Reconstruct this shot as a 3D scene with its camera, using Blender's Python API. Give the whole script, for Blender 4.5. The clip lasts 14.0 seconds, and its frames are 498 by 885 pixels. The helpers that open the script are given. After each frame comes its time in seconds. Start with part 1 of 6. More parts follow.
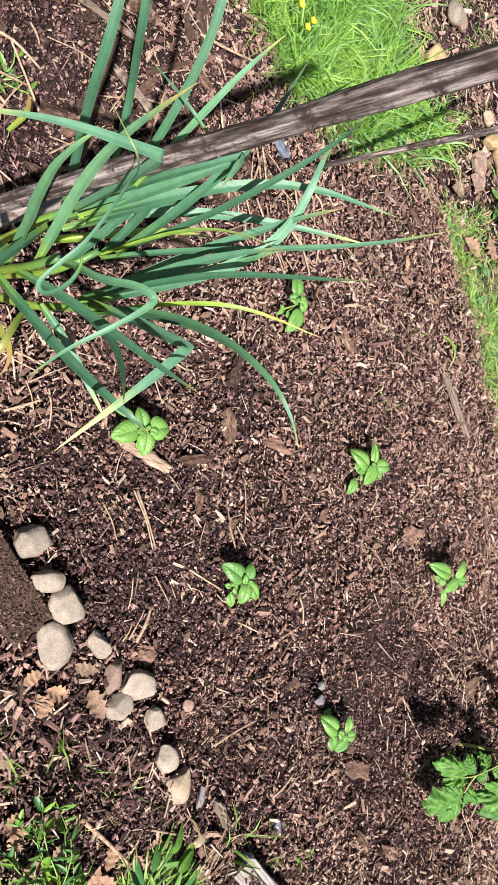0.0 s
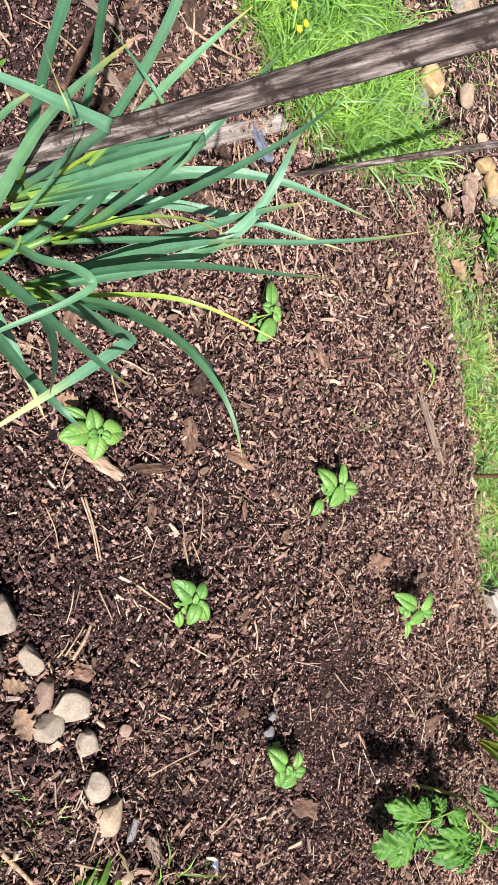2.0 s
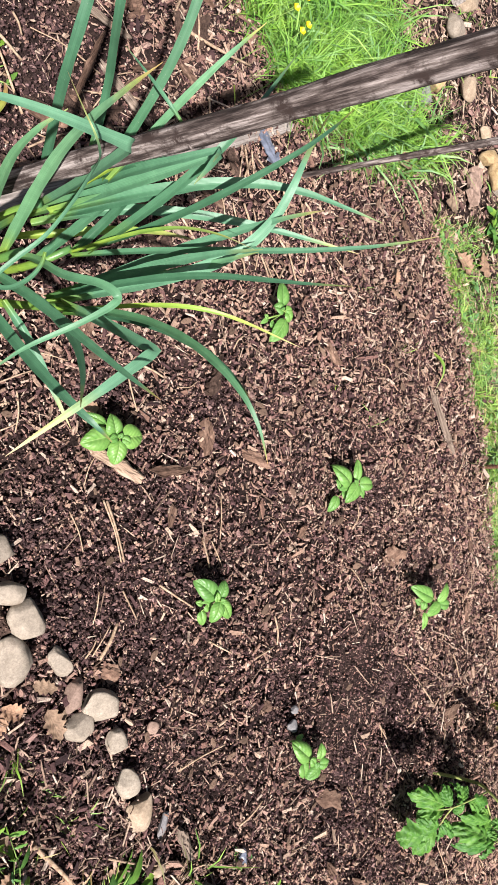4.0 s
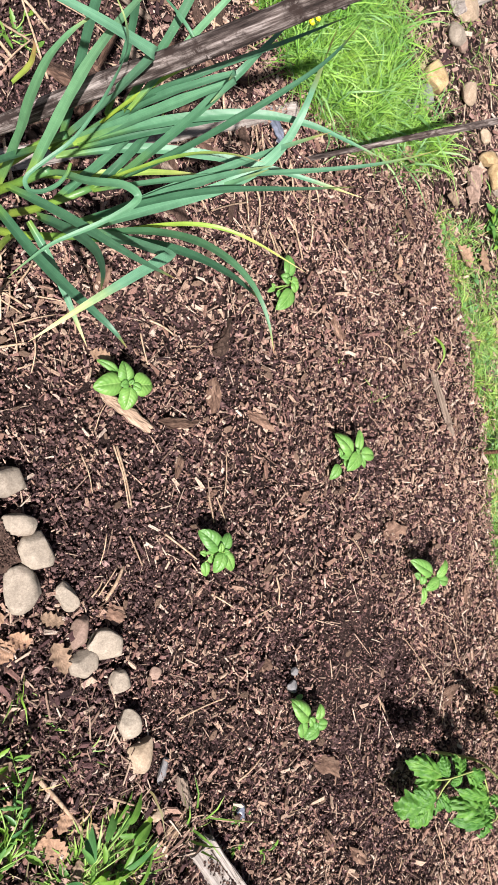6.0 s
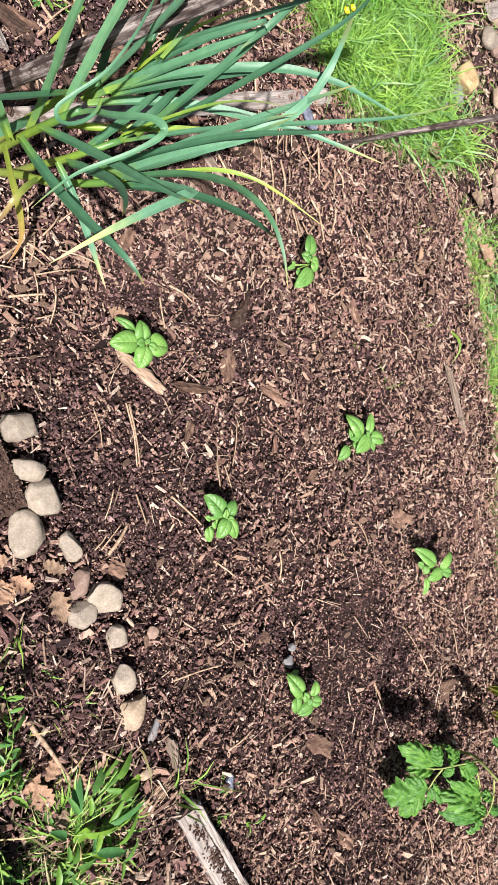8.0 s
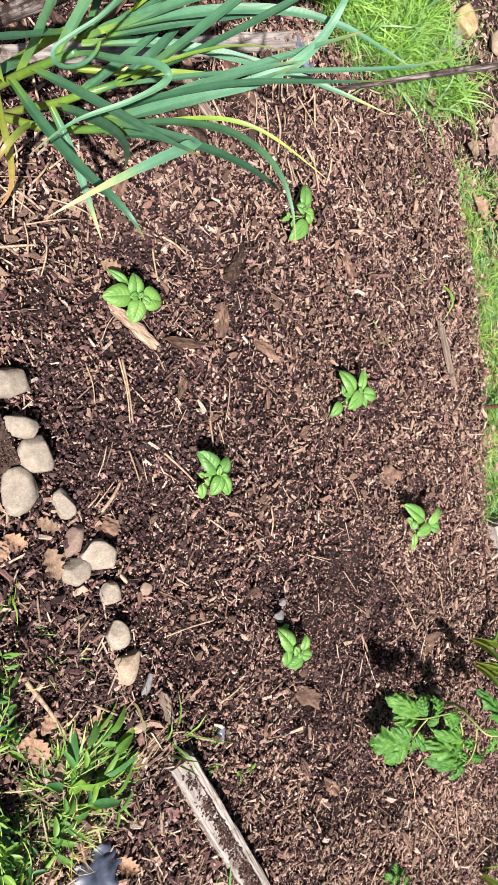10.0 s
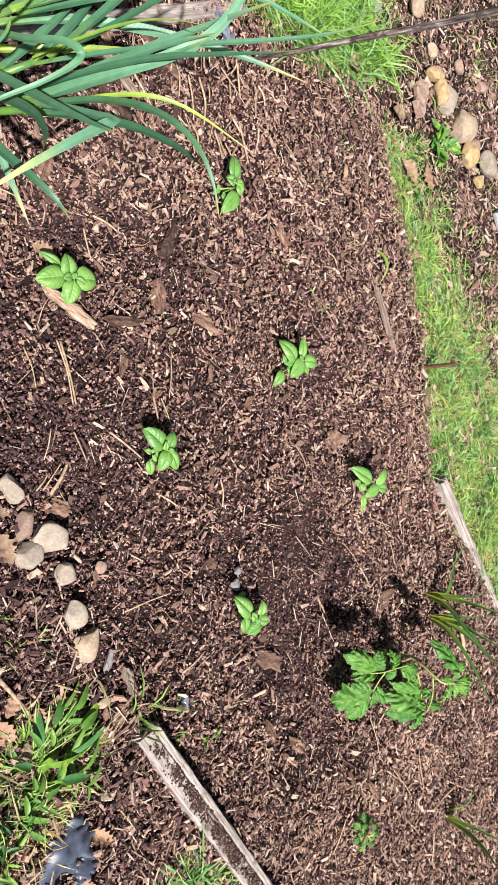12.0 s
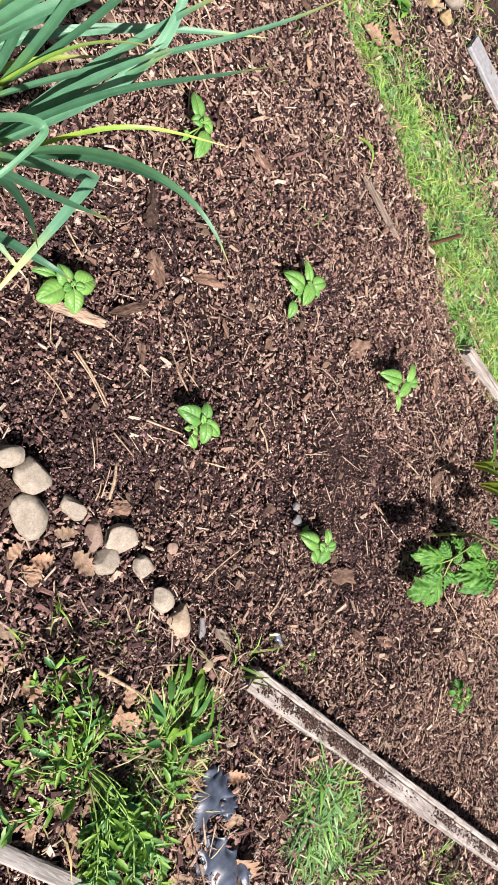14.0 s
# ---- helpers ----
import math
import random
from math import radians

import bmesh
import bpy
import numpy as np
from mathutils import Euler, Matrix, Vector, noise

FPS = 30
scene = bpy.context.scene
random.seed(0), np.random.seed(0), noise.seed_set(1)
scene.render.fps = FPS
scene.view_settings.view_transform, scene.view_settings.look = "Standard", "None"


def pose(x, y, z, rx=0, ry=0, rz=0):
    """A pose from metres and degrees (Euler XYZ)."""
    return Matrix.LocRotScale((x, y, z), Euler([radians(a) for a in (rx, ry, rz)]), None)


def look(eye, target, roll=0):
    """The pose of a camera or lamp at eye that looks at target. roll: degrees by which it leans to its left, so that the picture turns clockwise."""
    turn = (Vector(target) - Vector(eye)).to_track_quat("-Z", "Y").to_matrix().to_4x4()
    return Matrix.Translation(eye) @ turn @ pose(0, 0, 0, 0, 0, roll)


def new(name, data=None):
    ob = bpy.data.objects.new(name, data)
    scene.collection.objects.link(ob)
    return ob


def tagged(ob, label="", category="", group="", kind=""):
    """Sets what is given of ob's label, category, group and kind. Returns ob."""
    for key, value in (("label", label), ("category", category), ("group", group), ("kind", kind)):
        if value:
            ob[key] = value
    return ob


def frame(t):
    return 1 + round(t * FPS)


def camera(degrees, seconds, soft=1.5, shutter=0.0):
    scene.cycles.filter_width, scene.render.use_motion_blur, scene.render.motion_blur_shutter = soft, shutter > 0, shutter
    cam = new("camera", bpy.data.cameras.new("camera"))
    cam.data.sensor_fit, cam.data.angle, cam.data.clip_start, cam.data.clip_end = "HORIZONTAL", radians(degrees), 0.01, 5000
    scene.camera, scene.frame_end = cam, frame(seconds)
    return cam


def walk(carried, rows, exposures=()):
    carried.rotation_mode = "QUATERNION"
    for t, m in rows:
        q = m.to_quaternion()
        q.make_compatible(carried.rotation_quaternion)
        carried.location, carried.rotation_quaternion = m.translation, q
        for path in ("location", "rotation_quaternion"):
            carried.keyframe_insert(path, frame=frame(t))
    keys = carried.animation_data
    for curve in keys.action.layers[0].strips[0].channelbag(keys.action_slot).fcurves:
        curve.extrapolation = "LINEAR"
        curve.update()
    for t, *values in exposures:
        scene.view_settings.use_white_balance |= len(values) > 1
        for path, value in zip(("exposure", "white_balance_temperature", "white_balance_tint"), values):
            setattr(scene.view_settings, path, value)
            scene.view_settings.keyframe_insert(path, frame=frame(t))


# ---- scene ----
cam = camera(35.1, 14.0, 1.25)
PATH = [
    (0, (-0.946, 0.325, 1.226), (0.316, 0.331, -0.325), 84.7),
    (0.5, (-0.912, 0.324, 1.213), (0.358, 0.337, -0.332), 86.7),
    (1, (-0.888, 0.32, 1.21), (0.384, 0.381, -0.332), 85.7),
    (1.5, (-0.867, 0.311, 1.195), (0.417, 0.402, -0.336), 85.3),
    (2, (-0.861, 0.31, 1.193), (0.431, 0.364, -0.333), 86.6),
    (2.5, (-0.872, 0.319, 1.195), (0.417, 0.326, -0.335), 87.2),
    (3, (-0.884, 0.325, 1.193), (0.4, 0.338, -0.34), 86.4),
    (3.2, (-0.888, 0.325, 1.197), (0.394, 0.345, -0.338), 86.4),
    (5.3, (-0.893, 0.284, 1.203), (0.386, 0.338, -0.334), 84.3),
    (5.5, (-0.903, 0.259, 1.21), (0.377, 0.309, -0.326), 84.4),
    (6, (-0.927, 0.157, 1.225), (0.347, 0.305, -0.309), 82.8),
    (6.5, (-0.949, 0.11, 1.234), (0.292, 0.447, -0.298), 79.1),
    (7, (-0.955, 0.095, 1.228), (0.271, 0.453, -0.311), 80.3),
    (7.5, (-0.939, 0.084, 1.23), (0.291, 0.416, -0.312), 80.9),
    (8, (-0.924, 0.06, 1.233), (0.32, 0.258, -0.321), 84.4),
    (8.2, (-0.926, 0.054, 1.233), (0.321, 0.203, -0.324), 85.5),
    (10.3, (-0.939, 0.077, 1.202), (0.369, 0.147, -0.31), 89.5),
    (10.5, (-0.931, 0.073, 1.211), (0.385, 0.146, -0.293), 89.6),
    (11, (-0.919, 0.076, 1.208), (0.415, 0.136, -0.281), 89.1),
    (11.5, (-0.922, 0.078, 1.219), (0.426, 0.103, -0.258), 88.8),
    (12, (-0.938, 0.071, 1.232), (0.442, 0.074, -0.216), 87.9),
    (12.5, (-0.961, 0.093, 1.207), (0.414, 0.194, -0.241), 85.8),
    (13, (-0.964, 0.183, 1.205), (0.374, 0.397, -0.266), 83.5),
    (13.5, (-0.949, 0.303, 1.194), (0.398, 0.298, -0.284), 84.7),
    (14, (-0.942, 0.29, 1.217), (0.342, -0.089, -0.269), 86.5),
]
walk(cam, [(t, look(e, g, r)) for t, e, g, r in PATH])

# ---- light ----
SUN_FROM = Vector((-0.62, -0.52, 1.0)).normalized()
world = bpy.data.worlds.new("sky_world")
scene.world = world
world.use_nodes = True
wn = world.node_tree
sky = wn.nodes.new("ShaderNodeTexSky")
sky.sky_type = "NISHITA"
sky.sun_disc = False
sky.sun_elevation = math.asin(SUN_FROM.z)
sky.sun_rotation = math.atan2(SUN_FROM.x, SUN_FROM.y)
sky.air_density, sky.dust_density, sky.ozone_density = 1.0, 3.0, 1.0
wn.links.new(sky.outputs[0], wn.nodes["Background"].inputs[0])
wn.nodes["Background"].inputs[1].default_value = 0.028
sun = new("sun", bpy.data.lights.new("sun", "SUN"))
sun.data.energy, sun.data.angle, sun.data.color = 5.0, radians(0.8), (1.0, 0.938, 0.925)
sun.matrix_world = look(SUN_FROM * 30, (0, 0, 0))
scene.view_settings.exposure = 1.12

# ---- materials ----


class Graph:
    """A node material in the making."""

    def __init__(self, name, rough=0.8, spec=0.3):
        self.mat = bpy.data.materials.new(name)
        self.mat.use_nodes = True
        self.tree = self.mat.node_tree
        self.bsdf = self.tree.nodes["Principled BSDF"]
        self.bsdf.inputs["Roughness"].default_value = rough
        self.bsdf.inputs["Specular IOR Level"].default_value = spec

    def node(self, kind, **values):
        n = self.tree.nodes.new(kind)
        for key, value in values.items():
            n.inputs[key.replace("_", " ")].default_value = value
        return n

    def link(self, a, b):
        self.tree.links.new(a, b)

    def coords(self, scale=(1, 1, 1), source="Object"):
        tc = self.node("ShaderNodeTexCoord")
        mp = self.node("ShaderNodeMapping")
        mp.inputs["Scale"].default_value = scale
        self.link(tc.outputs[source], mp.inputs["Vector"])
        return mp.outputs["Vector"]

    def noise(self, vec, scale, detail=4.0, rough=0.6):
        n = self.node("ShaderNodeTexNoise", Scale=scale, Detail=detail, Roughness=rough)
        self.link(vec, n.inputs["Vector"])
        return n.outputs["Fac"]

    def ramp(self, fac, stops):
        n = self.node("ShaderNodeValToRGB")
        el = n.color_ramp.elements
        while len(el) < len(stops):
            el.new(0.5)
        for e, (p, c) in zip(el, stops):
            e.position, e.color = p, (*c, 1)
        self.link(fac, n.inputs["Fac"])
        return n.outputs["Color"]

    def math(self, op, a, b):
        n = self.node("ShaderNodeMath")
        n.operation = op
        for i, v in enumerate((a, b)):
            if isinstance(v, (int, float)):
                n.inputs[i].default_value = v
            else:
                self.link(v, n.inputs[i])
        return n.outputs[0]

    def mix(self, a, b, fac, blend="MIX"):
        n = self.node("ShaderNodeMix")
        n.data_type, n.blend_type = "RGBA", blend
        for sock, v in ((n.inputs[0], fac), (n.inputs[6], a), (n.inputs[7], b)):
            if isinstance(v, (int, float)):
                sock.default_value = v
            elif isinstance(v, tuple):
                sock.default_value = (*v, 1)
            else:
                self.link(v, sock)
        return n.outputs[2]

    def color(self, c):
        self.link(c, self.bsdf.inputs["Base Color"])
        return self

    def bump(self, height, strength=0.4, distance=0.003):
        n = self.node("ShaderNodeBump", Strength=strength, Distance=distance)
        self.link(height, n.inputs["Height"])
        self.link(n.outputs["Normal"], self.bsdf.inputs["Normal"])
        return self

    def leafy(self, color, amount=0.35):
        """Lets light through, as thin leaves do."""
        t = self.node("ShaderNodeBsdfTranslucent")
        self.link(color, t.inputs["Color"])
        m = self.node("ShaderNodeMixShader", Fac=amount)
        self.link(self.bsdf.outputs[0], m.inputs[1])
        self.link(t.outputs[0], m.inputs[2])
        self.link(m.outputs[0], self.tree.nodes["Material Output"].inputs["Surface"])
        return self


def island(g):
    return g.node("ShaderNodeNewGeometry").outputs["Random Per Island"]


def obrand(g):
    return g.node("ShaderNodeObjectInfo").outputs["Random"]


def m_soil():
    g = Graph("dark_soil", 0.95, 0.15)
    v = g.coords()
    big, fine = g.noise(v, 7, 5), g.noise(v, 160, 6, 0.7)
    c = g.ramp(g.math("ADD", g.math("MULTIPLY", big, 0.5), g.math("MULTIPLY", fine, 0.5)),
               [(0.36, (0.006, 0.0037, 0.0034)), (0.52, (0.034, 0.0205, 0.018)), (0.66, (0.12, 0.074, 0.062))])
    return g.color(c).bump(fine, 1.0, 0.012).mat


def m_chips(name, stops, grain=140):
    g = Graph(name, 0.85, 0.25)
    v = g.coords()
    r = island(g)
    base = g.ramp(r, stops)
    n = g.noise(v, grain, 5, 0.7)
    shade = g.ramp(n, [(0.32, (0.5, 0.47, 0.46)), (0.52, (0.95, 0.93, 0.93)), (0.7, (1.12, 1.1, 1.1))])
    c = g.mix(base, shade, 1.0, "MULTIPLY")
    speck = g.noise(v, 620, 3, 0.7)
    c = g.mix(c, g.ramp(speck, [(0.34, (0.45, 0.43, 0.43)), (0.5, (1.0, 1.0, 1.0)), (0.68, (1.35, 1.32, 1.3))]), 0.4, "MULTIPLY")
    patch = g.ramp(g.noise(v, 4.5, 3), [(0.35, (0.74, 0.72, 0.72)), (0.65, (1.14, 1.12, 1.11))])
    return g.color(g.mix(c, patch, 0.8, "MULTIPLY")).bump(n, 0.8, 0.003).mat


def m_wood(name, stops, along=(60, 60, 4), rough=0.85, grain=1.0, spots=None, vary=0.0):
    g = Graph(name, rough, 0.2)
    v = g.coords(along)
    n = g.noise(v, grain, 6, 0.65)
    c = g.ramp(n, stops)
    fine = g.noise(g.coords(tuple(3.3 * k for k in along)), grain, 5, 0.7)
    c = g.mix(c, g.ramp(fine, [(0.36, (0.5, 0.48, 0.47)), (0.5, (0.98, 0.97, 0.96)), (0.66, (1.22, 1.2, 1.19))]), 0.85, "MULTIPLY")
    w = g.coords()
    big = g.noise(w, 14, 4)
    c = g.mix(c, g.ramp(big, [(0.3, (0.7, 0.68, 0.66)), (0.7, (1.15, 1.12, 1.1))]), 0.8, "MULTIPLY")
    if spots:
        mask = g.ramp(g.noise(w, 32, 6, 0.7), [(spots[0] - 0.03, (0, 0, 0)), (spots[0] + 0.08, (1, 1, 1))])
        c = g.mix(c, spots[1], mask)
    if vary:
        c = g.mix(c, g.ramp(obrand(g), [(0.0, (1 - vary,) * 3), (1.0, (1 + vary * 0.5,) * 3)]), 1.0, "MULTIPLY")
    return g.color(c).bump(g.math("ADD", n, g.math("MULTIPLY", fine, 0.5)), 0.7, 0.003).mat


def m_stone(name, a, b, c):
    g = Graph(name, 0.75, 0.3)
    v = g.coords()
    n, fine = g.noise(v, 30, 8, 0.65), g.noise(v, 330, 5, 0.75)
    col = g.ramp(n, [(0.3, a), (0.52, b), (0.72, c)])
    col = g.mix(col, g.ramp(obrand(g), [(0, (0.8, 0.78, 0.76)), (1, (1.12, 1.1, 1.06))]), 1.0, "MULTIPLY")
    dirt = g.ramp(g.noise(v, 22, 6, 0.7), [(0.48, (0, 0, 0)), (0.68, (1, 1, 1))])
    col = g.mix(col, (0.12, 0.083, 0.06), g.math("MULTIPLY", dirt, 0.6))
    col = g.mix(col, g.ramp(fine, [(0.32, (0.6, 0.58, 0.55)), (0.68, (1.2, 1.19, 1.17))]), 0.8, "MULTIPLY")
    return g.color(col).bump(g.math("ADD", n, g.math("MULTIPLY", fine, 0.3)), 0.45, 0.004).mat


def m_blade(name, stops, rough=0.38, amount=0.25, veins=22, isle=False, spec=0.55):
    """Leaf colour along its length (second texture coordinate), fine ribs along it."""
    g = Graph(name, rough, spec)
    tc = g.node("ShaderNodeTexCoord")
    sep = g.node("ShaderNodeSeparateXYZ")
    g.link(tc.outputs["UV"], sep.inputs[0])
    v = g.coords()
    wob = g.math("MULTIPLY", g.math("SUBTRACT", g.noise(v, 30, 4), 0.5), 0.16)
    c = g.ramp(g.math("ADD", sep.outputs[1], wob), stops)
    rib = g.math("SINE", g.math("MULTIPLY", sep.outputs[0], veins * 3.1416), 0.0)
    c = g.mix(c, g.ramp(rib, [(0.0, (0.93, 0.94, 0.93)), (1.0, (1.04, 1.035, 1.04))]), 0.7, "MULTIPLY")
    if not isle:
        streak = g.noise(g.coords((26.0, 2.6, 1.0), "UV"), 1.0, 5, 0.6)
        c = g.mix(c, g.ramp(streak, [(0.3, (0.68, 0.74, 0.72)), (0.5, (1.0, 1.0, 1.0)), (0.72, (1.28, 1.2, 1.22))]), 0.75, "MULTIPLY")
        dust = g.ramp(g.noise(v, 420, 3, 0.7), [(0.66, (0, 0, 0)), (0.72, (1, 1, 1))])
        c = g.mix(c, (0.36, 0.42, 0.33), g.math("MULTIPLY", dust, 0.35))
    rnd = island(g) if isle else obrand(g)
    c = g.mix(c, g.ramp(rnd, [(0, (0.72, 0.78, 0.74)), (0.6, (1.0, 1.0, 1.0)), (1, (1.25, 1.16, 0.95))]), 1.0, "MULTIPLY")
    c = g.mix(c, g.ramp(g.noise(v, 55, 4), [(0.35, (0.8, 0.82, 0.82)), (0.7, (1.14, 1.12, 1.12))]), 0.7, "MULTIPLY")
    if isle:
        c = g.mix(c, g.ramp(g.noise(v, 9, 3), [(0.35, (0.68, 0.78, 0.8)), (0.65, (1.2, 1.08, 0.95))]), 0.9, "MULTIPLY")
    return g.color(c).bump(rib, 0.15, 0.0005).leafy(c, amount).mat


def m_broadleaf(name, dark, light, vein, rough=0.42, amount=0.28, spread=((0.75, 0.82, 0.78), (1.2, 1.12, 1.0)), ribs=1.0):
    """A leaf with a midrib and side veins, laid out by its own texture coordinates."""
    g = Graph(name, rough, 0.45)
    tc = g.node("ShaderNodeTexCoord")
    sep = g.node("ShaderNodeSeparateXYZ")
    g.link(tc.outputs["UV"], sep.inputs[0])
    off = g.math("ABSOLUTE", g.math("SUBTRACT", sep.outputs[0], 0.5), 0.0)
    slant = g.math("SUBTRACT", sep.outputs[1], g.math("MULTIPLY", off, 0.75))
    side = g.math("ABSOLUTE", g.math("SINE", g.math("MULTIPLY", slant, 19.0), 0.0), 0.0)
    mid = g.ramp(off, [(0.012, (1, 1, 1)), (0.035, (0, 0, 0))])
    veins = g.math("MAXIMUM", mid, g.math("MULTIPLY", g.ramp(side, [(0.0, (1, 1, 1)), (0.22, (0, 0, 0))]), 0.55))
    v = g.coords()
    n = g.noise(v, 70, 4)
    c = g.ramp(n, [(0.3, dark), (0.7, light)])
    c = g.mix(c, g.ramp(side, [(0.0, (0.8, 0.84, 0.8)), (0.4, (1.0, 1.0, 1.0)), (1.0, (1.1, 1.07, 1.08))]), 0.8 * ribs, "MULTIPLY")
    c = g.mix(c, vein, g.math("MULTIPLY", veins, 0.35 * ribs))
    c = g.mix(c, g.ramp(obrand(g), [(0, spread[0]), (1, spread[1])]), 1.0, "MULTIPLY")
    h = g.math("SUBTRACT", g.math("MULTIPLY", side, 0.8), mid)
    return g.color(c).bump(h, 0.3 * ribs, 0.0015).leafy(c, amount).mat


def m_plain(name, a, b, rough=0.6, scale=60, spec=0.3, bump=0.3, metal=0.0):
    g = Graph(name, rough, spec)
    g.bsdf.inputs["Metallic"].default_value = metal
    n = g.noise(g.coords(), scale, 5, 0.65)
    return g.color(g.ramp(n, [(0.3, a), (0.7, b)])).bump(n, bump, 0.002).mat


SOIL = m_soil()
CHIPS = m_chips("bark_chips", [(0.0, (0.027, 0.0158, 0.0166)), (0.2, (0.112, 0.061, 0.060)), (0.34, (0.057, 0.031, 0.031)), (0.48, (0.28, 0.165, 0.132)),
                               (0.58, (0.165, 0.091, 0.086)), (0.7, (0.42, 0.288, 0.213)), (0.8, (0.29, 0.187, 0.168)), (0.92, (0.49, 0.368, 0.275)), (1.0, (0.58, 0.485, 0.40))], 260)
PALE = m_chips("pale_wood_flakes", [(0.0, (0.214, 0.126, 0.0948)), (0.5, (0.353, 0.245, 0.178)), (0.85, (0.428, 0.326, 0.243)), (1.0, (0.53, 0.442, 0.363))], 260)
CRUMBS = m_chips("soil_crumbs", [(0.0, (0.063, 0.0365, 0.037)), (0.45, (0.185, 0.107, 0.099)), (0.75, (0.295, 0.178, 0.148)), (0.93, (0.42, 0.28, 0.217)), (1.0, (0.56, 0.45, 0.37))], 260)
DARK_CLODS = m_chips("dark_clod_soil", [(0.0, (0.0266, 0.0152, 0.0151)), (0.6, (0.0823, 0.0478, 0.0469)), (0.9, (0.16, 0.0983, 0.0923)), (1.0, (0.372, 0.252, 0.234))], 260)
BOARD_SOIL = m_chips("dry_brown_soil", [(0.0, (0.028, 0.016, 0.0125)), (0.5, (0.072, 0.043, 0.034)), (0.85, (0.13, 0.083, 0.065)), (1.0, (0.32, 0.22, 0.17))], 260)
LITTER = m_chips("dry_litter", [(0.0, (0.086, 0.0559, 0.0405)), (0.4, (0.249, 0.176, 0.131)), (0.8, (0.447, 0.344, 0.261)), (1.0, (0.585, 0.49, 0.387))])
STRAW = m_wood("straw", [(0.3, (0.285, 0.196, 0.127)), (0.6, (0.494, 0.372, 0.265)), (0.8, (0.627, 0.51, 0.414))], (90, 90, 90), vary=0.35)
BARK = m_wood("bark_piece", [(0.3, (0.0782, 0.046, 0.0332)), (0.55, (0.184, 0.115, 0.0835)), (0.75, (0.331, 0.23, 0.17))], (25, 90, 60), vary=0.4)
WOOD_CHIP = m_wood("wood_chip", [(0.3, (0.12, 0.074, 0.055)), (0.55, (0.22, 0.15, 0.11)), (0.75, (0.33, 0.24, 0.18))], (40, 200, 200), vary=0.45)
STAKE_WOOD = m_wood("weathered_stake", [(0.34, (0.018, 0.0135, 0.0125)), (0.45, (0.06, 0.047, 0.043)), (0.54, (0.165, 0.14, 0.13)), (0.64, (0.34, 0.305, 0.29))],
                    (170, 170, 13), grain=1.0, spots=(0.54, (0.034, 0.023, 0.02)))
BOARD_WOOD = m_wood("grey_board", [(0.28, (0.15, 0.131, 0.116)), (0.5, (0.289, 0.263, 0.241)), (0.75, (0.429, 0.402, 0.379))], (6, 95, 95),
                    spots=(0.57, (0.119, 0.0875, 0.0689)), vary=0.12)
SAWN_WOOD = m_wood("pale_sawn_wood", [(0.28, (0.167, 0.155, 0.146)), (0.5, (0.26, 0.248, 0.236)), (0.75, (0.347, 0.335, 0.322))], (5, 70, 70), spots=(0.66, (0.136, 0.118, 0.105)))
PALE_LOG = m_wood("pale_split_wood", [(0.28, (0.20, 0.14, 0.10)), (0.5, (0.40, 0.30, 0.22)), (0.75, (0.56, 0.45, 0.35))], (8, 110, 110))
OLD_BOARD = m_wood("tan_grey_board", [(0.28, (0.10, 0.075, 0.058)), (0.5, (0.22, 0.175, 0.14)), (0.75, (0.36, 0.30, 0.25))], (5, 120, 120), spots=(0.58, (0.07, 0.048, 0.037)))
SOILED_WOOD = m_wood("soiled_board", [(0.25, (0.03, 0.019, 0.0145)), (0.55, (0.075, 0.048, 0.037)), (0.8, (0.17, 0.115, 0.088))], (70, 70, 70), grain=1.6,
                     spots=(0.6, (0.035, 0.023, 0.018)))
STONE_GREY = m_stone("grey_stone", (0.20, 0.172, 0.142), (0.315, 0.278, 0.232), (0.43, 0.385, 0.33))
STONE_TAN = m_stone("tan_stone", (0.25, 0.19, 0.135), (0.38, 0.305, 0.228), (0.50, 0.42, 0.33))
STONE_PINK = m_stone("pinkish_stone", (0.17, 0.118, 0.098), (0.28, 0.2, 0.165), (0.38, 0.295, 0.25))
STONE_OCHRE = m_stone("ochre_stone", (0.24, 0.165, 0.085), (0.42, 0.315, 0.175), (0.56, 0.46, 0.30))
STONE_BLUE = m_stone("bluish_stone", (0.13, 0.13, 0.14), (0.22, 0.22, 0.235), (0.31, 0.31, 0.325))
LEEK = m_blade("leek_leaf", [(0.0, (0.26, 0.40, 0.07)), (0.08, (0.13, 0.27, 0.09)), (0.2, (0.092, 0.235, 0.127)), (0.85, (0.112, 0.268, 0.155)), (1.0, (0.30, 0.38, 0.16))], 0.46, 0.22)
LEEK_DARK = m_blade("leek_leaf_dark", [(0.0, (0.17, 0.32, 0.06)), (0.12, (0.062, 0.172, 0.09)), (0.87, (0.076, 0.195, 0.112)), (0.95, (0.24, 0.26, 0.08)), (1.0, (0.40, 0.25, 0.11))], 0.46, 0.22)
LEEK_TIP = m_blade("leek_leaf_yellowing", [(0.0, (0.22, 0.36, 0.07)), (0.12, (0.12, 0.285, 0.16)), (0.78, (0.135, 0.305, 0.185)), (0.9, (0.34, 0.42, 0.15)), (0.97, (0.58, 0.48, 0.2)), (1.0, (0.52, 0.38, 0.2))], 0.46, 0.22)
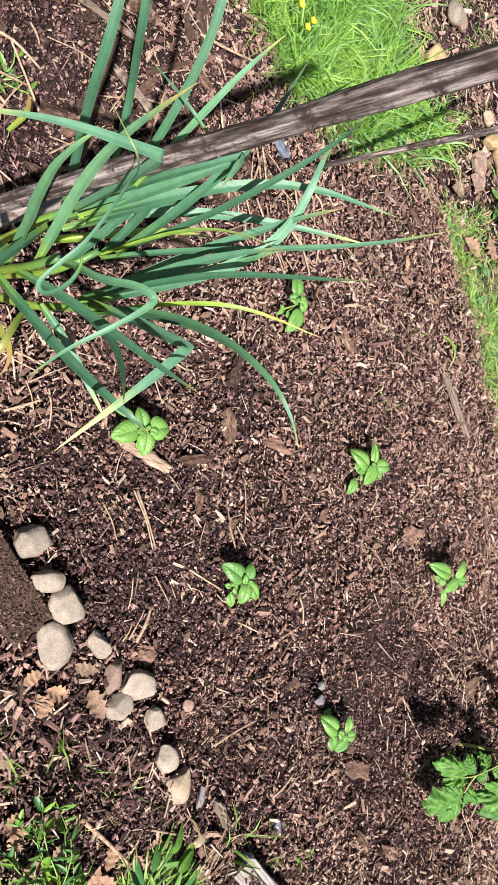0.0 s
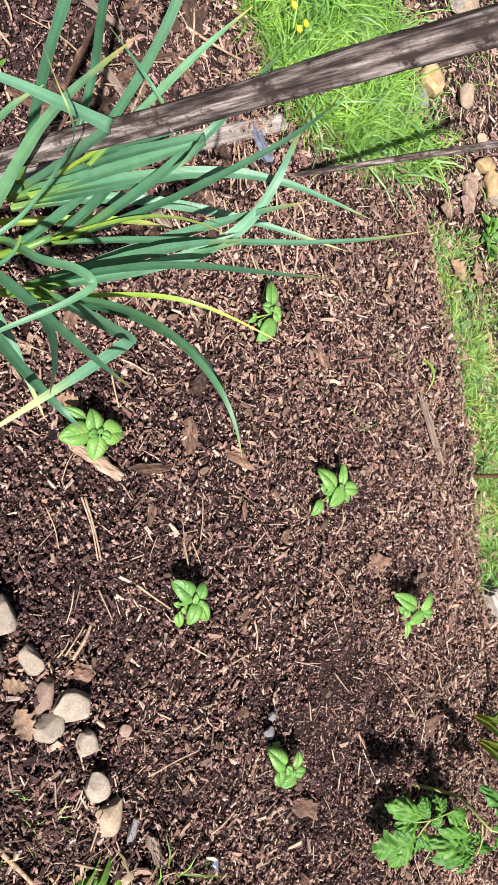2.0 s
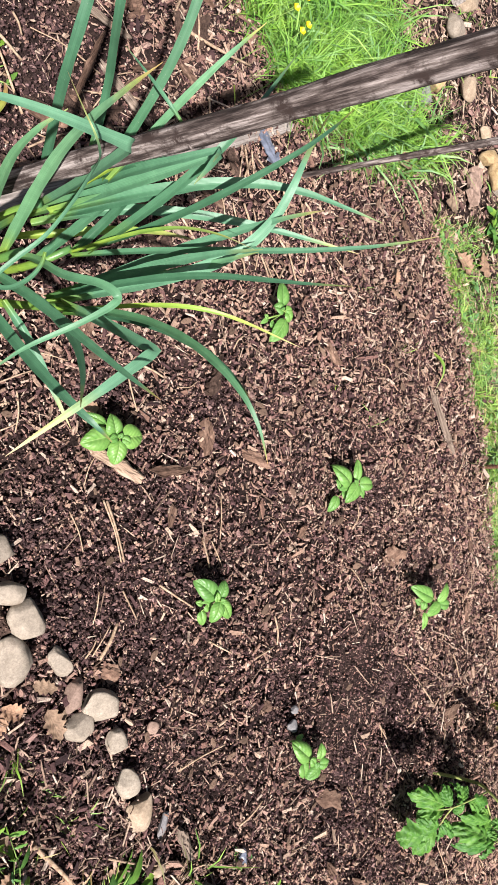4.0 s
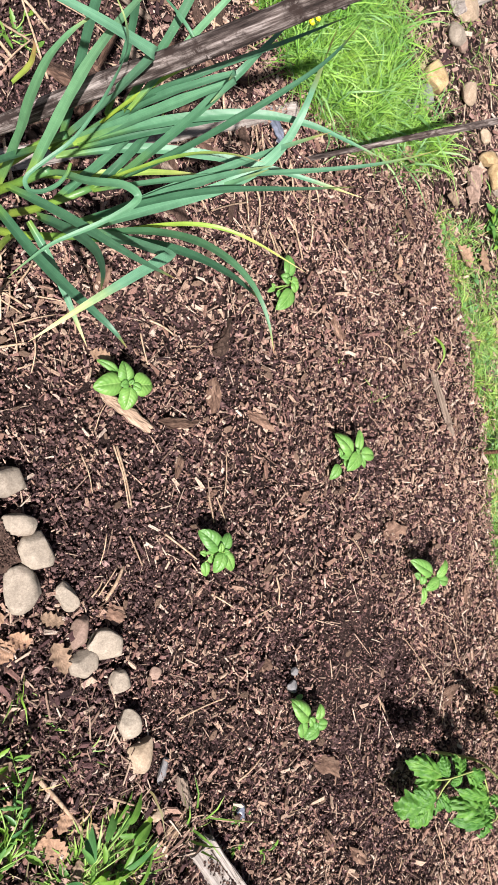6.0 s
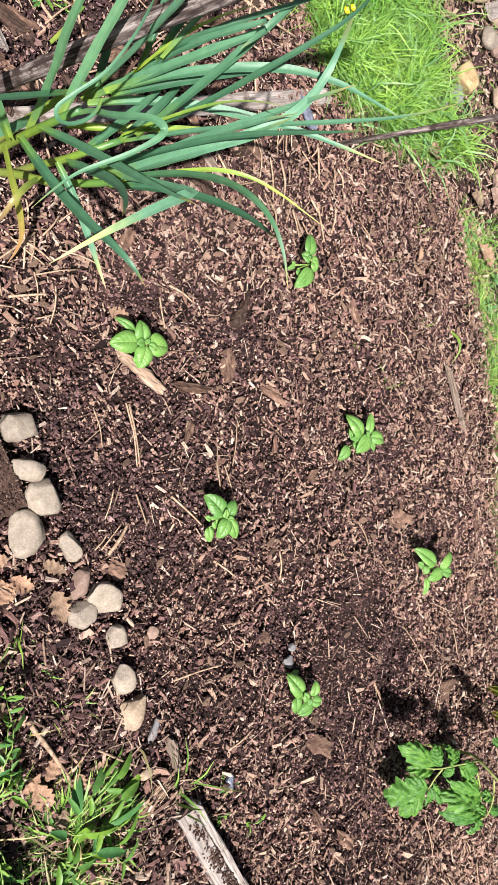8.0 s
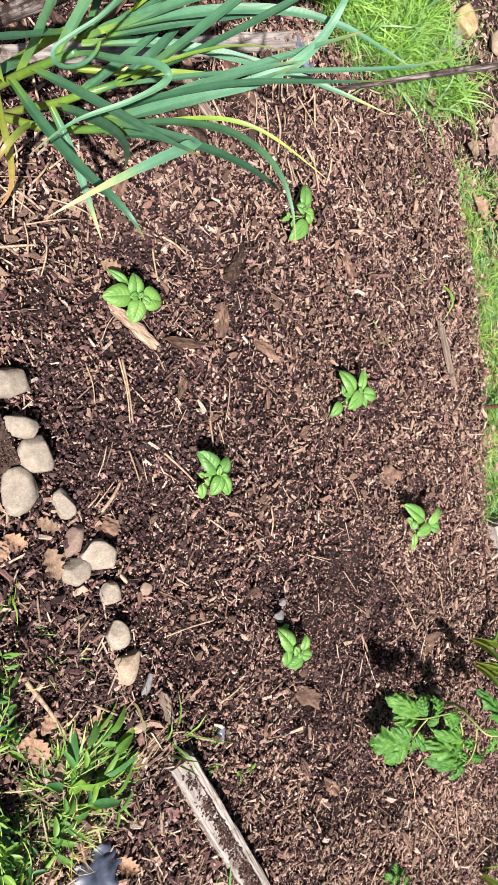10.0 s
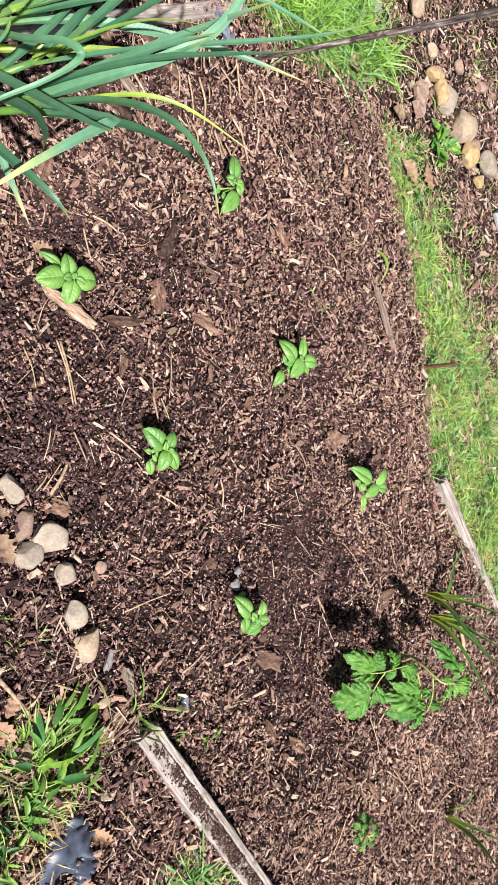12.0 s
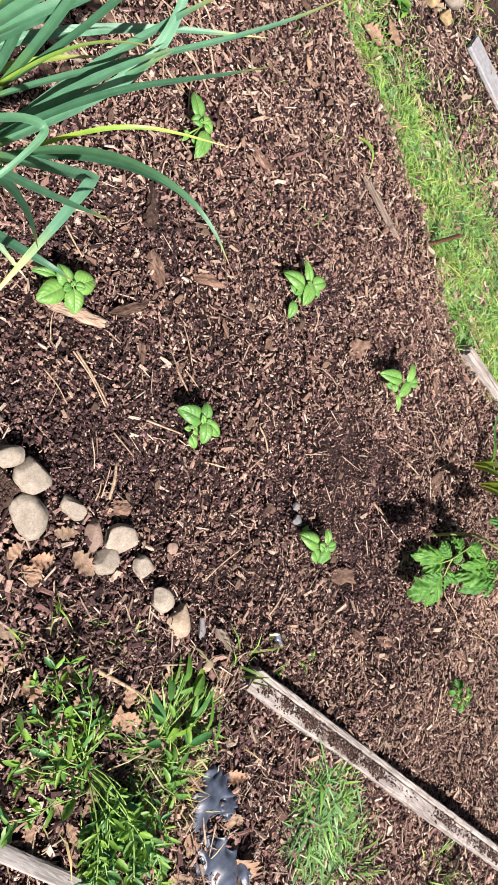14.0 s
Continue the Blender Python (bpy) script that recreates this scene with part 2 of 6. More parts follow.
LEEK_LONG_TIP = m_blade("leek_leaf_half_yellow", [(0.0, (0.22, 0.36, 0.07)), (0.12, (0.12, 0.285, 0.16)), (0.62, (0.135, 0.305, 0.185)), (0.78, (0.34, 0.42, 0.15)), (0.92, (0.58, 0.48, 0.2)), (1.0, (0.52, 0.38, 0.2))], 0.46, 0.22)
LEEK_LIME = m_blade("leek_leaf_lime", [(0.0, (0.26, 0.38, 0.05)), (0.5, (0.23, 0.39, 0.08)), (0.8, (0.38, 0.46, 0.13)), (1.0, (0.52, 0.47, 0.28))])
LEEK_DEAD = m_blade("leek_leaf_withered", [(0.0, (0.22, 0.33, 0.06)), (0.4, (0.32, 0.34, 0.08)), (0.62, (0.36, 0.26, 0.10)), (0.8, (0.30, 0.19, 0.10)), (1.0, (0.3, 0.2, 0.13))], amount=0.15)
LEEK_STEM = m_blade("leek_stem", [(0.0, (0.34, 0.32, 0.13)), (0.3, (0.27, 0.34, 0.06)), (0.6, (0.24, 0.38, 0.05)), (0.85, (0.14, 0.31, 0.08)), (1.0, (0.10, 0.25, 0.12))], veins=40)
ONION = m_blade("onion_leaf", [(0.0, (0.36, 0.30, 0.06)), (0.2, (0.24, 0.32, 0.05)), (0.5, (0.12, 0.27, 0.06)), (1.0, (0.10, 0.26, 0.085))], veins=14)
BASIL = m_broadleaf("basil_leaf", (0.095, 0.25, 0.05), (0.19, 0.375, 0.10), (0.36, 0.54, 0.22))
TOMATO = m_broadleaf("tomato_leaf", (0.0349, 0.129, 0.0183), (0.124, 0.286, 0.0456), (0.232, 0.373, 0.133), 0.56, 0.28, ((0.6, 0.75, 0.7), (1.25, 1.15, 1.1)))
WEED = m_broadleaf("weed_leaf", (0.0765, 0.207, 0.045), (0.171, 0.351, 0.09), (0.243, 0.405, 0.135), 0.45, 0.35, ((0.5, 0.66, 0.85), (1.5, 1.2, 0.6)), 0.3)
GREEN_STEM = m_plain("green_stem", (0.16, 0.27, 0.06), (0.27, 0.40, 0.11), 0.5)
TOMATO_STEM = m_plain("tomato_stem", (0.2, 0.2, 0.07), (0.30, 0.38, 0.12), 0.55)
GRASS = m_blade("grass_blade", [(0.0, (0.095, 0.17, 0.025)), (0.5, (0.165, 0.37, 0.05)), (1.0, (0.28, 0.48, 0.10))], 0.5, 0.22, 6, True)
GRASS_COOL = m_blade("grass_blade_fine", [(0.0, (0.0968, 0.16, 0.0333)), (0.5, (0.18, 0.356, 0.0617)), (1.0, (0.317, 0.481, 0.128))], 0.5, 0.22, 6, True)
GRASS_BLUE = m_blade("grass_blade_bluish", [(0.0, (0.129, 0.221, 0.0475)), (0.5, (0.156, 0.331, 0.109)), (1.0, (0.258, 0.442, 0.19))], 0.5, 0.3, 6, True)
DRY_GRASS = m_blade("dry_grass_blade", [(0.0, (0.30, 0.24, 0.10)), (0.6, (0.46, 0.38, 0.19)), (1.0, (0.56, 0.48, 0.28))], 0.7, 0.2, 4, True)
PETAL = m_plain("yellow_petal", (0.75, 0.5, 0.01), (0.9, 0.68, 0.02), 0.4)
RUST = m_plain("rusty_steel", (0.06, 0.03, 0.022), (0.2, 0.1, 0.06), 0.8, 200, 0.3, 0.8, 0.3)
FILM = m_plain("wet_plastic_film", (0.02, 0.025, 0.038), (0.075, 0.09, 0.125), 0.42, 40, 0.5, 0.35)
SHARD = m_plain("slate_blue_shard", (0.06, 0.07, 0.095), (0.17, 0.19, 0.24), 0.3, 70, 0.5)
DRYLEAF = m_broadleaf("dry_leaf", (0.16, 0.10, 0.07), (0.33, 0.22, 0.155), (0.19, 0.125, 0.094), 0.8, 0.1)
GREY_SLAB = m_plain("grey_concrete", (0.19, 0.185, 0.19), (0.29, 0.285, 0.285), 0.85, 90)

# ---- ground form ----
rng = np.random.default_rng(7)
WAVES = [(rng.normal(0, 1, 2) * f, rng.uniform(0, 6.28), a) for f, a in ((3, .006), (4, .006), (7, .004), (8, .004), (13, .003), (15, .003), (26, .0018), (30, .0018), (45, .001)) for _ in range(2)]
# dips (negative) and mounds: x, y, radius, height
FORMS = ((.518, -.195, .028, -.018), (.510, -.245, .028, -.022), (.498, -.295, .032, -.022), (.56, -.375, .06, -.012), (.18, -.17, .05, -.025), (.40, -.15, .13, .012), (.68, .03, .06, -.015),
         (-.21, .46, .06, -.012), (.02, .42, .06, -.012), (.45, .22, .06, -.012), (-.02, .03, .07, -.01), (.304, -.52, .09, -.016), (.56, -.71, .05, -.012))


def ground_z(x, y):
    x, y = np.asarray(x, float), np.asarray(y, float)
    z = sum(a * np.sin(k[0] * x + k[1] * y + p) for k, p, a in WAVES)
    for cx, cy, r, h in FORMS:
        z = z + h * np.exp(-((x - cx) ** 2 + (y - cy) ** 2) / r**2)
    out = np.clip((bed_right(y) - x + 0.03) / 0.06, 0, 1)
    z = z - 0.02 * (1 - out)
    far = np.maximum(np.abs(x - 0.4) - 1.6, np.abs(y) - 2.2).clip(0, 3) / 3
    return z * (1 - far) - 0.012


def bed_right(y):
    """The edge of the bark bed on the path's side."""
    return np.interp(y, [-1.8, -0.45, -0.05, 0.1, 0.4, 0.65, 0.95, 1.1, 2.0], [2.1, 1.25, 0.99, 0.955, 0.895, 0.83, 0.73, 0.3, -0.25])


def bed_left(y):
    """The edge of the bed along the row of stones and the board."""
    return np.interp(y, [-1.8, -1.42, -0.49, -0.28, -0.08, 0.05, 0.2, 0.4, 2.0], [0.82, 0.57, -0.05, -0.18, -0.27, -0.36, -0.47, -0.9, -0.9])


def gz(x, y):
    return float(ground_z(x, y))


def mesh_object(name, verts, faces, material, parent=None, smooth=False, uvs=None):
    """One mesh from arrays; faces all with the same number of corners."""
    me = bpy.data.meshes.new(name)
    verts, faces = np.asarray(verts, np.float32), np.asarray(faces, np.int32)
    me.vertices.add(len(verts)), me.loops.add(faces.size), me.polygons.add(len(faces))
    me.vertices.foreach_set("co", verts.ravel())
    me.loops.foreach_set("vertex_index", faces.ravel())
    me.polygons.foreach_set("loop_start", np.arange(0, faces.size, faces.shape[1], dtype=np.int32))
    me.polygons.foreach_set("use_smooth", np.full(len(faces), smooth))
    if uvs is not None:
        me.uv_layers.new(name="UVMap").data.foreach_set("uv", np.asarray(uvs, np.float32)[faces.ravel()].ravel())
    me.update(calc_edges=True)
    me.materials.append(material)
    ob = new(name, me)
    ob.parent = parent
    return ob


def grid_mesh(name, pts, material, parent=None, smooth=True, closed=False, uv=True):
    """A sheet (or tube, if closed) through rows of points pts[i][j]."""
    pts = np.asarray(pts, float)
    n, m = pts.shape[:2]
    cols = m if closed else m - 1
    i, j = np.meshgrid(np.arange(n - 1), np.arange(cols), indexing="ij")
    k = (j + 1) % m
    faces = np.stack([i * m + j, i * m + k, (i + 1) * m + k, (i + 1) * m + j], -1).reshape(-1, 4)
    a, b = np.meshgrid(np.linspace(0, 1, n), np.linspace(0, 1, m), indexing="ij")
    return mesh_object(name, pts.reshape(-1, 3), faces, material, parent, smooth, np.stack([b.ravel(), a.ravel()], 1) if uv else None)


def empty(name, x, y, z, label, category, group=""):
    ob = new(name)
    ob.location = (x, y, z)
    ob.empty_display_size = 0.02
    return tagged(ob, label, category, group)


def under(child, parent):
    """Makes child a part of parent without moving it."""
    child.parent = parent
    child.matrix_parent_inverse = Matrix.Translation(-parent.location)
    return child


def spine(points, n):
    """A smooth line of n points through the given ones."""
    p = np.asarray(points, float)
    q = np.vstack([2 * p[0] - p[1], p, 2 * p[-1] - p[-2]])
    out = []
    for t in np.linspace(0, len(p) - 1 - 1e-9, n):
        i, f = int(t), t - int(t)
        a, b, c, d = q[i:i + 4]
        out.append(0.5 * (2 * b + (c - a) * f + (2 * a - 5 * b + 4 * c - d) * f * f + (3 * b - a - 3 * c + d) * f**3))
    return np.array(out)


def unit(v):
    return v / (np.linalg.norm(v, axis=-1, keepdims=True) + 1e-12)


def tube(name, points, r0, r1, material, parent=None, sides=7, n=10, rough=0.0, seed=0):
    """A round stalk that tapers along a smooth line, closed at the ends."""
    line = spine(points, n)
    tan = unit(np.gradient(line, axis=0))
    a = unit(np.cross(tan, (0.31, 0.42, 0.85)))
    b = np.cross(tan, a)
    ang = np.linspace(0, 2 * np.pi, sides, endpoint=False)
    r = np.linspace(r0, r1, n)[:, None, None]
    if rough:
        r = r * (1 + np.random.default_rng(seed).normal(0, rough, (n, sides, 1)))
    ring = line[:, None] + r * (a[:, None] * np.cos(ang)[None, :, None] + b[:, None] * np.sin(ang)[None, :, None])
    ring = np.concatenate([np.repeat(line[:1, None], sides, 1), ring, np.repeat(line[-1:, None], sides, 1)])
    return grid_mesh(name, ring, material, parent, closed=True)


def blade(name, points, width, material, parent, fold=0.35, twist=0.0, tip=0.5, facing=(-0.5, -0.1, 0.85), n=30, start=0.75, crease=0):
    """A strap leaf, keeled along its middle, along a smooth line that may be snapped over at one of its points."""
    if crease:
        first = round(n * crease / (len(points) - 1))
        line = np.concatenate([spine(points[:crease + 1], first), spine(points[crease:], n - first + 1)[1:]])
    else:
        line = spine(points, n)
    tan = unit(np.gradient(line, axis=0))
    side = unit(np.cross(tan, np.array(facing)))
    for i in range(1, n):
        if side[i] @ side[i - 1] < 0:
            side[i] *= -1
    for _ in range(3):
        side[1:-1] = unit(side[:-2] + side[1:-1] * 2 + side[2:])
    nor = np.cross(side, tan)
    nor *= np.sign((nor @ np.array(facing)).sum() or 1)
    s = np.linspace(0, 1, n)
    ang = np.radians(twist) * np.sin(s * 2.4)
    side, nor = side * np.cos(ang)[:, None] + nor * np.sin(ang)[:, None], nor * np.cos(ang)[:, None] - side * np.sin(ang)[:, None]
    w = width * np.minimum(start + (1 - start) * s / 0.25, 1) * np.clip((1 - s) / tip, 0.02, 1) ** 0.9 * (1 + 0.04 * np.sin(s * 37 + width * 900))
    u = np.linspace(-1, 1, 7)
    deep = (np.abs(u) - 0.5) * fold
    pts = line[:, None] + side[:, None] * (u[None, :, None] * w[:, None, None] / 2) + nor[:, None] * (deep[None, :, None] * w[:, None, None] * (1 - 0.5 * s[:, None, None]))
    return grid_mesh(name, pts, material, parent)


def rounded_bar(name, length, width, height, material, parent=None, cut=0.006, seed=0, worn=0.002, tilt_ends=0.0, n=26):
    """A board or lath along x with worn, rounded edges and uneven faces; it starts at x = 0 and stands on z = 0."""
    r = np.random.default_rng(seed)
    prof = []
    for sx, sy in ((1, 1), (-1, 1), (-1, -1), (1, -1)):
        y, z = sx * width / 2, height / 2 + sy * height / 2
        d = [(0, -sy * cut), (-sx * cut, 0)] if sx * sy > 0 else [(-sx * cut, 0), (0, -sy * cut)]
        prof += [(y + dy, z + dz) for dy, dz in d]
    ext = []
    for k in range(8):
        a, b = np.array(prof[k]), np.array(prof[(k + 1) % 8])
        m = 5 if k % 2 else 1
        ext += [a + (b - a) * i / m for i in range(m)]
    prof = np.array(ext)
    mid = np.array([0, height / 2])
    rows = []
    warp = np.cumsum(r.normal(0, worn * 0.15, (n, 2)), 0)
    warp -= np.linspace(0, 1, n)[:, None] * warp[-1]
    for i in range(n):
        p = prof + warp[i] * (1, 0.4) + r.normal(0, worn * 0.35, prof.shape)
        x = np.full(len(p), length * i / (n - 1)) + (r.normal(0, worn, len(p)) + tilt_ends * p[:, 0] if i in (0, n - 1) else 0)
        rows.append(np.column_stack([x, p]))
    cap = lambda row, s: np.column_stack([row[:, 0] + s * 0, mid[0] + (row[:, 1] - mid[0]) * 0.02, mid[1] + (row[:, 2] - mid[1]) * 0.02])
    rows = [cap(rows[0], -1)] + rows + [cap(rows[-1], 1)]
    ob = grid_mesh(name, rows, material, parent, smooth=False, closed=True)
    return ob


def along(x0, y0, x1, y1, z=0.0, lift=0.0):
    """The pose of a thing that lies along the ground from one place to another; lift raises its far end."""
    ang = math.degrees(math.atan2(y1 - y0, x1 - x0))
    length = math.hypot(x1 - x0, y1 - y0)
    return pose(x0, y0, z, 0, -math.degrees(math.atan2(lift, length)), ang), length


# ---- ground ----
def build_ground():
    step = 0.024
    inner = np.arange(-1.4, 2.2, step)
    outer = np.array([0.05, 0.2, 0.6, 1.5, 4, 10, 30, 90, 250])
    xs = np.concatenate([-1.4 - outer[::-1], inner, 2.2 + outer])
    inner = np.arange(-2.4, 2.7, step)
    ys = np.concatenate([-2.4 - outer[::-1], inner, 2.7 + outer])
    gx, gy = np.meshgrid(xs, ys, indexing="ij")
    ob = grid_mesh("ground", np.stack([gx, gy, ground_z(gx, gy)], -1), SOIL)
    tagged(ob, "dark crumbly garden soil under the bark mulch", "soil", kind="structure")


build_ground()

SOILY = ((-.25, .10, .15), (-.1, .03, .1), (-.3, -.14, .13), (-.12, -.2, .10), (.38, -.17, .14), (.52, -.26, .12), (.18, -.17, .07), (.304, -.50, .07), (.63, -.39, .08), (.55, -.38, .09),
         (.67, .03, .07), (.02, .43, .07), (-.21, .46, .06), (.45, .22, .08), (.56, -.71, .05), (-.05, -.3, .05), (.0, .06, .08), (.349, -.69, .05), (-.35, -.05, .06),
         (-.12, .22, .10), (-.33, .30, .08), (.24, -.26, .09), (.30, -.36, .08), (.10, .16, .07), (.16, .40, .05), (.45, -.62, .06), (.30, .05, .05), (-.20, .30, .05), (.20, -.08, .06))
# spots with darker clods and shorter chips: x, y, radius
DARK_SPOTS = ((.52, -.27, .05), (.55, -.37, .04), (.515, -.21, .035), (.49, -.40, .05), (0.371, -0.580, .05), (0.585, -0.708, .04), (0.455, -0.582, .04), (.38, -.46, .06), (.304, -.50, .05), (.46, -.57, .04), (.34, -.36, .05), (-.25, .10, .12), (-.33, -.13, .08), (-.25, -.20, .06), (-.28, -.30, .06),
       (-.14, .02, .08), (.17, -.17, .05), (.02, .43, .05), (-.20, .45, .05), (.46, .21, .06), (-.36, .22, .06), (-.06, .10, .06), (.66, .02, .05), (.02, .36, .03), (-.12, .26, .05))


# bare fine soil between the seedlings and the tomato plant
FINE = ((.38, -.17, .12), (.48, -.24, .11), (.36, -.30, .08), (.30, -.42, .06), (.44, -.35, .08), (.46, -.66, .06), (.30, -.24, .07), (.35, -.68, .06))


def fineness(x, y):
    w = np.zeros_like(x)
    for cx, cy, r in FINE:
        w = np.maximum(w, np.exp(-(((x - cx) ** 2 + (y - cy) ** 2) / r**2) ** 1.3))
    return w


def dark_spot_weight(x, y):
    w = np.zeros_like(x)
    for cx, cy, r in DARK_SPOTS:
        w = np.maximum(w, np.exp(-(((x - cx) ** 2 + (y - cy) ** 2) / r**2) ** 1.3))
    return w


def bareness(x, y):
    b = np.zeros_like(x)
    for cx, cy, r in SOILY:
        b = np.maximum(b, np.exp(-(((x - cx) ** 2 + (y - cy) ** 2) / r**2) ** 1.5))
    return b


def flakes(name, x, y, length, width, thick, material, seed, lift=0.004, tilt=0.35, floor=None):
    """Many broken flakes with crooked outlines and bevelled rims, strewn on the ground: one mesh."""
    r = np.random.default_rng(seed)
    n = len(x)
    ang = np.arange(5) * np.pi / 2.5 + r.normal(0, 0.26, (n, 5))
    rad = 0.5 * (1 + r.normal(0, 0.2, (n, 5)))
    top = np.stack([rad * np.cos(ang), rad * np.sin(ang), r.normal(0, 0.22, (n, 5))], -1)
    low = top * (1.12, 1.12, 1) - (0, 0, 1.0)
    v = np.concatenate([top, low], 1) * np.stack([length, width, thick], -1)[:, None]
    a, b, c = r.uniform(0, 2 * np.pi, n), r.normal(0, tilt, n), r.normal(0, tilt * 1.2, n)
    ca, sa, cb, sb, cc, sc = (f(k)[:, None] for k in (a, b, c) for f in (np.cos, np.sin))
    X, Y, Z = v[..., 0], v[..., 1], v[..., 2]
    Y, Z = Y * cc - Z * sc, Y * sc + Z * cc
    X, Z = X * cb + Z * sb, -X * sb + Z * cb
    X, Y = X * ca - Y * sa, X * sa + Y * ca
    out = np.stack([X + x[:, None], Y + y[:, None], Z + ((ground_z(x, y) if floor is None else floor) + lift * r.uniform(0.1, 1.5, n))[:, None]], -1)
    f = [(0, 1, 2), (0, 2, 3), (0, 3, 4)]
    for k in range(5):
        f += [(k, 5 + k, 5 + (k + 1) % 5), (k, 5 + (k + 1) % 5, (k + 1) % 5)]
    faces = (np.arange(n)[:, None, None] * 10 + np.array(f)[None]).reshape(-1, 3)
    return mesh_object(name, out.reshape(-1, 3), faces, material)


def tossed(v, x, y, tilt, z, r):
    """Turns each piece at random, tips it a little and sets it on its place."""
    n = len(x)
    a, b, c = r.uniform(0, 2 * np.pi, n), r.normal(0, tilt, n), r.normal(0, tilt * 1.3, n)
    ca, sa, cb, sb, cc, sc = (f(k)[:, None] for k in (a, b, c) for f in (np.cos, np.sin))
    X, Y, Z = v[..., 0], v[..., 1], v[..., 2]
    Y, Z = Y * cc - Z * sc, Y * sc + Z * cc
    X, Z = X * cb + Z * sb, -X * sb + Z * cb
    X, Y = X * ca - Y * sa, X * sa + Y * ca
    return np.stack([X + x[:, None], Y + y[:, None], Z + z[:, None]], -1)


def splinters(name, x, y, length, width, thick, material, seed, lift=0.004, tilt=0.35, plain=False):
    """Many flat splinters with slanted, broken ends and a slight bow, strewn on the ground: one mesh."""
    r = np.random.default_rng(seed)
    n = len(x)
    base = np.array([(-.5, -.5), (0, -.5), (.5, -.5), (.5, .5), (0, .5), (-.5, .5)])
    top = np.zeros((n, 6, 3))
    top[..., :2] = base
    top[..., 0] += r.normal(0, 0.13, (n, 6))
    top[..., 1] *= np.clip(1 + r.normal(-0.05, 0.38, (n, 6)), 0.1, 1.7)
    top[:, [1, 4], 1] += r.normal(0, 0.22, (n, 1))
    top[..., 2] = 0.5 + r.normal(0, 0.18, (n, 6))
    low = top * (1, 1.05, 1) - (0, 0, 1)
    v = np.concatenate([top, low], 1) * np.stack([length, width, thick], -1)[:, None]
    out = tossed(v, x, y, tilt, ground_z(x, y) + lift * r.uniform(0.1, 1.5, n), r)
    f = [(0, 1, 4, 5), (1, 2, 3, 4)] + [(k, 6 + k, 6 + (k + 1) % 6, (k + 1) % 6) for k in range(6)]
    if plain:
        out = out[:, [0, 2, 3, 5, 6, 8, 9, 11]]
        f = [(0, 1, 2, 3)] + [(k, 4 + k, 4 + (k + 1) % 4, (k + 1) % 4) for k in range(4)]
    faces = (np.arange(n)[:, None, None] * out.shape[1] + np.array(f)[None]).reshape(-1, 4)
    return mesh_object(name, out.reshape(-1, 3), faces, material)


def slivers(name, x, y, length, width, thick, material, seed, lift=0.004, tilt=0.35):
    """Many small crumbs, each a lumpy eight-sided grain: one mesh."""
    r = np.random.default_rng(seed)
    n = len(x)
    base = np.array([(-.5, 0, 0), (.5, 0, 0), (0, -.5, 0), (0, 0, -.5), (0, .5, 0), (0, 0, .5)])
    v = np.repeat(base[None], n, 0)
    v[:, 2:, 0] += r.normal(0, 0.2, (n, 4))
    v[:, :2, 1:] += r.normal(0, 0.22, (n, 2, 2))
    v[:, 2:, 1:] *= 1 + r.normal(0, 0.2, (n, 4, 1))
    v = v * np.stack([length, width, thick], -1)[:, None]
    out = tossed(v, x, y, tilt, ground_z(x, y) + lift * r.uniform(0.1, 1.5, n), r)
    f = np.array([(0, 3, 2), (0, 4, 3), (0, 5, 4), (0, 2, 5), (1, 2, 3), (1, 3, 4), (1, 4, 5), (1, 5, 2)])
    faces = (np.arange(n)[:, None, None] * 6 + f[None]).reshape(-1, 3)
    return mesh_object(name, out.reshape(-1, 3), faces, material)


def strewn(x, y):
    """The stretch of the garden that is strewn piece by piece."""
    left = np.interp(y, [-1.5, -1.0, -.6, -.4, 0, 1.0, 1.2, 1.6, 1.9], [.5, -.03, -.52, -.62, -.53, -.58, -.33, .38, .9])
    right = np.interp(y, [-1.5, -1.2, .4, .8, 1.0, 1.4, 1.9], [.6, 1.22, 1.34, 1.5, 1.4, 1.4, 1.2])
    return (x > left - .1) & (x < right + .1)


def behind(x, y):
    """One where the coarse, dark mulch lies behind the leeks."""
    return np.clip((y - 0.70 - 0.25 * np.clip(x, 0, 1)) / 0.12, 0, 1) * np.clip((0.02 - x) / 0.2, 0, 1)


def clumpy(x, y, k=9.0, p=0.0):
    return 0.5 + 0.25 * (np.sin(k * x + 1.7 * k * y + p) + np.sin(-1.4 * k * x + 0.8 * k * y + 2 + p))


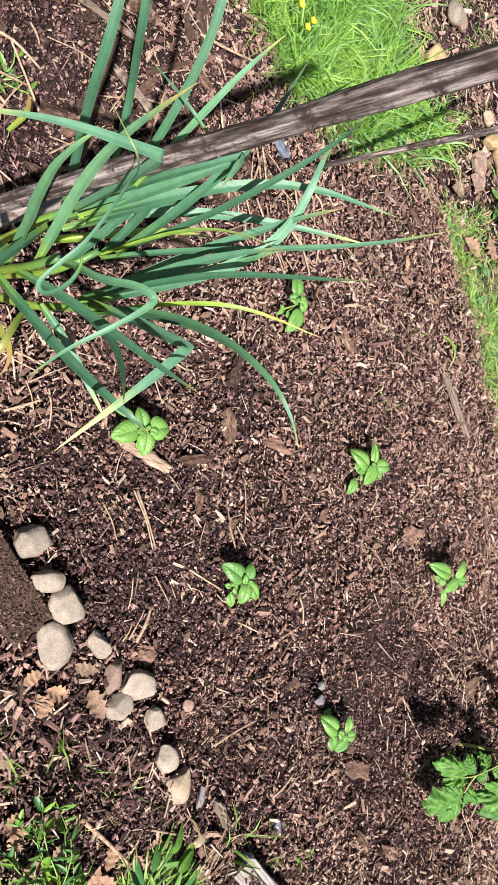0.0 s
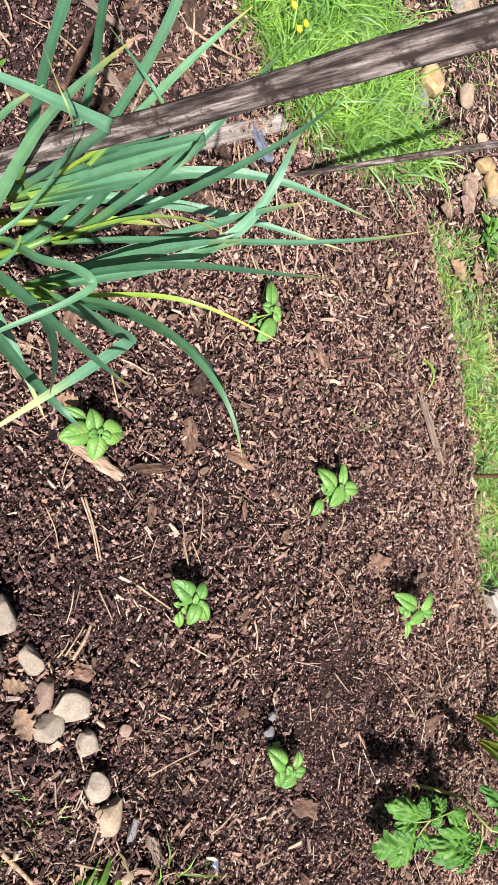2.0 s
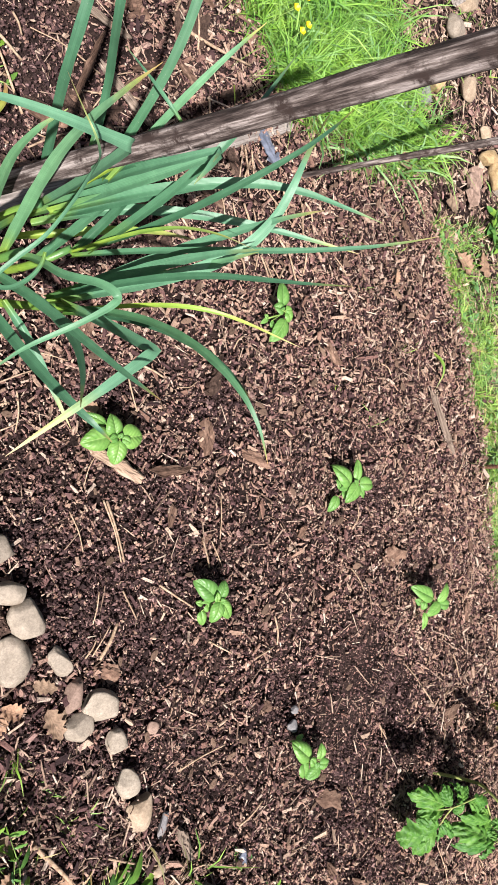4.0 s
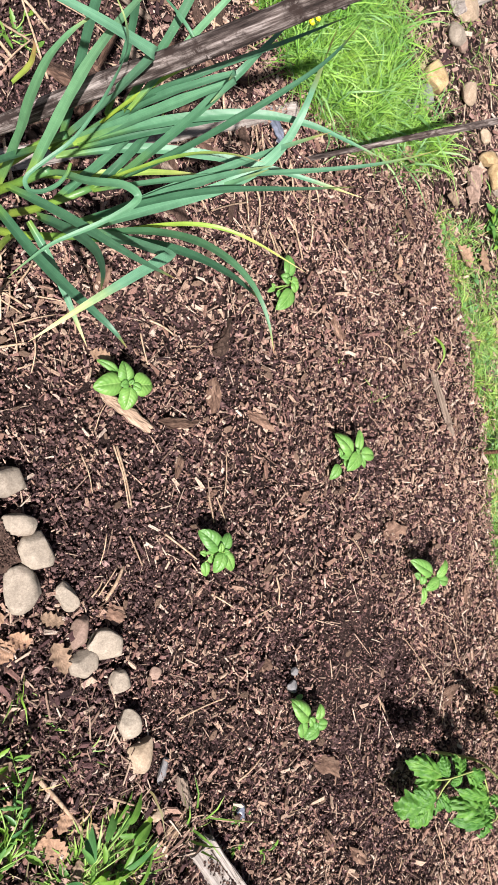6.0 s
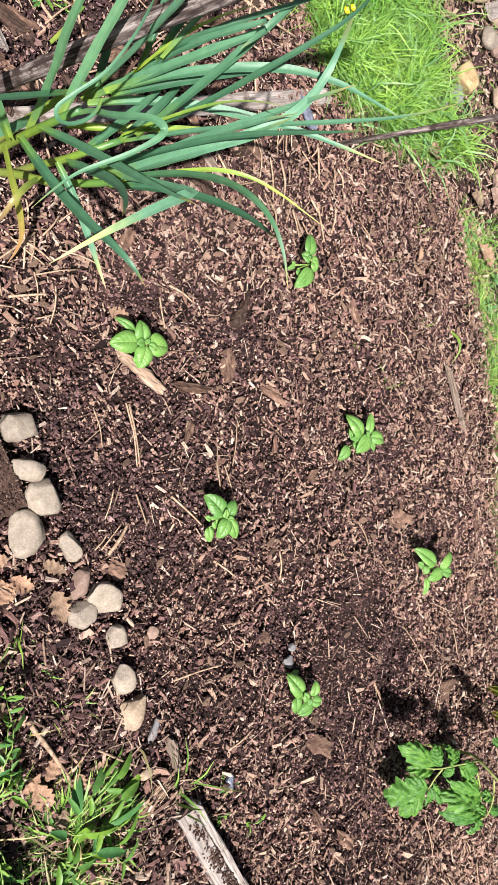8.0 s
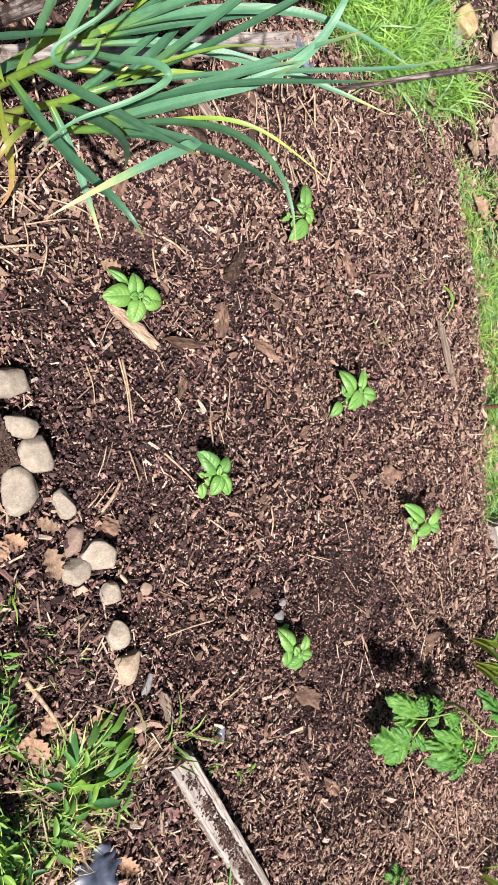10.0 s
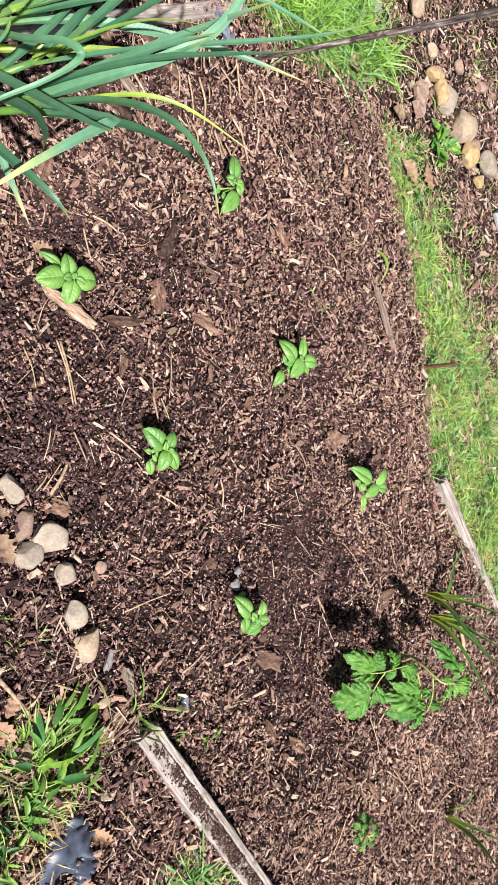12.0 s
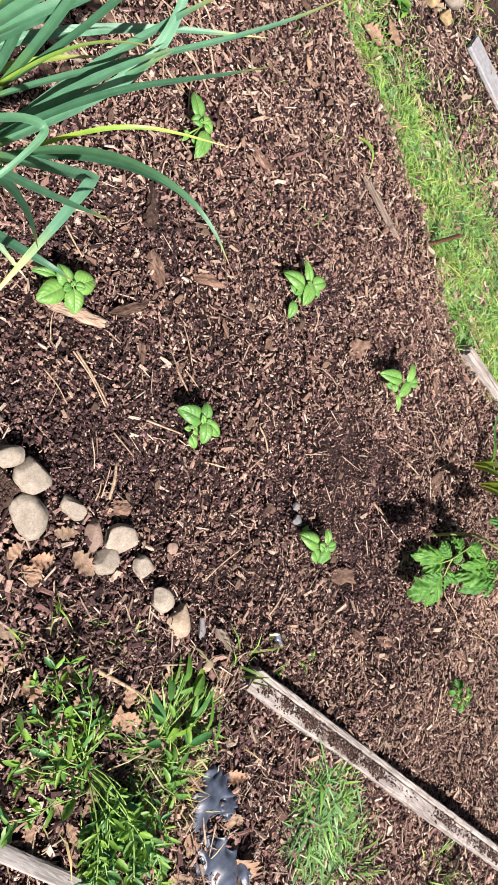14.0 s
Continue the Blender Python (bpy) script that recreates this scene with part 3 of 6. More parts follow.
def build_mulch():
    r = np.random.default_rng(11)

    def spread(n, edge, stray, thin, rear):
        x, y = r.uniform(-0.7, 1.5, n), r.uniform(-1.5, 1.55, n)
        keep = (x < bed_right(y) + r.normal(0, edge, n)) & ((x > bed_left(y) + r.normal(0, 0.035, n)) | (r.uniform(0, 1, n) < stray))
        keep &= (r.uniform(0, 1, n) > thin * bareness(x, y)) & (r.uniform(0, 1, n) > rear * behind(x, y)) & strewn(x, y)
        keep &= r.uniform(0, 1, n) > 0.9 * fineness(x, y)
        # the bark lies in drifts, thinner between them
        keep &= r.uniform(0, 1, n) < 0.62 + 0.55 * clumpy(x, y, 17, 1)
        return x[keep], y[keep]

    x, y = spread(84000, 0.012, 0.4, 0.6, 0.6)
    n = len(x)
    length = np.clip(r.lognormal(-5.25, 0.5, n), 0.003, 0.022) * (1 - 0.3 * dark_spot_weight(x, y))
    width = np.clip(length * r.uniform(0.35, 0.85, n), 0.003, 0.015)
    ob = flakes("bark_mulch", x, y, length, width, np.clip(width * r.uniform(0.3, 0.6, n), 0.0012, 0.005), CHIPS, 12, 0.0145, 0.5)
    tagged(ob, "tan and brown shredded bark mulch spread over the bed", "mulch", kind="stuff")
    x, y = spread(82000, 0.014, 0.5, 0.6, 0.5)
    n = len(x)
    length = np.clip(r.lognormal(-4.95, 0.55, n), 0.004, 0.034) * (1 - 0.35 * dark_spot_weight(x, y))
    width = np.clip(length * r.uniform(0.12, 0.38, n), 0.0013, 0.0055)
    thick = np.clip(width * r.uniform(0.4, 0.9, n), 0.0012, 0.004)
    k = length < 0.009
    ob = splinters("bark_fibres", x[k], y[k], length[k], width[k], thick[k], CHIPS, 25, 0.0155, 0.42, True)
    tagged(ob, "short broken bark fibres in the mulch", "mulch", kind="stuff")
    x, y, length, width, thick = (q[~k] for q in (x, y, length, width, thick))
    ob = splinters("bark_splinters", x, y, length, width, thick, CHIPS, 16, 0.0155, 0.42)
    tagged(ob, "thin splintered bark and wood fibres in the mulch", "mulch", kind="stuff")
    # flat pale flakes lying on top
    x, y = spread(21000, 0.0, 0.0, 0.5, 0.72)
    n = len(x)
    length = np.clip(r.lognormal(-5.2, 0.42, n), 0.003, 0.015)
    width = np.clip(length * r.uniform(0.4, 0.9, n), 0.003, 0.012)
    ob = flakes("pale_flakes", x, y, length, width, np.clip(width * 0.25, 0.0012, 0.003), PALE, 17, 0.018, 0.3)
    tagged(ob, "pale tan flat flakes of wood lying on the mulch", "mulch", kind="stuff")
    # freshly shredded pale wood, thicker towards the board's end and beside the grass
    n = 50000
    x, y = r.uniform(-0.45, 1.2, n), r.uniform(-1.4, 1.3, n)
    p = np.interp(y, [-1.4, -.75, -.5, -.35, .3, .5, .95, 1.3], [.95, .85, .5, .18, .18, .34, .42, .42]) + 0.4 * np.clip((x - 0.45) / 0.3, 0, 1)
    keep = (x < bed_right(y) - 0.01) & (x > bed_left(y)) & (r.uniform(0, 1, n) < p * (1 - 0.9 * np.maximum(bareness(x, y), fineness(x, y)))) & (r.uniform(0, 1, n) > behind(x, y)) & strewn(x, y)
    x, y = x[keep], y[keep]
    n = len(x)
    length = np.clip(r.lognormal(-4.75, 0.5, n), 0.004, 0.032)
    ob = splinters("pale_shreds", x, y, length, length * r.uniform(0.12, 0.36, n), np.clip(length * 0.15, 0.001, 0.004), PALE, 29, 0.0175, 0.32, True)
    tagged(ob, "pale shredded wood lying on the bark mulch", "mulch", kind="stuff")
    # fine brown crumbs everywhere between the chips, thickest where the bark lies thin
    n = 240000
    x, y = r.uniform(-0.75, 1.5, n), r.uniform(-1.5, 1.5, n)
    keep = (r.uniform(0, 1, n) < 0.45 + 0.55 * np.maximum(np.maximum(bareness(x, y), fineness(x, y)), 0.3 * behind(x, y))) & (r.uniform(0, 1, n) > 0.6 * dark_spot_weight(x, y)) & (x < bed_right(y)) & (x > bed_left(y)) | (x < bed_left(y)) & (r.uniform(0, 1, n) < 0.7)
    keep &= strewn(x, y) & (r.uniform(0, 1, n) > 0.6 * behind(x, y) * (x < -0.25))
    x, y = x[keep], y[keep]
    n = len(x)
    size = np.clip(r.lognormal(-5.62, 0.5, n), 0.0018, 0.014) * (1 - 0.25 * fineness(x, y))
    ob = slivers("soil_crumbs", x, y, size, size * r.uniform(0.6, 1, n), size * r.uniform(0.6, 0.9, n), CRUMBS, 13, 0.0135, 0.8)
    tagged(ob, "moist brown crumbs of loose soil", "soil", kind="stuff")
    # darker clods in the hollows, along the stones, beside seedlings and behind the leeks
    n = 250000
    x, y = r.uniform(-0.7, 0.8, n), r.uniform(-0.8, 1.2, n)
    keep = (r.uniform(0, 1, n) < np.maximum(dark_spot_weight(x, y), 0.45 * behind(x, y) * (x < -0.25))) & strewn(x, y)
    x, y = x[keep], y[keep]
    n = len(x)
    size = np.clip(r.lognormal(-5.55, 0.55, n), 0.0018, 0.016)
    ob = slivers("dark_clods", x, y, size, size * r.uniform(0.7, 1, n), size * r.uniform(0.6, 0.9, n), DARK_CLODS, 20, 0.015, 0.8)
    tagged(ob, "dark clods of soil in the hollows", "soil", kind="stuff")
    # pale dry litter on the path beyond the bed and thin among the weeds
    n = 70000
    x, y = r.uniform(-0.75, 1.75, n), r.uniform(-1.5, 1.9, n)
    x[:50000], y[:50000] = r.uniform(0.3, 1.75, 50000), r.uniform(-0.5, 1.9, 50000)
    p = np.where(x > bed_right(y), 0.5, np.where(x < bed_left(y), np.interp(y, [-.75, -.35], [.30, .05]), 0.0))
    keep = r.uniform(0, 1, n) < p
    keep &= strewn(x, y)
    x, y = x[keep], y[keep]
    n = len(x)
    length = np.clip(r.lognormal(-4.4, 0.55, n), 0.005, 0.05)
    width = np.where(r.uniform(0, 1, n) < 0.7, r.uniform(0.0009, 0.0022, n), np.clip(length * 0.2, 0.002, 0.006))
    ob = splinters("path_litter", x, y, length, width, np.minimum(width * 0.8, 0.003), LITTER, 14, 0.01, 0.2, True)
    tagged(ob, "dry straw, bark and leaf litter on the path", "litter", kind="stuff")
    # dark bark crumbled into the path
    n = 15000
    x, y = r.uniform(0.3, 1.75, n), r.uniform(-0.5, 1.9, n)
    keep = x > bed_right(y)
    keep &= strewn(x, y)
    x, y = x[keep], y[keep]
    n = len(x)
    length = np.clip(r.lognormal(-4.7, 0.5, n), 0.003, 0.03)
    ob = splinters("path_bark", x, y, length, length * r.uniform(0.25, 0.6, n), np.clip(length * 0.25, 0.001, 0.005), CHIPS, 18, 0.012, 0.5, True)
    tagged(ob, "brown bark crumbs trodden into the path", "mulch", kind="stuff")
    # matted dry grass and leaf bits under the weeds
    n = 17000
    x, y = r.uniform(-0.72, 0.7, n), r.uniform(-1.55, 0.0, n)
    keep = (x < bed_left(y) - 0.02) & strewn(x, y) & (r.uniform(0, 1, n) < np.interp(y, [-.5, -.2, 0], [.9, .6, .25]))
    x, y = x[keep], y[keep]
    n = len(x)
    length = np.clip(r.lognormal(-4.25, 0.55, n), 0.006, 0.06)
    ob = splinters("weed_litter", x, y, length, np.clip(length * 0.09, 0.001, 0.003), np.full(n, 0.0016), LITTER, 19, 0.02, 0.2, True)
    tagged(ob, "matted brown dry grass and leaf bits under the weeds", "litter", kind="stuff")
    n = 50000
    x, y = r.uniform(-0.72, 0.8, n), r.uniform(-1.6, 0.1, n)
    keep = (x < bed_left(y) - 0.01) & strewn(x, y) & (r.uniform(0, 1, n) < np.interp(y, [-.5, -.25, .1], [1, .6, .3]))
    x, y = x[keep], y[keep]
    n = len(x)
    length = np.clip(r.lognormal(-4.7, 0.5, n), 0.004, 0.03)
    ob = splinters("weed_bark", x, y, length, length * r.uniform(0.2, 0.5, n), np.clip(length * 0.2, 0.001, 0.004), CHIPS, 24, 0.018, 0.4, True)
    tagged(ob, "shredded brown bark among the weeds", "mulch", kind="stuff")
    # fine straw and shreds among the bark
    n = 3600
    x, y = r.uniform(-0.7, 1.3, n), r.uniform(-1.5, 1.6, n)
    keep = (x < bed_right(y)) & (x > bed_left(y) - 0.1)
    keep &= strewn(x, y)
    x, y = x[keep], y[keep]
    n = len(x)
    length = np.clip(r.lognormal(-3.5, 0.45, n), 0.012, 0.08)
    ob = splinters("straw_shreds", x, y, length, r.uniform(0.001, 0.0024, n), np.full(n, 0.0013), LITTER, 15, 0.016, 0.12, True)
    tagged(ob, "thin pale shreds of straw strewn on the mulch", "straw", kind="stuff")


build_mulch()


# ---- stakes and boards ----
def wooden_stake(name, base, top, r0, r1, label, category, square=False, knots=()):
    base, top = np.array(base), np.array(top)
    n, sides = 110, 20
    length = np.linalg.norm(top - base)
    r = np.random.default_rng(3)
    ang = np.linspace(0, 2 * np.pi, sides, endpoint=False)
    s = np.linspace(0, 1, n)
    flute = 1 + 0.07 * np.sin(ang * 3 + 1) + 0.035 * np.sin(ang * 7 + 0.4)
    if square:
        flute = flute * (1 + 0.12 * np.cos(4 * ang))
    rows = []
    for i in range(n):
        rad = (r0 + (r1 - r0) * s[i]) * flute * (1 + 0.035 * math.sin(s[i] * 17) + 0.03 * math.sin(s[i] * 43 + 1) + 0.03 * np.sin(ang * 5 + s[i] * 6) + r.normal(0, 0.014, sides))
        bend = 0.0022 * math.sin(s[i] * 7) + 0.0012 * math.sin(s[i] * 19)
        rows.append(np.column_stack([rad * np.cos(ang) + bend, rad * np.sin(ang), np.full(sides, s[i] * length)]))
    rows = [rows[0] * (0.05, 0.05, 1)] + rows + [rows[-1] * (0.05, 0.05, 1) + (0, 0, 0.003)]
    thing = new(name)
    thing.empty_display_size = 0.02
    thing.matrix_world = Matrix.Translation(base) @ Vector(top - base).to_track_quat("Z", "X").to_matrix().to_4x4()
    grid_mesh("shaft", rows, STAKE_WOOD, thing, closed=True, smooth=True)
    for k, (at, turn) in enumerate(knots):
        rad = (r0 + (r1 - r0) * at) * 1.02
        ring = [[(q * math.cos(a) * 0.55, q * math.sin(a), h) for a in np.linspace(0, 2 * np.pi, 12, endpoint=False)] for q, h in ((0.0095, -0.003), (0.0085, 0.0008), (0.006, 0.0016), (0.004, 0.0004), (0.0004, 0.0))]
        knot = grid_mesh("knot", ring, STAKE_WOOD, thing, closed=True)
        a = math.radians(turn)
        knot.matrix_basis = Matrix.Translation((rad * math.cos(a), rad * math.sin(a), at * length)) @ Vector((math.cos(a), math.sin(a), 0)).to_track_quat("Z", "X").to_matrix().to_4x4()
    return tagged(thing, label, category)


wooden_stake("wooden_stake", (-0.581, 0.699, -0.055), (-0.340, 0.594, 1.069), 0.0120, 0.0136,
             "weathered grey-brown round wooden stake driven into the bed", "stake", knots=((.42, 200), (.58, 150), (.72, 175), (.8, 215), (.88, 160)))
wooden_stake("thin_stake", (0.275, 0.918, -0.03), (0.533, 0.883, 0.62), 0.0050, 0.0088,
             "thin dark weathered stick stuck upright by the grass", "stake", knots=((.42, 190),))


def board(name, x0, y0, x1, y1, width, height, material, label, category, seed, sink=0.0, lift=0.0, cut=0.005, worn=0.002, tilt=0.0):
    m, length = along(x0, y0, x1, y1, gz((x0 + x1) / 2, (y0 + y1) / 2) - sink, lift)
    ob = rounded_bar(name, length, width, height, material, None, cut, seed, worn, tilt)
    ob.matrix_world = m
    return tagged(ob, label, category)


def edging_board(x0, y0, x1, y1):
    """A weathered board with a rebate: a broad lower face and a narrow raised edge."""
    z = gz((x0 + x1) / 2, (y0 + y1) / 2) + 0.016
    m, length = along(x0, y0, x1, y1, z)
    thing = empty("edging_board", x0, y0, z, "weathered silver-grey rebated timber board smeared with soil", "board")
    face = rounded_bar("board_face", length, 0.036, 0.033, BOARD_WOOD, None, 0.003, 21, 0.0012, 0.25, 60)
    face.matrix_world = m @ pose(0, -0.010, 0)
    edge = rounded_bar("raised_edge", length, 0.015, 0.036, BOARD_WOOD, None, 0.003, 28, 0.0012, 0.25, 60)
    edge.matrix_world = m @ pose(0, 0.0157, 0)
    for ob in (face, edge):
        ob.parent = thing
        ob.matrix_parent_inverse = Matrix.Translation(-thing.location)


edging_board(-0.072, -0.460, 0.70, -1.60)
board("edging_board", 1.005, -0.05, 1.70, -1.10, 0.034, 0.045, BOARD_WOOD, "bleached grey board along the grass edge of the bed", "board", 22, 0.018, 0.0, 0.007, 0.003)
board("wooden_lath", -0.50, 0.700, 0.27, 1.030, 0.036, 0.014, BOARD_WOOD, "split grey wooden lath lying on the mulch under the leeks", "lath", 23, -0.026, 0.0, 0.004, 0.003)
board("wooden_lath", -0.73, -0.291, -0.505, -0.627, 0.027, 0.012, SAWN_WOOD, "pale grey sawn lath lying among the weeds", "lath", 24, -0.026, 0.0, 0.003, 0.001)
board("wooden_lath", 0.868, 1.49, 1.5, 1.90, 0.045, 0.02, BOARD_WOOD, "grey wooden lath lying across the stones of the path", "lath", 25, -0.03, 0.0, 0.004, 0.001)
board("soiled_board", -0.438, 0.058, -0.625, 0.434, 0.078, 0.046, SOILED_WOOD, "thick board end caked in dark soil beside the stones", "board", 26, 0.008, 0.0, 0.005, 0.003)
board("concrete_strip", 1.395, 0.79, 1.75, 0.15, 0.07, 0.016, GREY_SLAB, "pale grey concrete strip beside the path", "kerb", 27, -0.014, 0.0, 0.004, 0.001)


def soil_on_board():
    """Crumbs of soil left on the edging board."""
    r = np.random.default_rng(77)
    n = 7000
    s = r.uniform(0.02, 1.15, n)
    dens = np.interp(s, [0, .04, .1, .2, .42, .5, .56, .72, .78, .84, .9, 1.0, 1.15], [.1, .25, .5, 1, 1, .55, .04, .02, .35, .4, .05, .6, .5])
    keep = r.uniform(0, 1, n) < dens * (0.35 + 0.65 * (np.sin(s * 71) + np.sin(s * 43) > -0.3))
    s = s[keep]
    n = len(s)
    d = np.array([0.772, -1.14]) / math.hypot(0.772, 1.14)
    side = np.clip(r.normal(-0.006, 0.007, n), -0.023, 0.006)
    x, y = -0.072 + d[0] * s - d[1] * side, -0.460 + d[1] * s + d[0] * side
    size = np.clip(r.lognormal(-5.7, 0.45, n), 0.0015, 0.008)
    top = gz(0.314, -1.03) + 0.016 + 0.033
    ob = flakes("soil_on_board", x, y, size, size * 0.8, size * 0.6, BOARD_SOIL, 78, 0.002, 0.5, np.full(n, top))
    tagged(ob, "dark soil crumbs scattered on the grey board", "soil", kind="stuff")


soil_on_board()


def soil_on_soiled_board():
    """Fine soil that covers the board end beside the stones."""
    r = np.random.default_rng(79)
    top = gz(-0.5325, 0.246) - 0.008 + 0.045
    d = np.array([-0.187, 0.376]) / math.hypot(0.187, 0.376)
    n = 3400
    s, side = r.uniform(0.006, 0.41, n), np.clip(r.uniform(-0.040, 0.040, n), -0.037, 0.034)
    ln = np.clip(r.lognormal(-5.9, 0.45, n), 0.0014, 0.010)
    ob = flakes("soil_on_board", -0.438 + d[0] * s + d[1] * side, 0.058 + d[1] * s - d[0] * side, ln, ln * r.uniform(.5, .9, n), ln * .5, BOARD_SOIL, 2680, 0.003, 0.5, np.full(n, top))
    tagged(ob, "fine brown soil crumbs covering the board end", "soil", kind="stuff")


soil_on_soiled_board()


# a stub of reinforcing bar
def rebar(x, y, h):
    z = gz(x, y)
    thing = empty("rebar_stub", x, y, z, "rusty ribbed steel bar standing at the grass edge", "rebar")
    ang = np.linspace(0, 2 * np.pi, 10, endpoint=False)
    rows = []
    for i in range(60):
        rad = 0.0048 + (0.0009 if i % 4 < 2 else 0) + 0 * ang
        rows.append(np.column_stack([rad * np.cos(ang), rad * np.sin(ang), np.full(10, -0.02 + (h + 0.02) * i / 59)]))
    rows.append(rows[-1] * (0.1, 0.1, 1))
    grid_mesh("ribbed_bar", rows, RUST, thing, closed=True, smooth=False)


rebar(0.902, 0.263, 0.115)


# ---- stones ----
def stone(x, y, sx, sy, sz, turn, seed, material, label, group, bury=0.3, name="stone", pear=0.0):
    bm = bmesh.new()
    bmesh.ops.create_icosphere(bm, subdivisions=4, radius=1)
    off = Vector((seed * 3.7, seed * 1.3, seed * 2.1))
    rr = random.Random(seed)
    cuts = [(Vector([rr.gauss(0, 1) for _ in range(3)]).normalized(), rr.uniform(0.62, 0.92)) for _ in range(11)]
    for v in bm.verts:
        p = v.co.copy()
        for d, h in cuts:
            if p.dot(d) > h:
                p -= d * (p.dot(d) - h) * 0.94
        k = 1 + 0.16 * noise.noise(p * 0.8 + off) + 0.06 * noise.noise(p * 2.1 + off) + 0.022 * noise.noise(p * 7 + off)
        q = p * k
        q = Vector([math.copysign(abs(c) ** 0.92, c) for c in q])
        if pear:
            q.x *= 1 - pear * q.y
        v.co = Vector((q.x * sx / 2, q.y * sy / 2, q.z * sz / 2))
    me = bpy.data.meshes.new(name)
    bm.to_mesh(me)
    bm.free()
    me.polygons.foreach_set("use_smooth", np.full(len(me.polygons), True))
    me.materials.append(material)
    ob = new(name, me)
    ob.matrix_world = pose(x, y, gz(x, y) + 0.011 + sz * (0.5 - bury), 0, 0, turn)
    return tagged(ob, label, "stone", group)


ROW = "stones edging the bed"


def edging_stones(rows, first):
    for k, (x, y, sx, sy, sz, turn, mat, label, pear) in enumerate(rows):
        stone(x, y, sx, sy, sz, turn, k + first, mat, label, ROW, -0.45 if sy < 0.03 else 0.08, pear=pear)


edging_stones((
        (-.425, .203, .062, .066, .045, 20, STONE_GREY, "rounded pale grey stone in the edging row", 0),
        (-.408, .135, .066, .042, .04, -10, STONE_GREY, "smooth light grey stone half under the soiled board", 0),
        (-.378, .086, .062, .072, .05, 5, STONE_GREY, "blocky grey-beige stone with worn corners", 0),
        (-.406, .030, .062, .082, .05, 12, STONE_GREY, "rounded beige-grey stone at the board's end", 0),
        (-.322, .010, .04, .056, .03, 35, STONE_GREY, "small dusty pale stone half sunk in soil", 0),
        (-.250, -.078, .074, .066, .045, 15, STONE_GREY, "rounded light grey stone in the edging row", 0),
        ), 1)
edging_stones((
        (-.297, -.051, .032, .062, .03, -15, STONE_PINK, "narrow brownish-pink stone on its edge", 0),
        (-.292, -.105, .052, .05, .035, 30, STONE_GREY, "angular dull grey stone", 0),
        (-.222, -.148, .045, .046, .03, 0, STONE_GREY, "small grey stone partly covered by soil", 0),
        (-.212, -.216, .048, .054, .036, 18, STONE_GREY, "blocky pale beige stone sunk in soil", 0),
        (-.187, -.272, .046, .072, .034, -40, STONE_TAN, "pear-shaped cream stone with a tapered end", 0.85),
        (-.139, -.318, .02, .05, .014, -20, STONE_BLUE, "thin bluish-grey flake of stone", 0),
        (-.159, -.386, .030, .021, .016, 20, STONE_TAN, "small smooth cream pebble", 0),
        (-.204, -.421, .024, .019, .014, 70, STONE_PINK, "small smooth pinkish pebble among the weeds", 0),
        (.178, -.225, .028, .028, .016, 10, STONE_BLUE, "small round grey pebble in a hollow", 0),
        (.196, -.200, .02, .022, .013, 40, STONE_BLUE, "tiny round grey pebble in a hollow", 0),
        (-.146, -.145, .024, .024, .014, 60, STONE_PINK, "small angular pinkish-grey pebble", 0)), 7)
stone(-.541, .597, .085, .125, .06, 5, 41, STONE_TAN, "large smooth beige stone beside the leeks", "", 0.3)
PATHROW = "stones along the path"


def path_stones(rows, first):
    for k, (x, y, sx, sy, sz, turn, mat, label) in enumerate(rows):
        stone(x, y, sx, sy, sz, turn, k + first, mat, label, PATHROW, 0.18)


path_stones((
        (.79, 1.275, .08, .095, .055, 15, STONE_OCHRE, "rough ochre-yellow stone by the grass"),
        (.905, 1.405, .04, .055, .03, 0, STONE_PINK, "small pinkish-beige stone on the path"),
        (.76, 1.222, .05, .065, .03, 25, STONE_BLUE, "flat bluish-grey stone by the grass"),
        (.685, 1.165, .055, .05, .03, 40, STONE_BLUE, "flat slate-grey stone in the grass"),
        (.95, 1.283, .08, .07, .05, 70, STONE_TAN, "pale cream stone by the path"),
        (1.16, .988, .12, .09, .07, 80, STONE_TAN, "large rounded tan stone at the path's edge"),
        (1.085, 1.055, .06, .105, .055, -20, STONE_GREY, "oval brownish-grey stone lying on its side"),
        (1.035, 1.055, .045, .08, .05, -10, STONE_OCHRE, "upright tan stone beside the grey one"),
        (1.015, 1.10, .08, .05, .04, 10, STONE_OCHRE, "pale yellowish stone in the row"),
        ), 60)
path_stones((
        (1.195, .915, .09, .065, .05, 70, STONE_OCHRE, "yellow-tan rounded stone at the path's edge"),
        (1.305, .912, .07, .085, .055, 0, STONE_GREY, "grey-brown stone at the path's edge"),
        (1.265, .852, .045, .05, .035, 0, STONE_OCHRE, "small ochre stone at the path's edge"),
        (1.165, 1.17, .035, .05, .03, 30, STONE_PINK, "small pale pink stone on dark soil"),
        (1.015, 1.17, .045, .05, .03, 10, STONE_TAN, "small pale stone between grass blades"),
        (1.235, .954, .045, .04, .03, 10, STONE_PINK, "small pinkish stone between larger ones"),
        (.83, 1.565, .105, .11, .07, 30, STONE_TAN, "large pale beige stone by the lath"),
        (.955, 1.625, .085, .085, .06, 0, STONE_TAN, "pale beige stone beside the lath"),
        (.93, 1.512, .08, .08, .05, 30, STONE_TAN, "pale cream stone under the lath"),
        (.88, 1.42, .065, .07, .045, 0, STONE_GREY, "pale grey stone near the lath"),
        (1.3, 1.15, .05, .04, .03, 0, STONE_PINK, "small pinkish stone on bare soil")), 70)


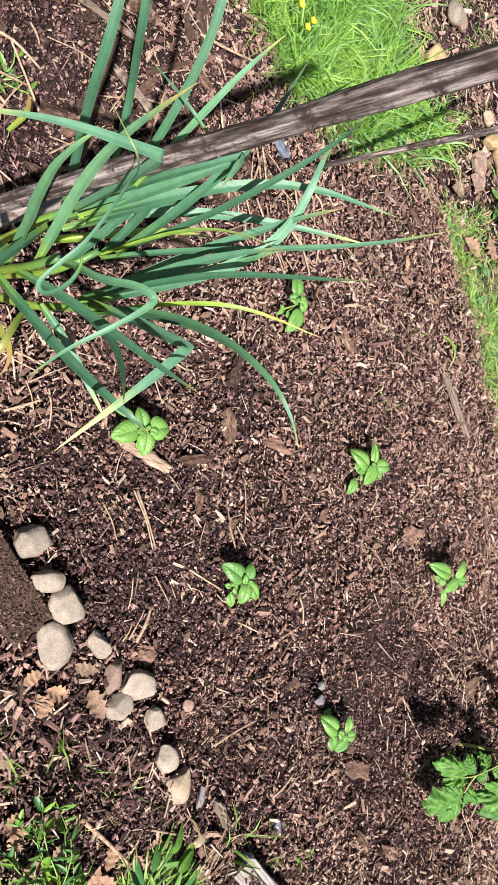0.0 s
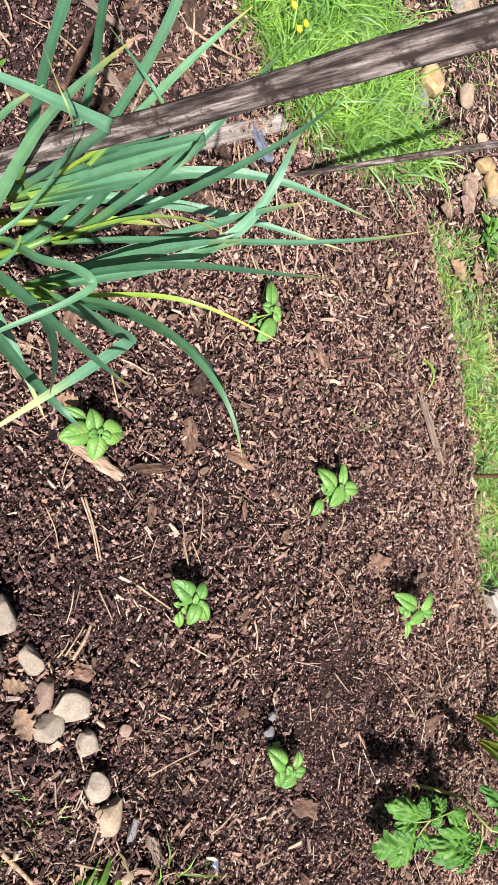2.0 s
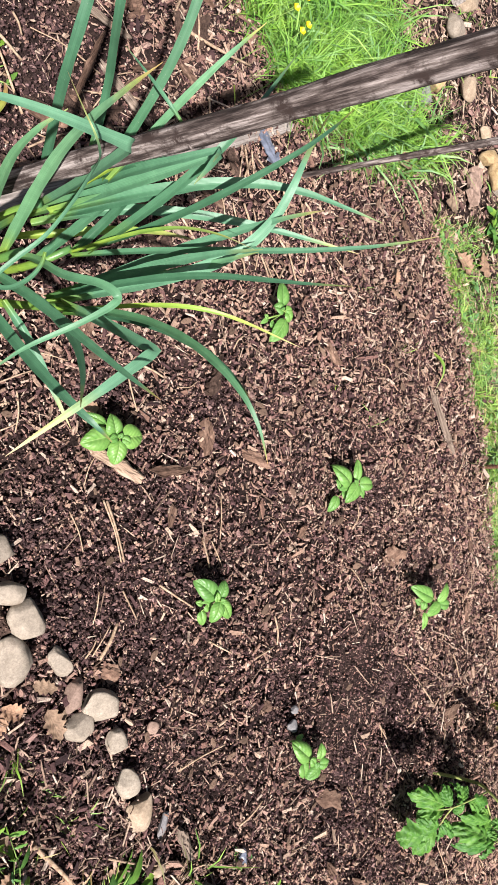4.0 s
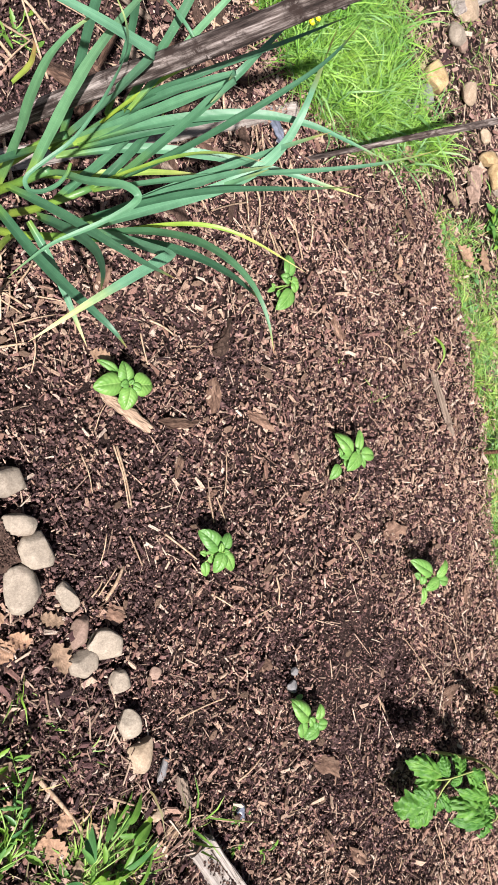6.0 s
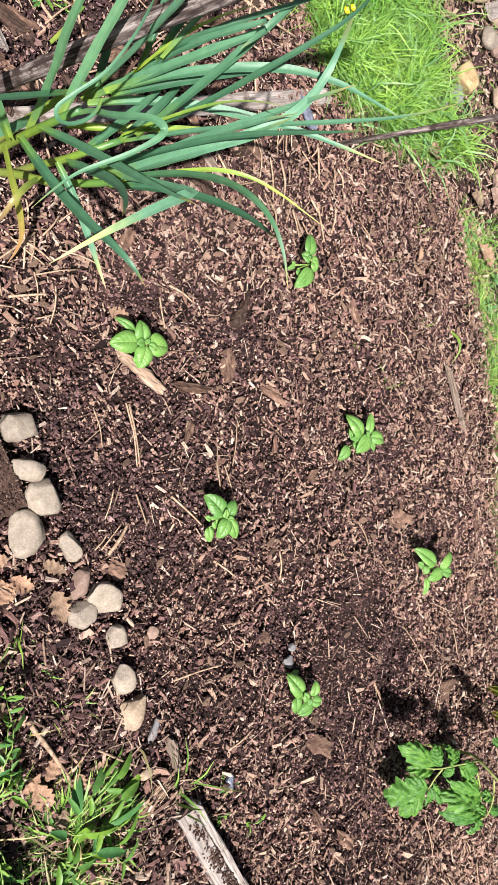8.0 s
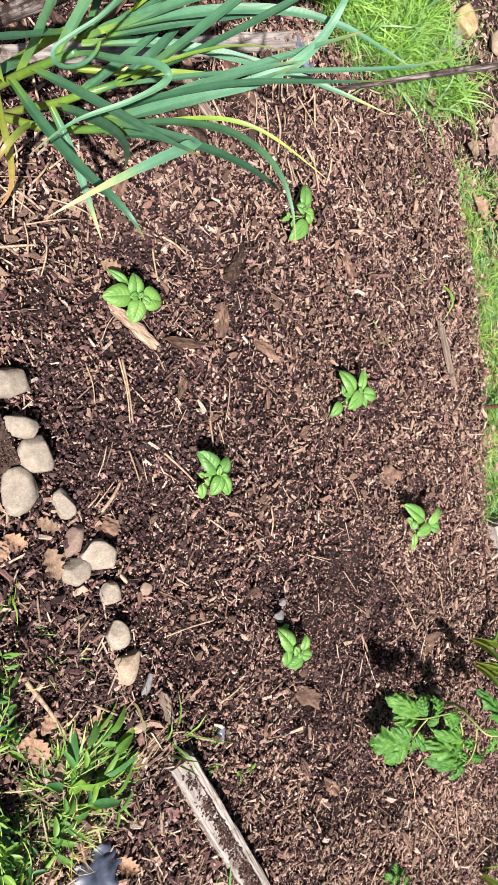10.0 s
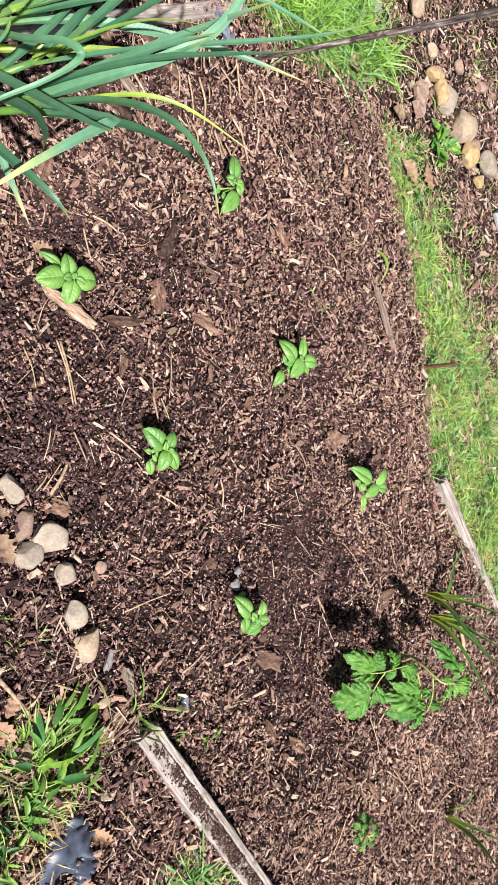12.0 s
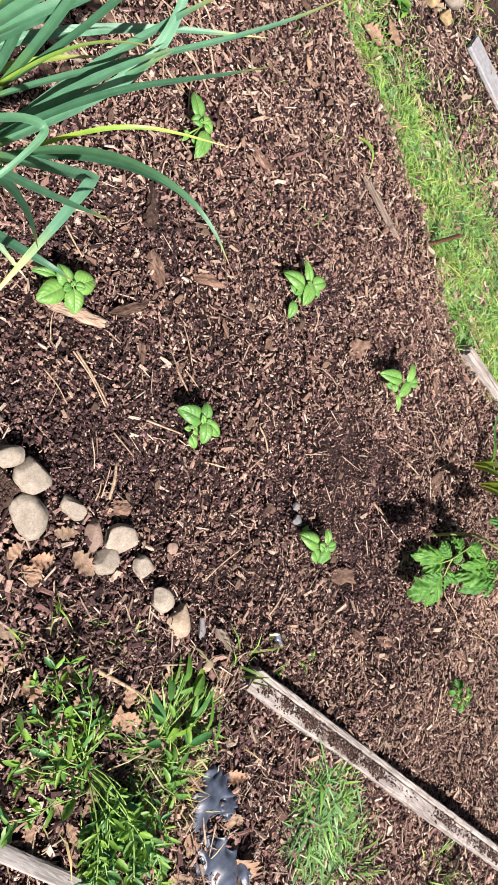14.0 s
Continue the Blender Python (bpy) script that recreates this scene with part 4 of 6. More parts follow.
# ---- leeks ----
def leek_plant(points, r0, r1, label):
    """A leek: its stem; the leaves are added to it."""
    x, y, z = points[0]
    thing = empty("leek_plant", x, y, z, label, "leek", "clump of leeks")
    under(tube("stem", points, r0, r1, LEEK_STEM, None, 12, 14), thing)
    return thing


def leek_leaf(plant, points, width, material, twist=0.0, tip=0.55, facing=(-0.5, -0.1, 0.85), crease=0, ease=2):
    """A strap leaf of a leek: it clasps the stem, lies nearly flat further out and may be snapped over."""
    points = np.array(points)
    for _ in range(ease):
        held = points[crease].copy()
        points[1:-1] = 0.25 * points[:-2] + 0.5 * points[1:-1] + 0.25 * points[2:]
        points[crease] = held
    n = 14 + 5 * len(points)
    if crease:
        first = round(n * crease / (len(points) - 1))
        line = np.concatenate([spine(points[:crease + 1], first), spine(points[crease:], n - first + 1)[1:]])
    else:
        line = spine(points, n)
    r = np.random.default_rng(int(abs(points[-1][0]) * 1e5) + int(abs(points[-1][1]) * 1e5))
    tan = unit(np.gradient(line, axis=0))
    side = unit(np.cross(tan, np.array(facing)))
    for i in range(1, n):
        if side[i] @ side[i - 1] < 0:
            side[i] *= -1
    for _ in range(4):
        side[1:-1] = unit(side[:-2] + side[1:-1] * 2 + side[2:])
    nor = np.cross(side, tan)
    nor *= np.sign(nor @ np.array(facing))[:, None]
    s = np.linspace(0, 1, n)
    ang = np.radians(twist + r.uniform(-14, 14)) * np.sin(s * 2.4) + np.radians(r.uniform(2, 5)) * np.sin(s * r.uniform(7, 13) + r.uniform(0, 6))
    side, nor = side * np.cos(ang)[:, None] + nor * np.sin(ang)[:, None], nor * np.cos(ang)[:, None] - side * np.sin(ang)[:, None]
    w = width * 0.78 * np.minimum(0.7 + 0.3 * s / 0.15, 1) * np.clip((1 - s) / tip, 0.015, 1) ** 0.75 * (1 + 0.03 * np.sin(s * 41 + width * 900))
    u = np.linspace(-1, 1, 9)
    keel = np.interp(s, [0, 0.12, 0.3, 1], [0.85, 0.5, 0.2, 0.12])
    deep = (np.sqrt(u**2 + 0.02) - 0.5)[None] * keel[:, None] + 0.035 * np.sin(s[:, None] * 31 + 2.0 * u[None] + r.uniform(0, 6)) * (u[None] ** 2)
    pts = line[:, None] + side[:, None] * (u[None, :, None] * w[:, None, None] / 2) + nor[:, None] * (deep[..., None] * w[:, None, None])
    return under(grid_mesh("leaf", pts, material), plant)


LA = leek_plant([(-0.535, 0.606, -0.030), (-0.527, 0.597, 0.100), (-0.519, 0.588, 0.209), (-0.516, 0.575, 0.292), (-0.505, 0.573, 0.350)], .0070, .0052, "tall leek with blue-green strap leaves beside the stake")
LB = leek_plant([(-0.493, 0.662, -0.030), (-0.490, 0.656, 0.070), (-0.486, 0.648, 0.174), (-0.471, 0.652, 0.252), (-0.456, 0.651, 0.300)], .0070, .0052, "tall leek with folded blue-green leaves and yellow tips")
LC = leek_plant([(-0.445, 0.636, -0.030), (-0.437, 0.624, 0.050), (-0.427, 0.608, 0.134), (-0.409, 0.608, 0.192), (-0.374, 0.625, 0.220)], .0070, .0052, "leek with long arching blue-green leaves")
LD = leek_plant([(-0.528, 0.620, -0.030), (-0.488, 0.578, 0.100), (-0.465, 0.554, 0.160), (-0.431, 0.539, 0.224), (-0.409, 0.527, 0.290)], .0070, .0052, "leek with drooping leaves that yellow at the tips")

leek_leaf(LA, [(-0.509, 0.597, 0.200), (-0.522, 0.601, 0.281), (-0.545, 0.609, 0.364), (-0.568, 0.620, 0.441), (-0.576, 0.628, 0.499), (-0.576, 0.633, 0.539), (-0.555, 0.643, 0.570)], 0.0196, LEEK)
leek_leaf(LA, [(-0.508, 0.581, 0.300), (-0.513, 0.599, 0.361), (-0.523, 0.621, 0.431), (-0.530, 0.637, 0.502), (-0.537, 0.639, 0.570), (-0.541, 0.634, 0.638), (-0.547, 0.628, 0.710)], 0.0172, LEEK_TIP)
leek_leaf(LB, [(-0.440, 0.665, 0.220), (-0.450, 0.646, 0.328), (-0.467, 0.638, 0.432), (-0.485, 0.625, 0.516), (-0.487, 0.625, 0.566), (-0.537, 0.622, 0.583), (-0.574, 0.631, 0.583), (-0.621, 0.637, 0.581), (-0.671, 0.633, 0.580), (-0.714, 0.624, 0.580)], 0.0172, LEEK_TIP, crease=4)
leek_leaf(LA, [(-0.511, 0.555, 0.420), (-0.514, 0.542, 0.415), (-0.525, 0.528, 0.410), (-0.545, 0.516, 0.410), (-0.562, 0.514, 0.415), (-0.568, 0.523, 0.425), (-0.554, 0.538, 0.442), (-0.533, 0.558, 0.469), (-0.525, 0.580, 0.514), (-0.532, 0.590, 0.564), (-0.549, 0.586, 0.611), (-0.572, 0.585, 0.648), (-0.583, 0.606, 0.649), (-0.575, 0.655, 0.610)], 0.0066, LEEK_TIP, ease=0)
leek_leaf(LB, [(-0.440, 0.661, 0.220), (-0.429, 0.654, 0.301), (-0.409, 0.649, 0.387), (-0.377, 0.651, 0.470), (-0.347, 0.661, 0.526), (-0.371, 0.636, 0.540), (-0.389, 0.617, 0.530)], 0.0210, LEEK, crease=4)
leek_leaf(LB, [(-0.409, 0.678, 0.240), (-0.408, 0.673, 0.368), (-0.407, 0.654, 0.459), (-0.386, 0.650, 0.516), (-0.364, 0.654, 0.548), (-0.385, 0.632, 0.560)], 0.0176, LEEK, crease=4)
leek_leaf(LB, [(-0.441, 0.645, 0.290), (-0.412, 0.647, 0.363), (-0.380, 0.642, 0.426), (-0.323, 0.651, 0.476), (-0.263, 0.651, 0.513), (-0.231, 0.639, 0.536), (-0.177, 0.620, 0.549), (-0.119, 0.607, 0.560)], 0.0182, LEEK)
leek_leaf(LB, [(-0.437, 0.638, 0.300), (-0.401, 0.643, 0.362), (-0.350, 0.651, 0.412), (-0.307, 0.653, 0.458), (-0.271, 0.652, 0.510)], 0.0167, LEEK_DARK)
leek_leaf(LC, [(-0.382, 0.605, 0.280), (-0.381, 0.607, 0.357), (-0.362, 0.634, 0.429), (-0.354, 0.651, 0.489), (-0.344, 0.665, 0.532), (-0.333, 0.684, 0.551), (-0.272, 0.752, 0.539), (-0.193, 0.827, 0.500)], 0.0158, LEEK)
leek_leaf(LC, [(-0.412, 0.611, 0.180), (-0.388, 0.637, 0.253), (-0.368, 0.665, 0.318), (-0.381, 0.655, 0.380)], 0.0168, LEEK_DARK)
leek_leaf(LC, [(-0.391, 0.607, 0.250), (-0.348, 0.651, 0.299), (-0.347, 0.679, 0.359), (-0.377, 0.656, 0.420)], 0.0156, LEEK_DARK)
leek_leaf(LC, [(-0.505, 0.584, 0.270), (-0.504, 0.563, 0.366), (-0.504, 0.526, 0.446), (-0.492, 0.507, 0.499), (-0.483, 0.492, 0.517), (-0.482, 0.484, 0.504), (-0.504, 0.469, 0.473), (-0.542, 0.450, 0.436), (-0.557, 0.436, 0.397), (-0.564, 0.426, 0.360)], 0.0115, LEEK, ease=0)
leek_leaf(LC, [(-0.383, 0.607, 0.280), (-0.351, 0.614, 0.363), (-0.354, 0.609, 0.445), (-0.338, 0.619, 0.517), (-0.312, 0.636, 0.573), (-0.295, 0.648, 0.614), (-0.289, 0.659, 0.654), (-0.319, 0.651, 0.700)], 0.0110, LEEK_DARK)
leek_leaf(LD, [(-0.417, 0.541, 0.250), (-0.392, 0.546, 0.318), (-0.396, 0.532, 0.381), (-0.365, 0.538, 0.440), (-0.328, 0.544, 0.489), (-0.295, 0.563, 0.518), (-0.270, 0.597, 0.532), (-0.253, 0.637, 0.544), (-0.258, 0.657, 0.566), (-0.279, 0.673, 0.610), (-0.333, 0.650, 0.680)], 0.0189, LEEK_TIP)
leek_leaf(LD, [(-0.425, 0.540, 0.240), (-0.383, 0.565, 0.301), (-0.344, 0.577, 0.358), (-0.318, 0.588, 0.414), (-0.292, 0.594, 0.469), (-0.287, 0.591, 0.519), (-0.258, 0.600, 0.562), (-0.265, 0.589, 0.600)], 0.0163, LEEK_TIP)
leek_leaf(LD, [(-0.417, 0.548, 0.240), (-0.386, 0.556, 0.308), (-0.372, 0.554, 0.371), (-0.353, 0.564, 0.435), (-0.338, 0.560, 0.499), (-0.323, 0.548, 0.560)], 0.0209, LEEK)
leek_leaf(LD, [(-0.413, 0.545, 0.250), (-0.384, 0.547, 0.319), (-0.362, 0.545, 0.386), (-0.341, 0.548, 0.446), (-0.318, 0.554, 0.499), (-0.320, 0.548, 0.550)], 0.0176, LEEK)
leek_leaf(LC, [(-0.391, 0.605, 0.250), (-0.363, 0.602, 0.311), (-0.356, 0.585, 0.374), (-0.332, 0.576, 0.445), (-0.298, 0.559, 0.521), (-0.271, 0.544, 0.586), (-0.229, 0.545, 0.633), (-0.211, 0.542, 0.670), (-0.210, 0.540, 0.710)], 0.0103, LEEK_TIP)
leek_leaf(LD, [(-0.437, 0.543, 0.260), (-0.420, 0.542, 0.331), (-0.410, 0.533, 0.401), (-0.377, 0.538, 0.468), (-0.361, 0.525, 0.528), (-0.343, 0.508, 0.580), (-0.327, 0.494, 0.630), (-0.314, 0.484, 0.680)], 0.0112, LEEK_DARK)
leek_leaf(LB, [(-0.451, 0.637, 0.260), (-0.384, 0.662, 0.291), (-0.329, 0.663, 0.316), (-0.276, 0.656, 0.346), (-0.218, 0.646, 0.384), (-0.169, 0.628, 0.421), (-0.125, 0.610, 0.449), (-0.067, 0.596, 0.470)], 0.0179, LEEK_TIP)
leek_leaf(LA, [(-0.440, 0.644, 0.170), (-0.386, 0.651, 0.180), (-0.336, 0.658, 0.218), (-0.297, 0.651, 0.273), (-0.282, 0.633, 0.326), (-0.278, 0.609, 0.380)], 0.0156, LEEK_LIME)
leek_leaf(LC, [(-0.401, 0.604, 0.270), (-0.379, 0.610, 0.334), (-0.358, 0.611, 0.399), (-0.353, 0.598, 0.462), (-0.342, 0.578, 0.519), (-0.344, 0.543, 0.570)], 0.0064, LEEK_LIME)
leek_leaf(LD, [(-0.415, 0.522, 0.300), (-0.397, 0.514, 0.371), (-0.375, 0.510, 0.431), (-0.359, 0.501, 0.472), (-0.326, 0.492, 0.491), (-0.288, 0.480, 0.493), (-0.242, 0.465, 0.490), (-0.207, 0.456, 0.490)], 0.0070, LEEK_LIME)
leek_leaf(LD, [(-0.428, 0.527, 0.270), (-0.412, 0.514, 0.365), (-0.402, 0.489, 0.456), (-0.408, 0.451, 0.535), (-0.411, 0.415, 0.592), (-0.402, 0.378, 0.619), (-0.384, 0.354, 0.617), (-0.368, 0.315, 0.600)], 0.0119, LEEK_DARK)
leek_leaf(LD, [(-0.418, 0.525, 0.270), (-0.379, 0.520, 0.330), (-0.352, 0.496, 0.390), (-0.338, 0.462, 0.449), (-0.341, 0.431, 0.501), (-0.344, 0.401, 0.538), (-0.353, 0.385, 0.560)], 0.0152, LEEK_DARK)
leek_leaf(LD, [(-0.425, 0.534, 0.280), (-0.417, 0.499, 0.374), (-0.430, 0.460, 0.449), (-0.425, 0.442, 0.492), (-0.476, 0.408, 0.498), (-0.516, 0.382, 0.479), (-0.543, 0.360, 0.454), (-0.571, 0.337, 0.430)], 0.0170, LEEK_LONG_TIP, crease=3)
leek_leaf(LC, [(-0.454, 0.572, 0.200), (-0.453, 0.536, 0.273), (-0.457, 0.504, 0.345), (-0.467, 0.463, 0.409), (-0.487, 0.420, 0.462), (-0.526, 0.380, 0.510)], 0.0175, LEEK_DARK)
leek_leaf(LA, [(-0.526, 0.582, 0.210), (-0.505, 0.526, 0.247), (-0.492, 0.466, 0.298), (-0.485, 0.420, 0.362), (-0.476, 0.381, 0.415), (-0.457, 0.362, 0.427), (-0.430, 0.349, 0.400)], 0.0177, LEEK_DARK)
leek_leaf(LD, [(-0.501, 0.530, 0.280), (-0.473, 0.501, 0.273), (-0.458, 0.464, 0.277), (-0.449, 0.432, 0.283), (-0.433, 0.395, 0.284), (-0.420, 0.372, 0.280)], 0.0138, LEEK_LONG_TIP)
leek_leaf(LA, [(-0.523, 0.574, 0.270), (-0.502, 0.536, 0.337), (-0.498, 0.492, 0.408), (-0.489, 0.443, 0.478), (-0.489, 0.407, 0.539), (-0.486, 0.380, 0.590)], 0.0149, LEEK_DARK)
leek_leaf(LD, [(-0.495, 0.531, 0.210), (-0.530, 0.504, 0.244), (-0.545, 0.478, 0.251), (-0.544, 0.459, 0.222), (-0.549, 0.448, 0.170)], 0.0125, LEEK_DEAD)
leek_leaf(LA, [(-0.575, 0.524, 0.290), (-0.528, 0.526, 0.193), (-0.483, 0.506, 0.121), (-0.457, 0.492, 0.083), (-0.454, 0.482, 0.054), (-0.458, 0.466, 0.010)], 0.0127, LEEK_DEAD)
leek_leaf(LB, [(-0.409, 0.669, 0.370), (-0.407, 0.701, 0.443), (-0.402, 0.732, 0.494), (-0.390, 0.773, 0.534), (-0.397, 0.800, 0.575), (-0.405, 0.840, 0.610), (-0.41, 0.885, 0.63)], 0.0136, LEEK_DARK, tip=0.3)
leek_leaf(LA, [(-0.405, 0.691, 0.180), (-0.416, 0.721, 0.238), (-0.438, 0.739, 0.307), (-0.464, 0.761, 0.379), (-0.479, 0.765, 0.436), (-0.481, 0.791, 0.474), (-0.482, 0.812, 0.500), (-0.484, 0.855, 0.535), (-0.485, 0.89, 0.55)], 0.0164, LEEK_DARK, tip=0.3)
leek_leaf(LB, [(-0.375, 0.715, 0.270), (-0.346, 0.794, 0.280), (-0.365, 0.821, 0.334), (-0.404, 0.820, 0.404), (-0.426, 0.819, 0.455), (-0.437, 0.842, 0.490), (-0.445, 0.885, 0.53), (-0.45, 0.92, 0.55)], 0.0143, LEEK_DARK, tip=0.3)
leek_leaf(LB, [(-0.412, 0.660, 0.390), (-0.403, 0.687, 0.476), (-0.410, 0.696, 0.541), (-0.389, 0.727, 0.577), (-0.368, 0.746, 0.604), (-0.372, 0.746, 0.640)], 0.0109, LEEK_TIP)
leek_leaf(LB, [(-0.392, 0.684, 0.520), (-0.419, 0.703, 0.534), (-0.434, 0.729, 0.518), (-0.428, 0.782, 0.470)], 0.0055, LEEK)
leek_leaf(LA, [(-0.536, 0.580, 0.200), (-0.586, 0.598, 0.270), (-0.632, 0.604, 0.330), (-0.667, 0.605, 0.380), (-0.711, 0.612, 0.440)], 0.0181, LEEK)
leek_leaf(LB, [(-0.480, 0.634, 0.280), (-0.553, 0.582, 0.330), (-0.624, 0.533, 0.380), (-0.677, 0.490, 0.420), (-0.712, 0.463, 0.440)], 0.0151, LEEK)
leek_leaf(LB, [(-0.489, 0.639, 0.170), (-0.530, 0.600, 0.200), (-0.563, 0.572, 0.215), (-0.584, 0.557, 0.200)], 0.0181, LEEK)
leek_leaf(LB, [(-0.326, 0.740, 0.530), (-0.273, 0.744, 0.470), (-0.202, 0.756, 0.380)], 0.0038, LEEK_LIME)
leek_leaf(LB, [(-0.411, 0.676, 0.330), (-0.424, 0.663, 0.420), (-0.393, 0.661, 0.500), (-0.332, 0.686, 0.550), (-0.271, 0.721, 0.580), (-0.216, 0.753, 0.600)], 0.0105, LEEK_DARK)
leek_leaf(LB, [(-0.414, 0.670, 0.320), (-0.420, 0.667, 0.400), (-0.408, 0.674, 0.460), (-0.389, 0.682, 0.500), (-0.352, 0.696, 0.520)], 0.0075, LEEK_LIME)


# ---- basil seedlings ----
def leaf_sheet(length, width, droop, cup, lobes=0.0, n=14, m=9, seed=0, crinkle=0.0):
    """Points of an oval leaf along +y from its stalk, cupped across and arched along; lobes cut its margin."""
    r = np.random.default_rng(seed)
    s = np.linspace(0, 1, n)
    half = np.sin(np.pi * s**0.8) ** 0.62
    half[0], half[-1] = 0.04, 0.015
    if lobes:
        half = half * (1 - lobes * (0.5 + 0.5 * np.cos(s * 2 * np.pi * 4.5)))
    u = np.linspace(-1, 1, m)
    x = u[None] * half[:, None] * width / 2
    y = s[:, None] * length + 0 * x + (lobes * 0.12 * length * np.abs(u)[None])
    z = cup * width * (np.abs(u)[None] ** 1.6) * half[:, None] - droop * length * (s[:, None] ** 1.8)
    z = z + crinkle * length * np.sin(s[:, None] * 22 + np.abs(u)[None] * 4) * (np.abs(u)[None] > 0.2) * half[:, None]
    z = z + r.normal(0, 0.004 * length, z.shape)
    return np.stack([x, y, z], -1)


def put_leaf(name, thing, at, azimuth, tilt, sheet, material, roll=0.0):
    """A leaf under thing, at a place relative to it; azimuth in degrees from +x, tilt up."""
    ob = grid_mesh(name, sheet, material, thing)
    ob.matrix_basis = pose(*at, 0, 0, azimuth - 90) @ pose(0, 0, 0, tilt, 0, 0) @ pose(0, 0, 0, 0, roll, 0)
    return ob


def quilted_leaf(length, width, seed):
    """Points of a broad pointed basil leaf along +y: sunken midrib, swellings between the side veins, rolled margin."""
    r = np.random.default_rng(seed)
    n, m = 22, 15
    s, u = np.linspace(0, 1, n)[:, None], np.linspace(-1, 1, m)[None]
    half = np.sin(np.pi * s**0.80) ** 0.52 * (1 - 0.12 * s**4)
    half[0], half[-1] = 0.06, 0.02
    a = np.abs(u)
    swing = r.uniform(-0.10, 0.10)
    x = u * half * width / 2 * (1 + 0.02 * np.sin(s * 40)) + swing * length * s**2
    y = s * length - 0.05 * length * a * np.sin(np.pi * s)
    z = width * half * (0.20 * a**0.8 - r.uniform(0.20, 0.34) * a**2.4)
    z = z + 0.050 * width * np.abs(np.sin(np.pi * 5.5 * (s - 0.32 * a + 0.05))) ** 0.6 * np.sin(np.pi * np.clip(a, 0, 1)) ** 0.5 * np.sin(np.pi * s)
    z = z + r.uniform(0.06, 0.16) * length * 4 * s * (1 - s) - 0.05 * length * np.clip((s - 0.8) / 0.2, 0, 1) ** 2
    z = z + r.uniform(-0.12, 0.12) * width * u * s
    return np.stack([x + 0 * z, y + 0 * z, z], -1)


def basil(x, y, leaves, label, seed):
    """A seedling: its stem, and each leaf on a stalk of its own; the leaves give their foot, azimuth, tilt, length and width."""
    z = gz(x, y)
    thing = empty("basil_seedling", x, y, 0, label, "seedling", "basil seedlings in the bed")
    leaves = [(l[0], l[1], 0.008 + 0.66 * l[2]) + l[3:] for l in leaves]
    cx, cy = (sum(l[k] for l in leaves[1:4]) / 3 for k in (0, 1))
    top = max(l[2] for l in leaves) - 0.004
    stem = lambda h: (cx * (h / top) ** 1.3, cy * (h / top) ** 1.3)
    tube("stem", [(0, 0, z - .01), (*stem(top * .5), top * .5), (cx, cy, top)], .0024, .0014, GREEN_STEM, thing, 7, 8)
    for k, (bx, by, bz, az, tilt, length, width) in enumerate(leaves):
        h = max(0.006, min(top - 0.002, bz - 0.006))
        px, py = stem(h)
        tube("leaf_stalk", [(px, py, h), ((px + bx) / 2, (py + by) / 2, (h + bz) / 2 + .002), (bx, by, bz)], .0011, .0009, GREEN_STEM, thing, 5, 6)
        put_leaf("leaf", thing, (bx, by, bz), az, tilt, quilted_leaf(length, width * 1.2, seed * 20 + k), BASIL)
    return thing


basil(-0.200, 0.371, ((-0.026, -0.001, 0.050, -172, -5, 0.054, 0.034), (-0.020, 0.000, 0.062, 102, -3, 0.038, 0.029), (-0.008, -0.003, 0.062, 1, -8, 0.045, 0.036), (-0.013, -0.009, 0.062, -101, -10, 0.041, 0.030), (-0.026, 0.021, 0.030, 150, -11, 0.042, 0.014), (-0.015, -0.022, 0.025, -106, -16, 0.018, 0.013), (-0.019, -0.003, 0.068, -167, 12, 0.019, 0.014), (-0.010, -0.005, 0.068, -26, 6, 0.018, 0.013), (-0.016, -0.005, 0.070, 70, 23, 0.010, 0.010)),
      "young basil seedling with broad glossy bright green leaves", 1)
basil(0.384, 0.253, ((-0.033, 0.000, 0.050, 142, -4, 0.065, 0.035), (-0.017, 0.005, 0.058, 90, 2, 0.046, 0.021), (-0.011, 0.000, 0.058, -3, -5, 0.046, 0.026), (-0.015, -0.001, 0.058, -132, -9, 0.052, 0.031), (-0.012, -0.006, 0.055, -58, -9, 0.033, 0.017), (-0.056, -0.025, 0.022, -125, -15, 0.040, 0.024), (-0.049, -0.012, 0.035, -49, -11, 0.026, 0.017), (-0.059, -0.008, 0.040, 119, 0, 0.023, 0.012), (-0.031, -0.003, 0.042, -170, 3, 0.034, 0.014), (-0.019, -0.001, 0.062, 150, 19, 0.019, 0.010)),
      "young basil seedling with pale quilted leaves and a trailing seed leaf", 2)
basil(-0.004, 0.061, ((-0.020, 0.008, 0.052, 136, -6, 0.056, 0.031), (-0.015, 0.007, 0.060, 64, -3, 0.034, 0.022), (-0.016, 0.001, 0.060, -114, -11, 0.041, 0.026), (-0.011, -0.000, 0.060, -57, -11, 0.042, 0.024), (-0.024, 0.003, 0.066, 104, 13, 0.018, 0.013), (-0.042, -0.015, 0.022, -82, -16, 0.030, 0.018), (-0.034, -0.002, 0.036, -63, -20, 0.018, 0.017), (-0.044, -0.000, 0.036, 162, -8, 0.015, 0.010), (-0.026, 0.004, 0.040, -178, 5, 0.024, 0.008), (-0.018, 0.002, 0.066, 5, 22, 0.011, 0.010)),
      "young basil seedling with four broad quilted bright green leaves", 3)
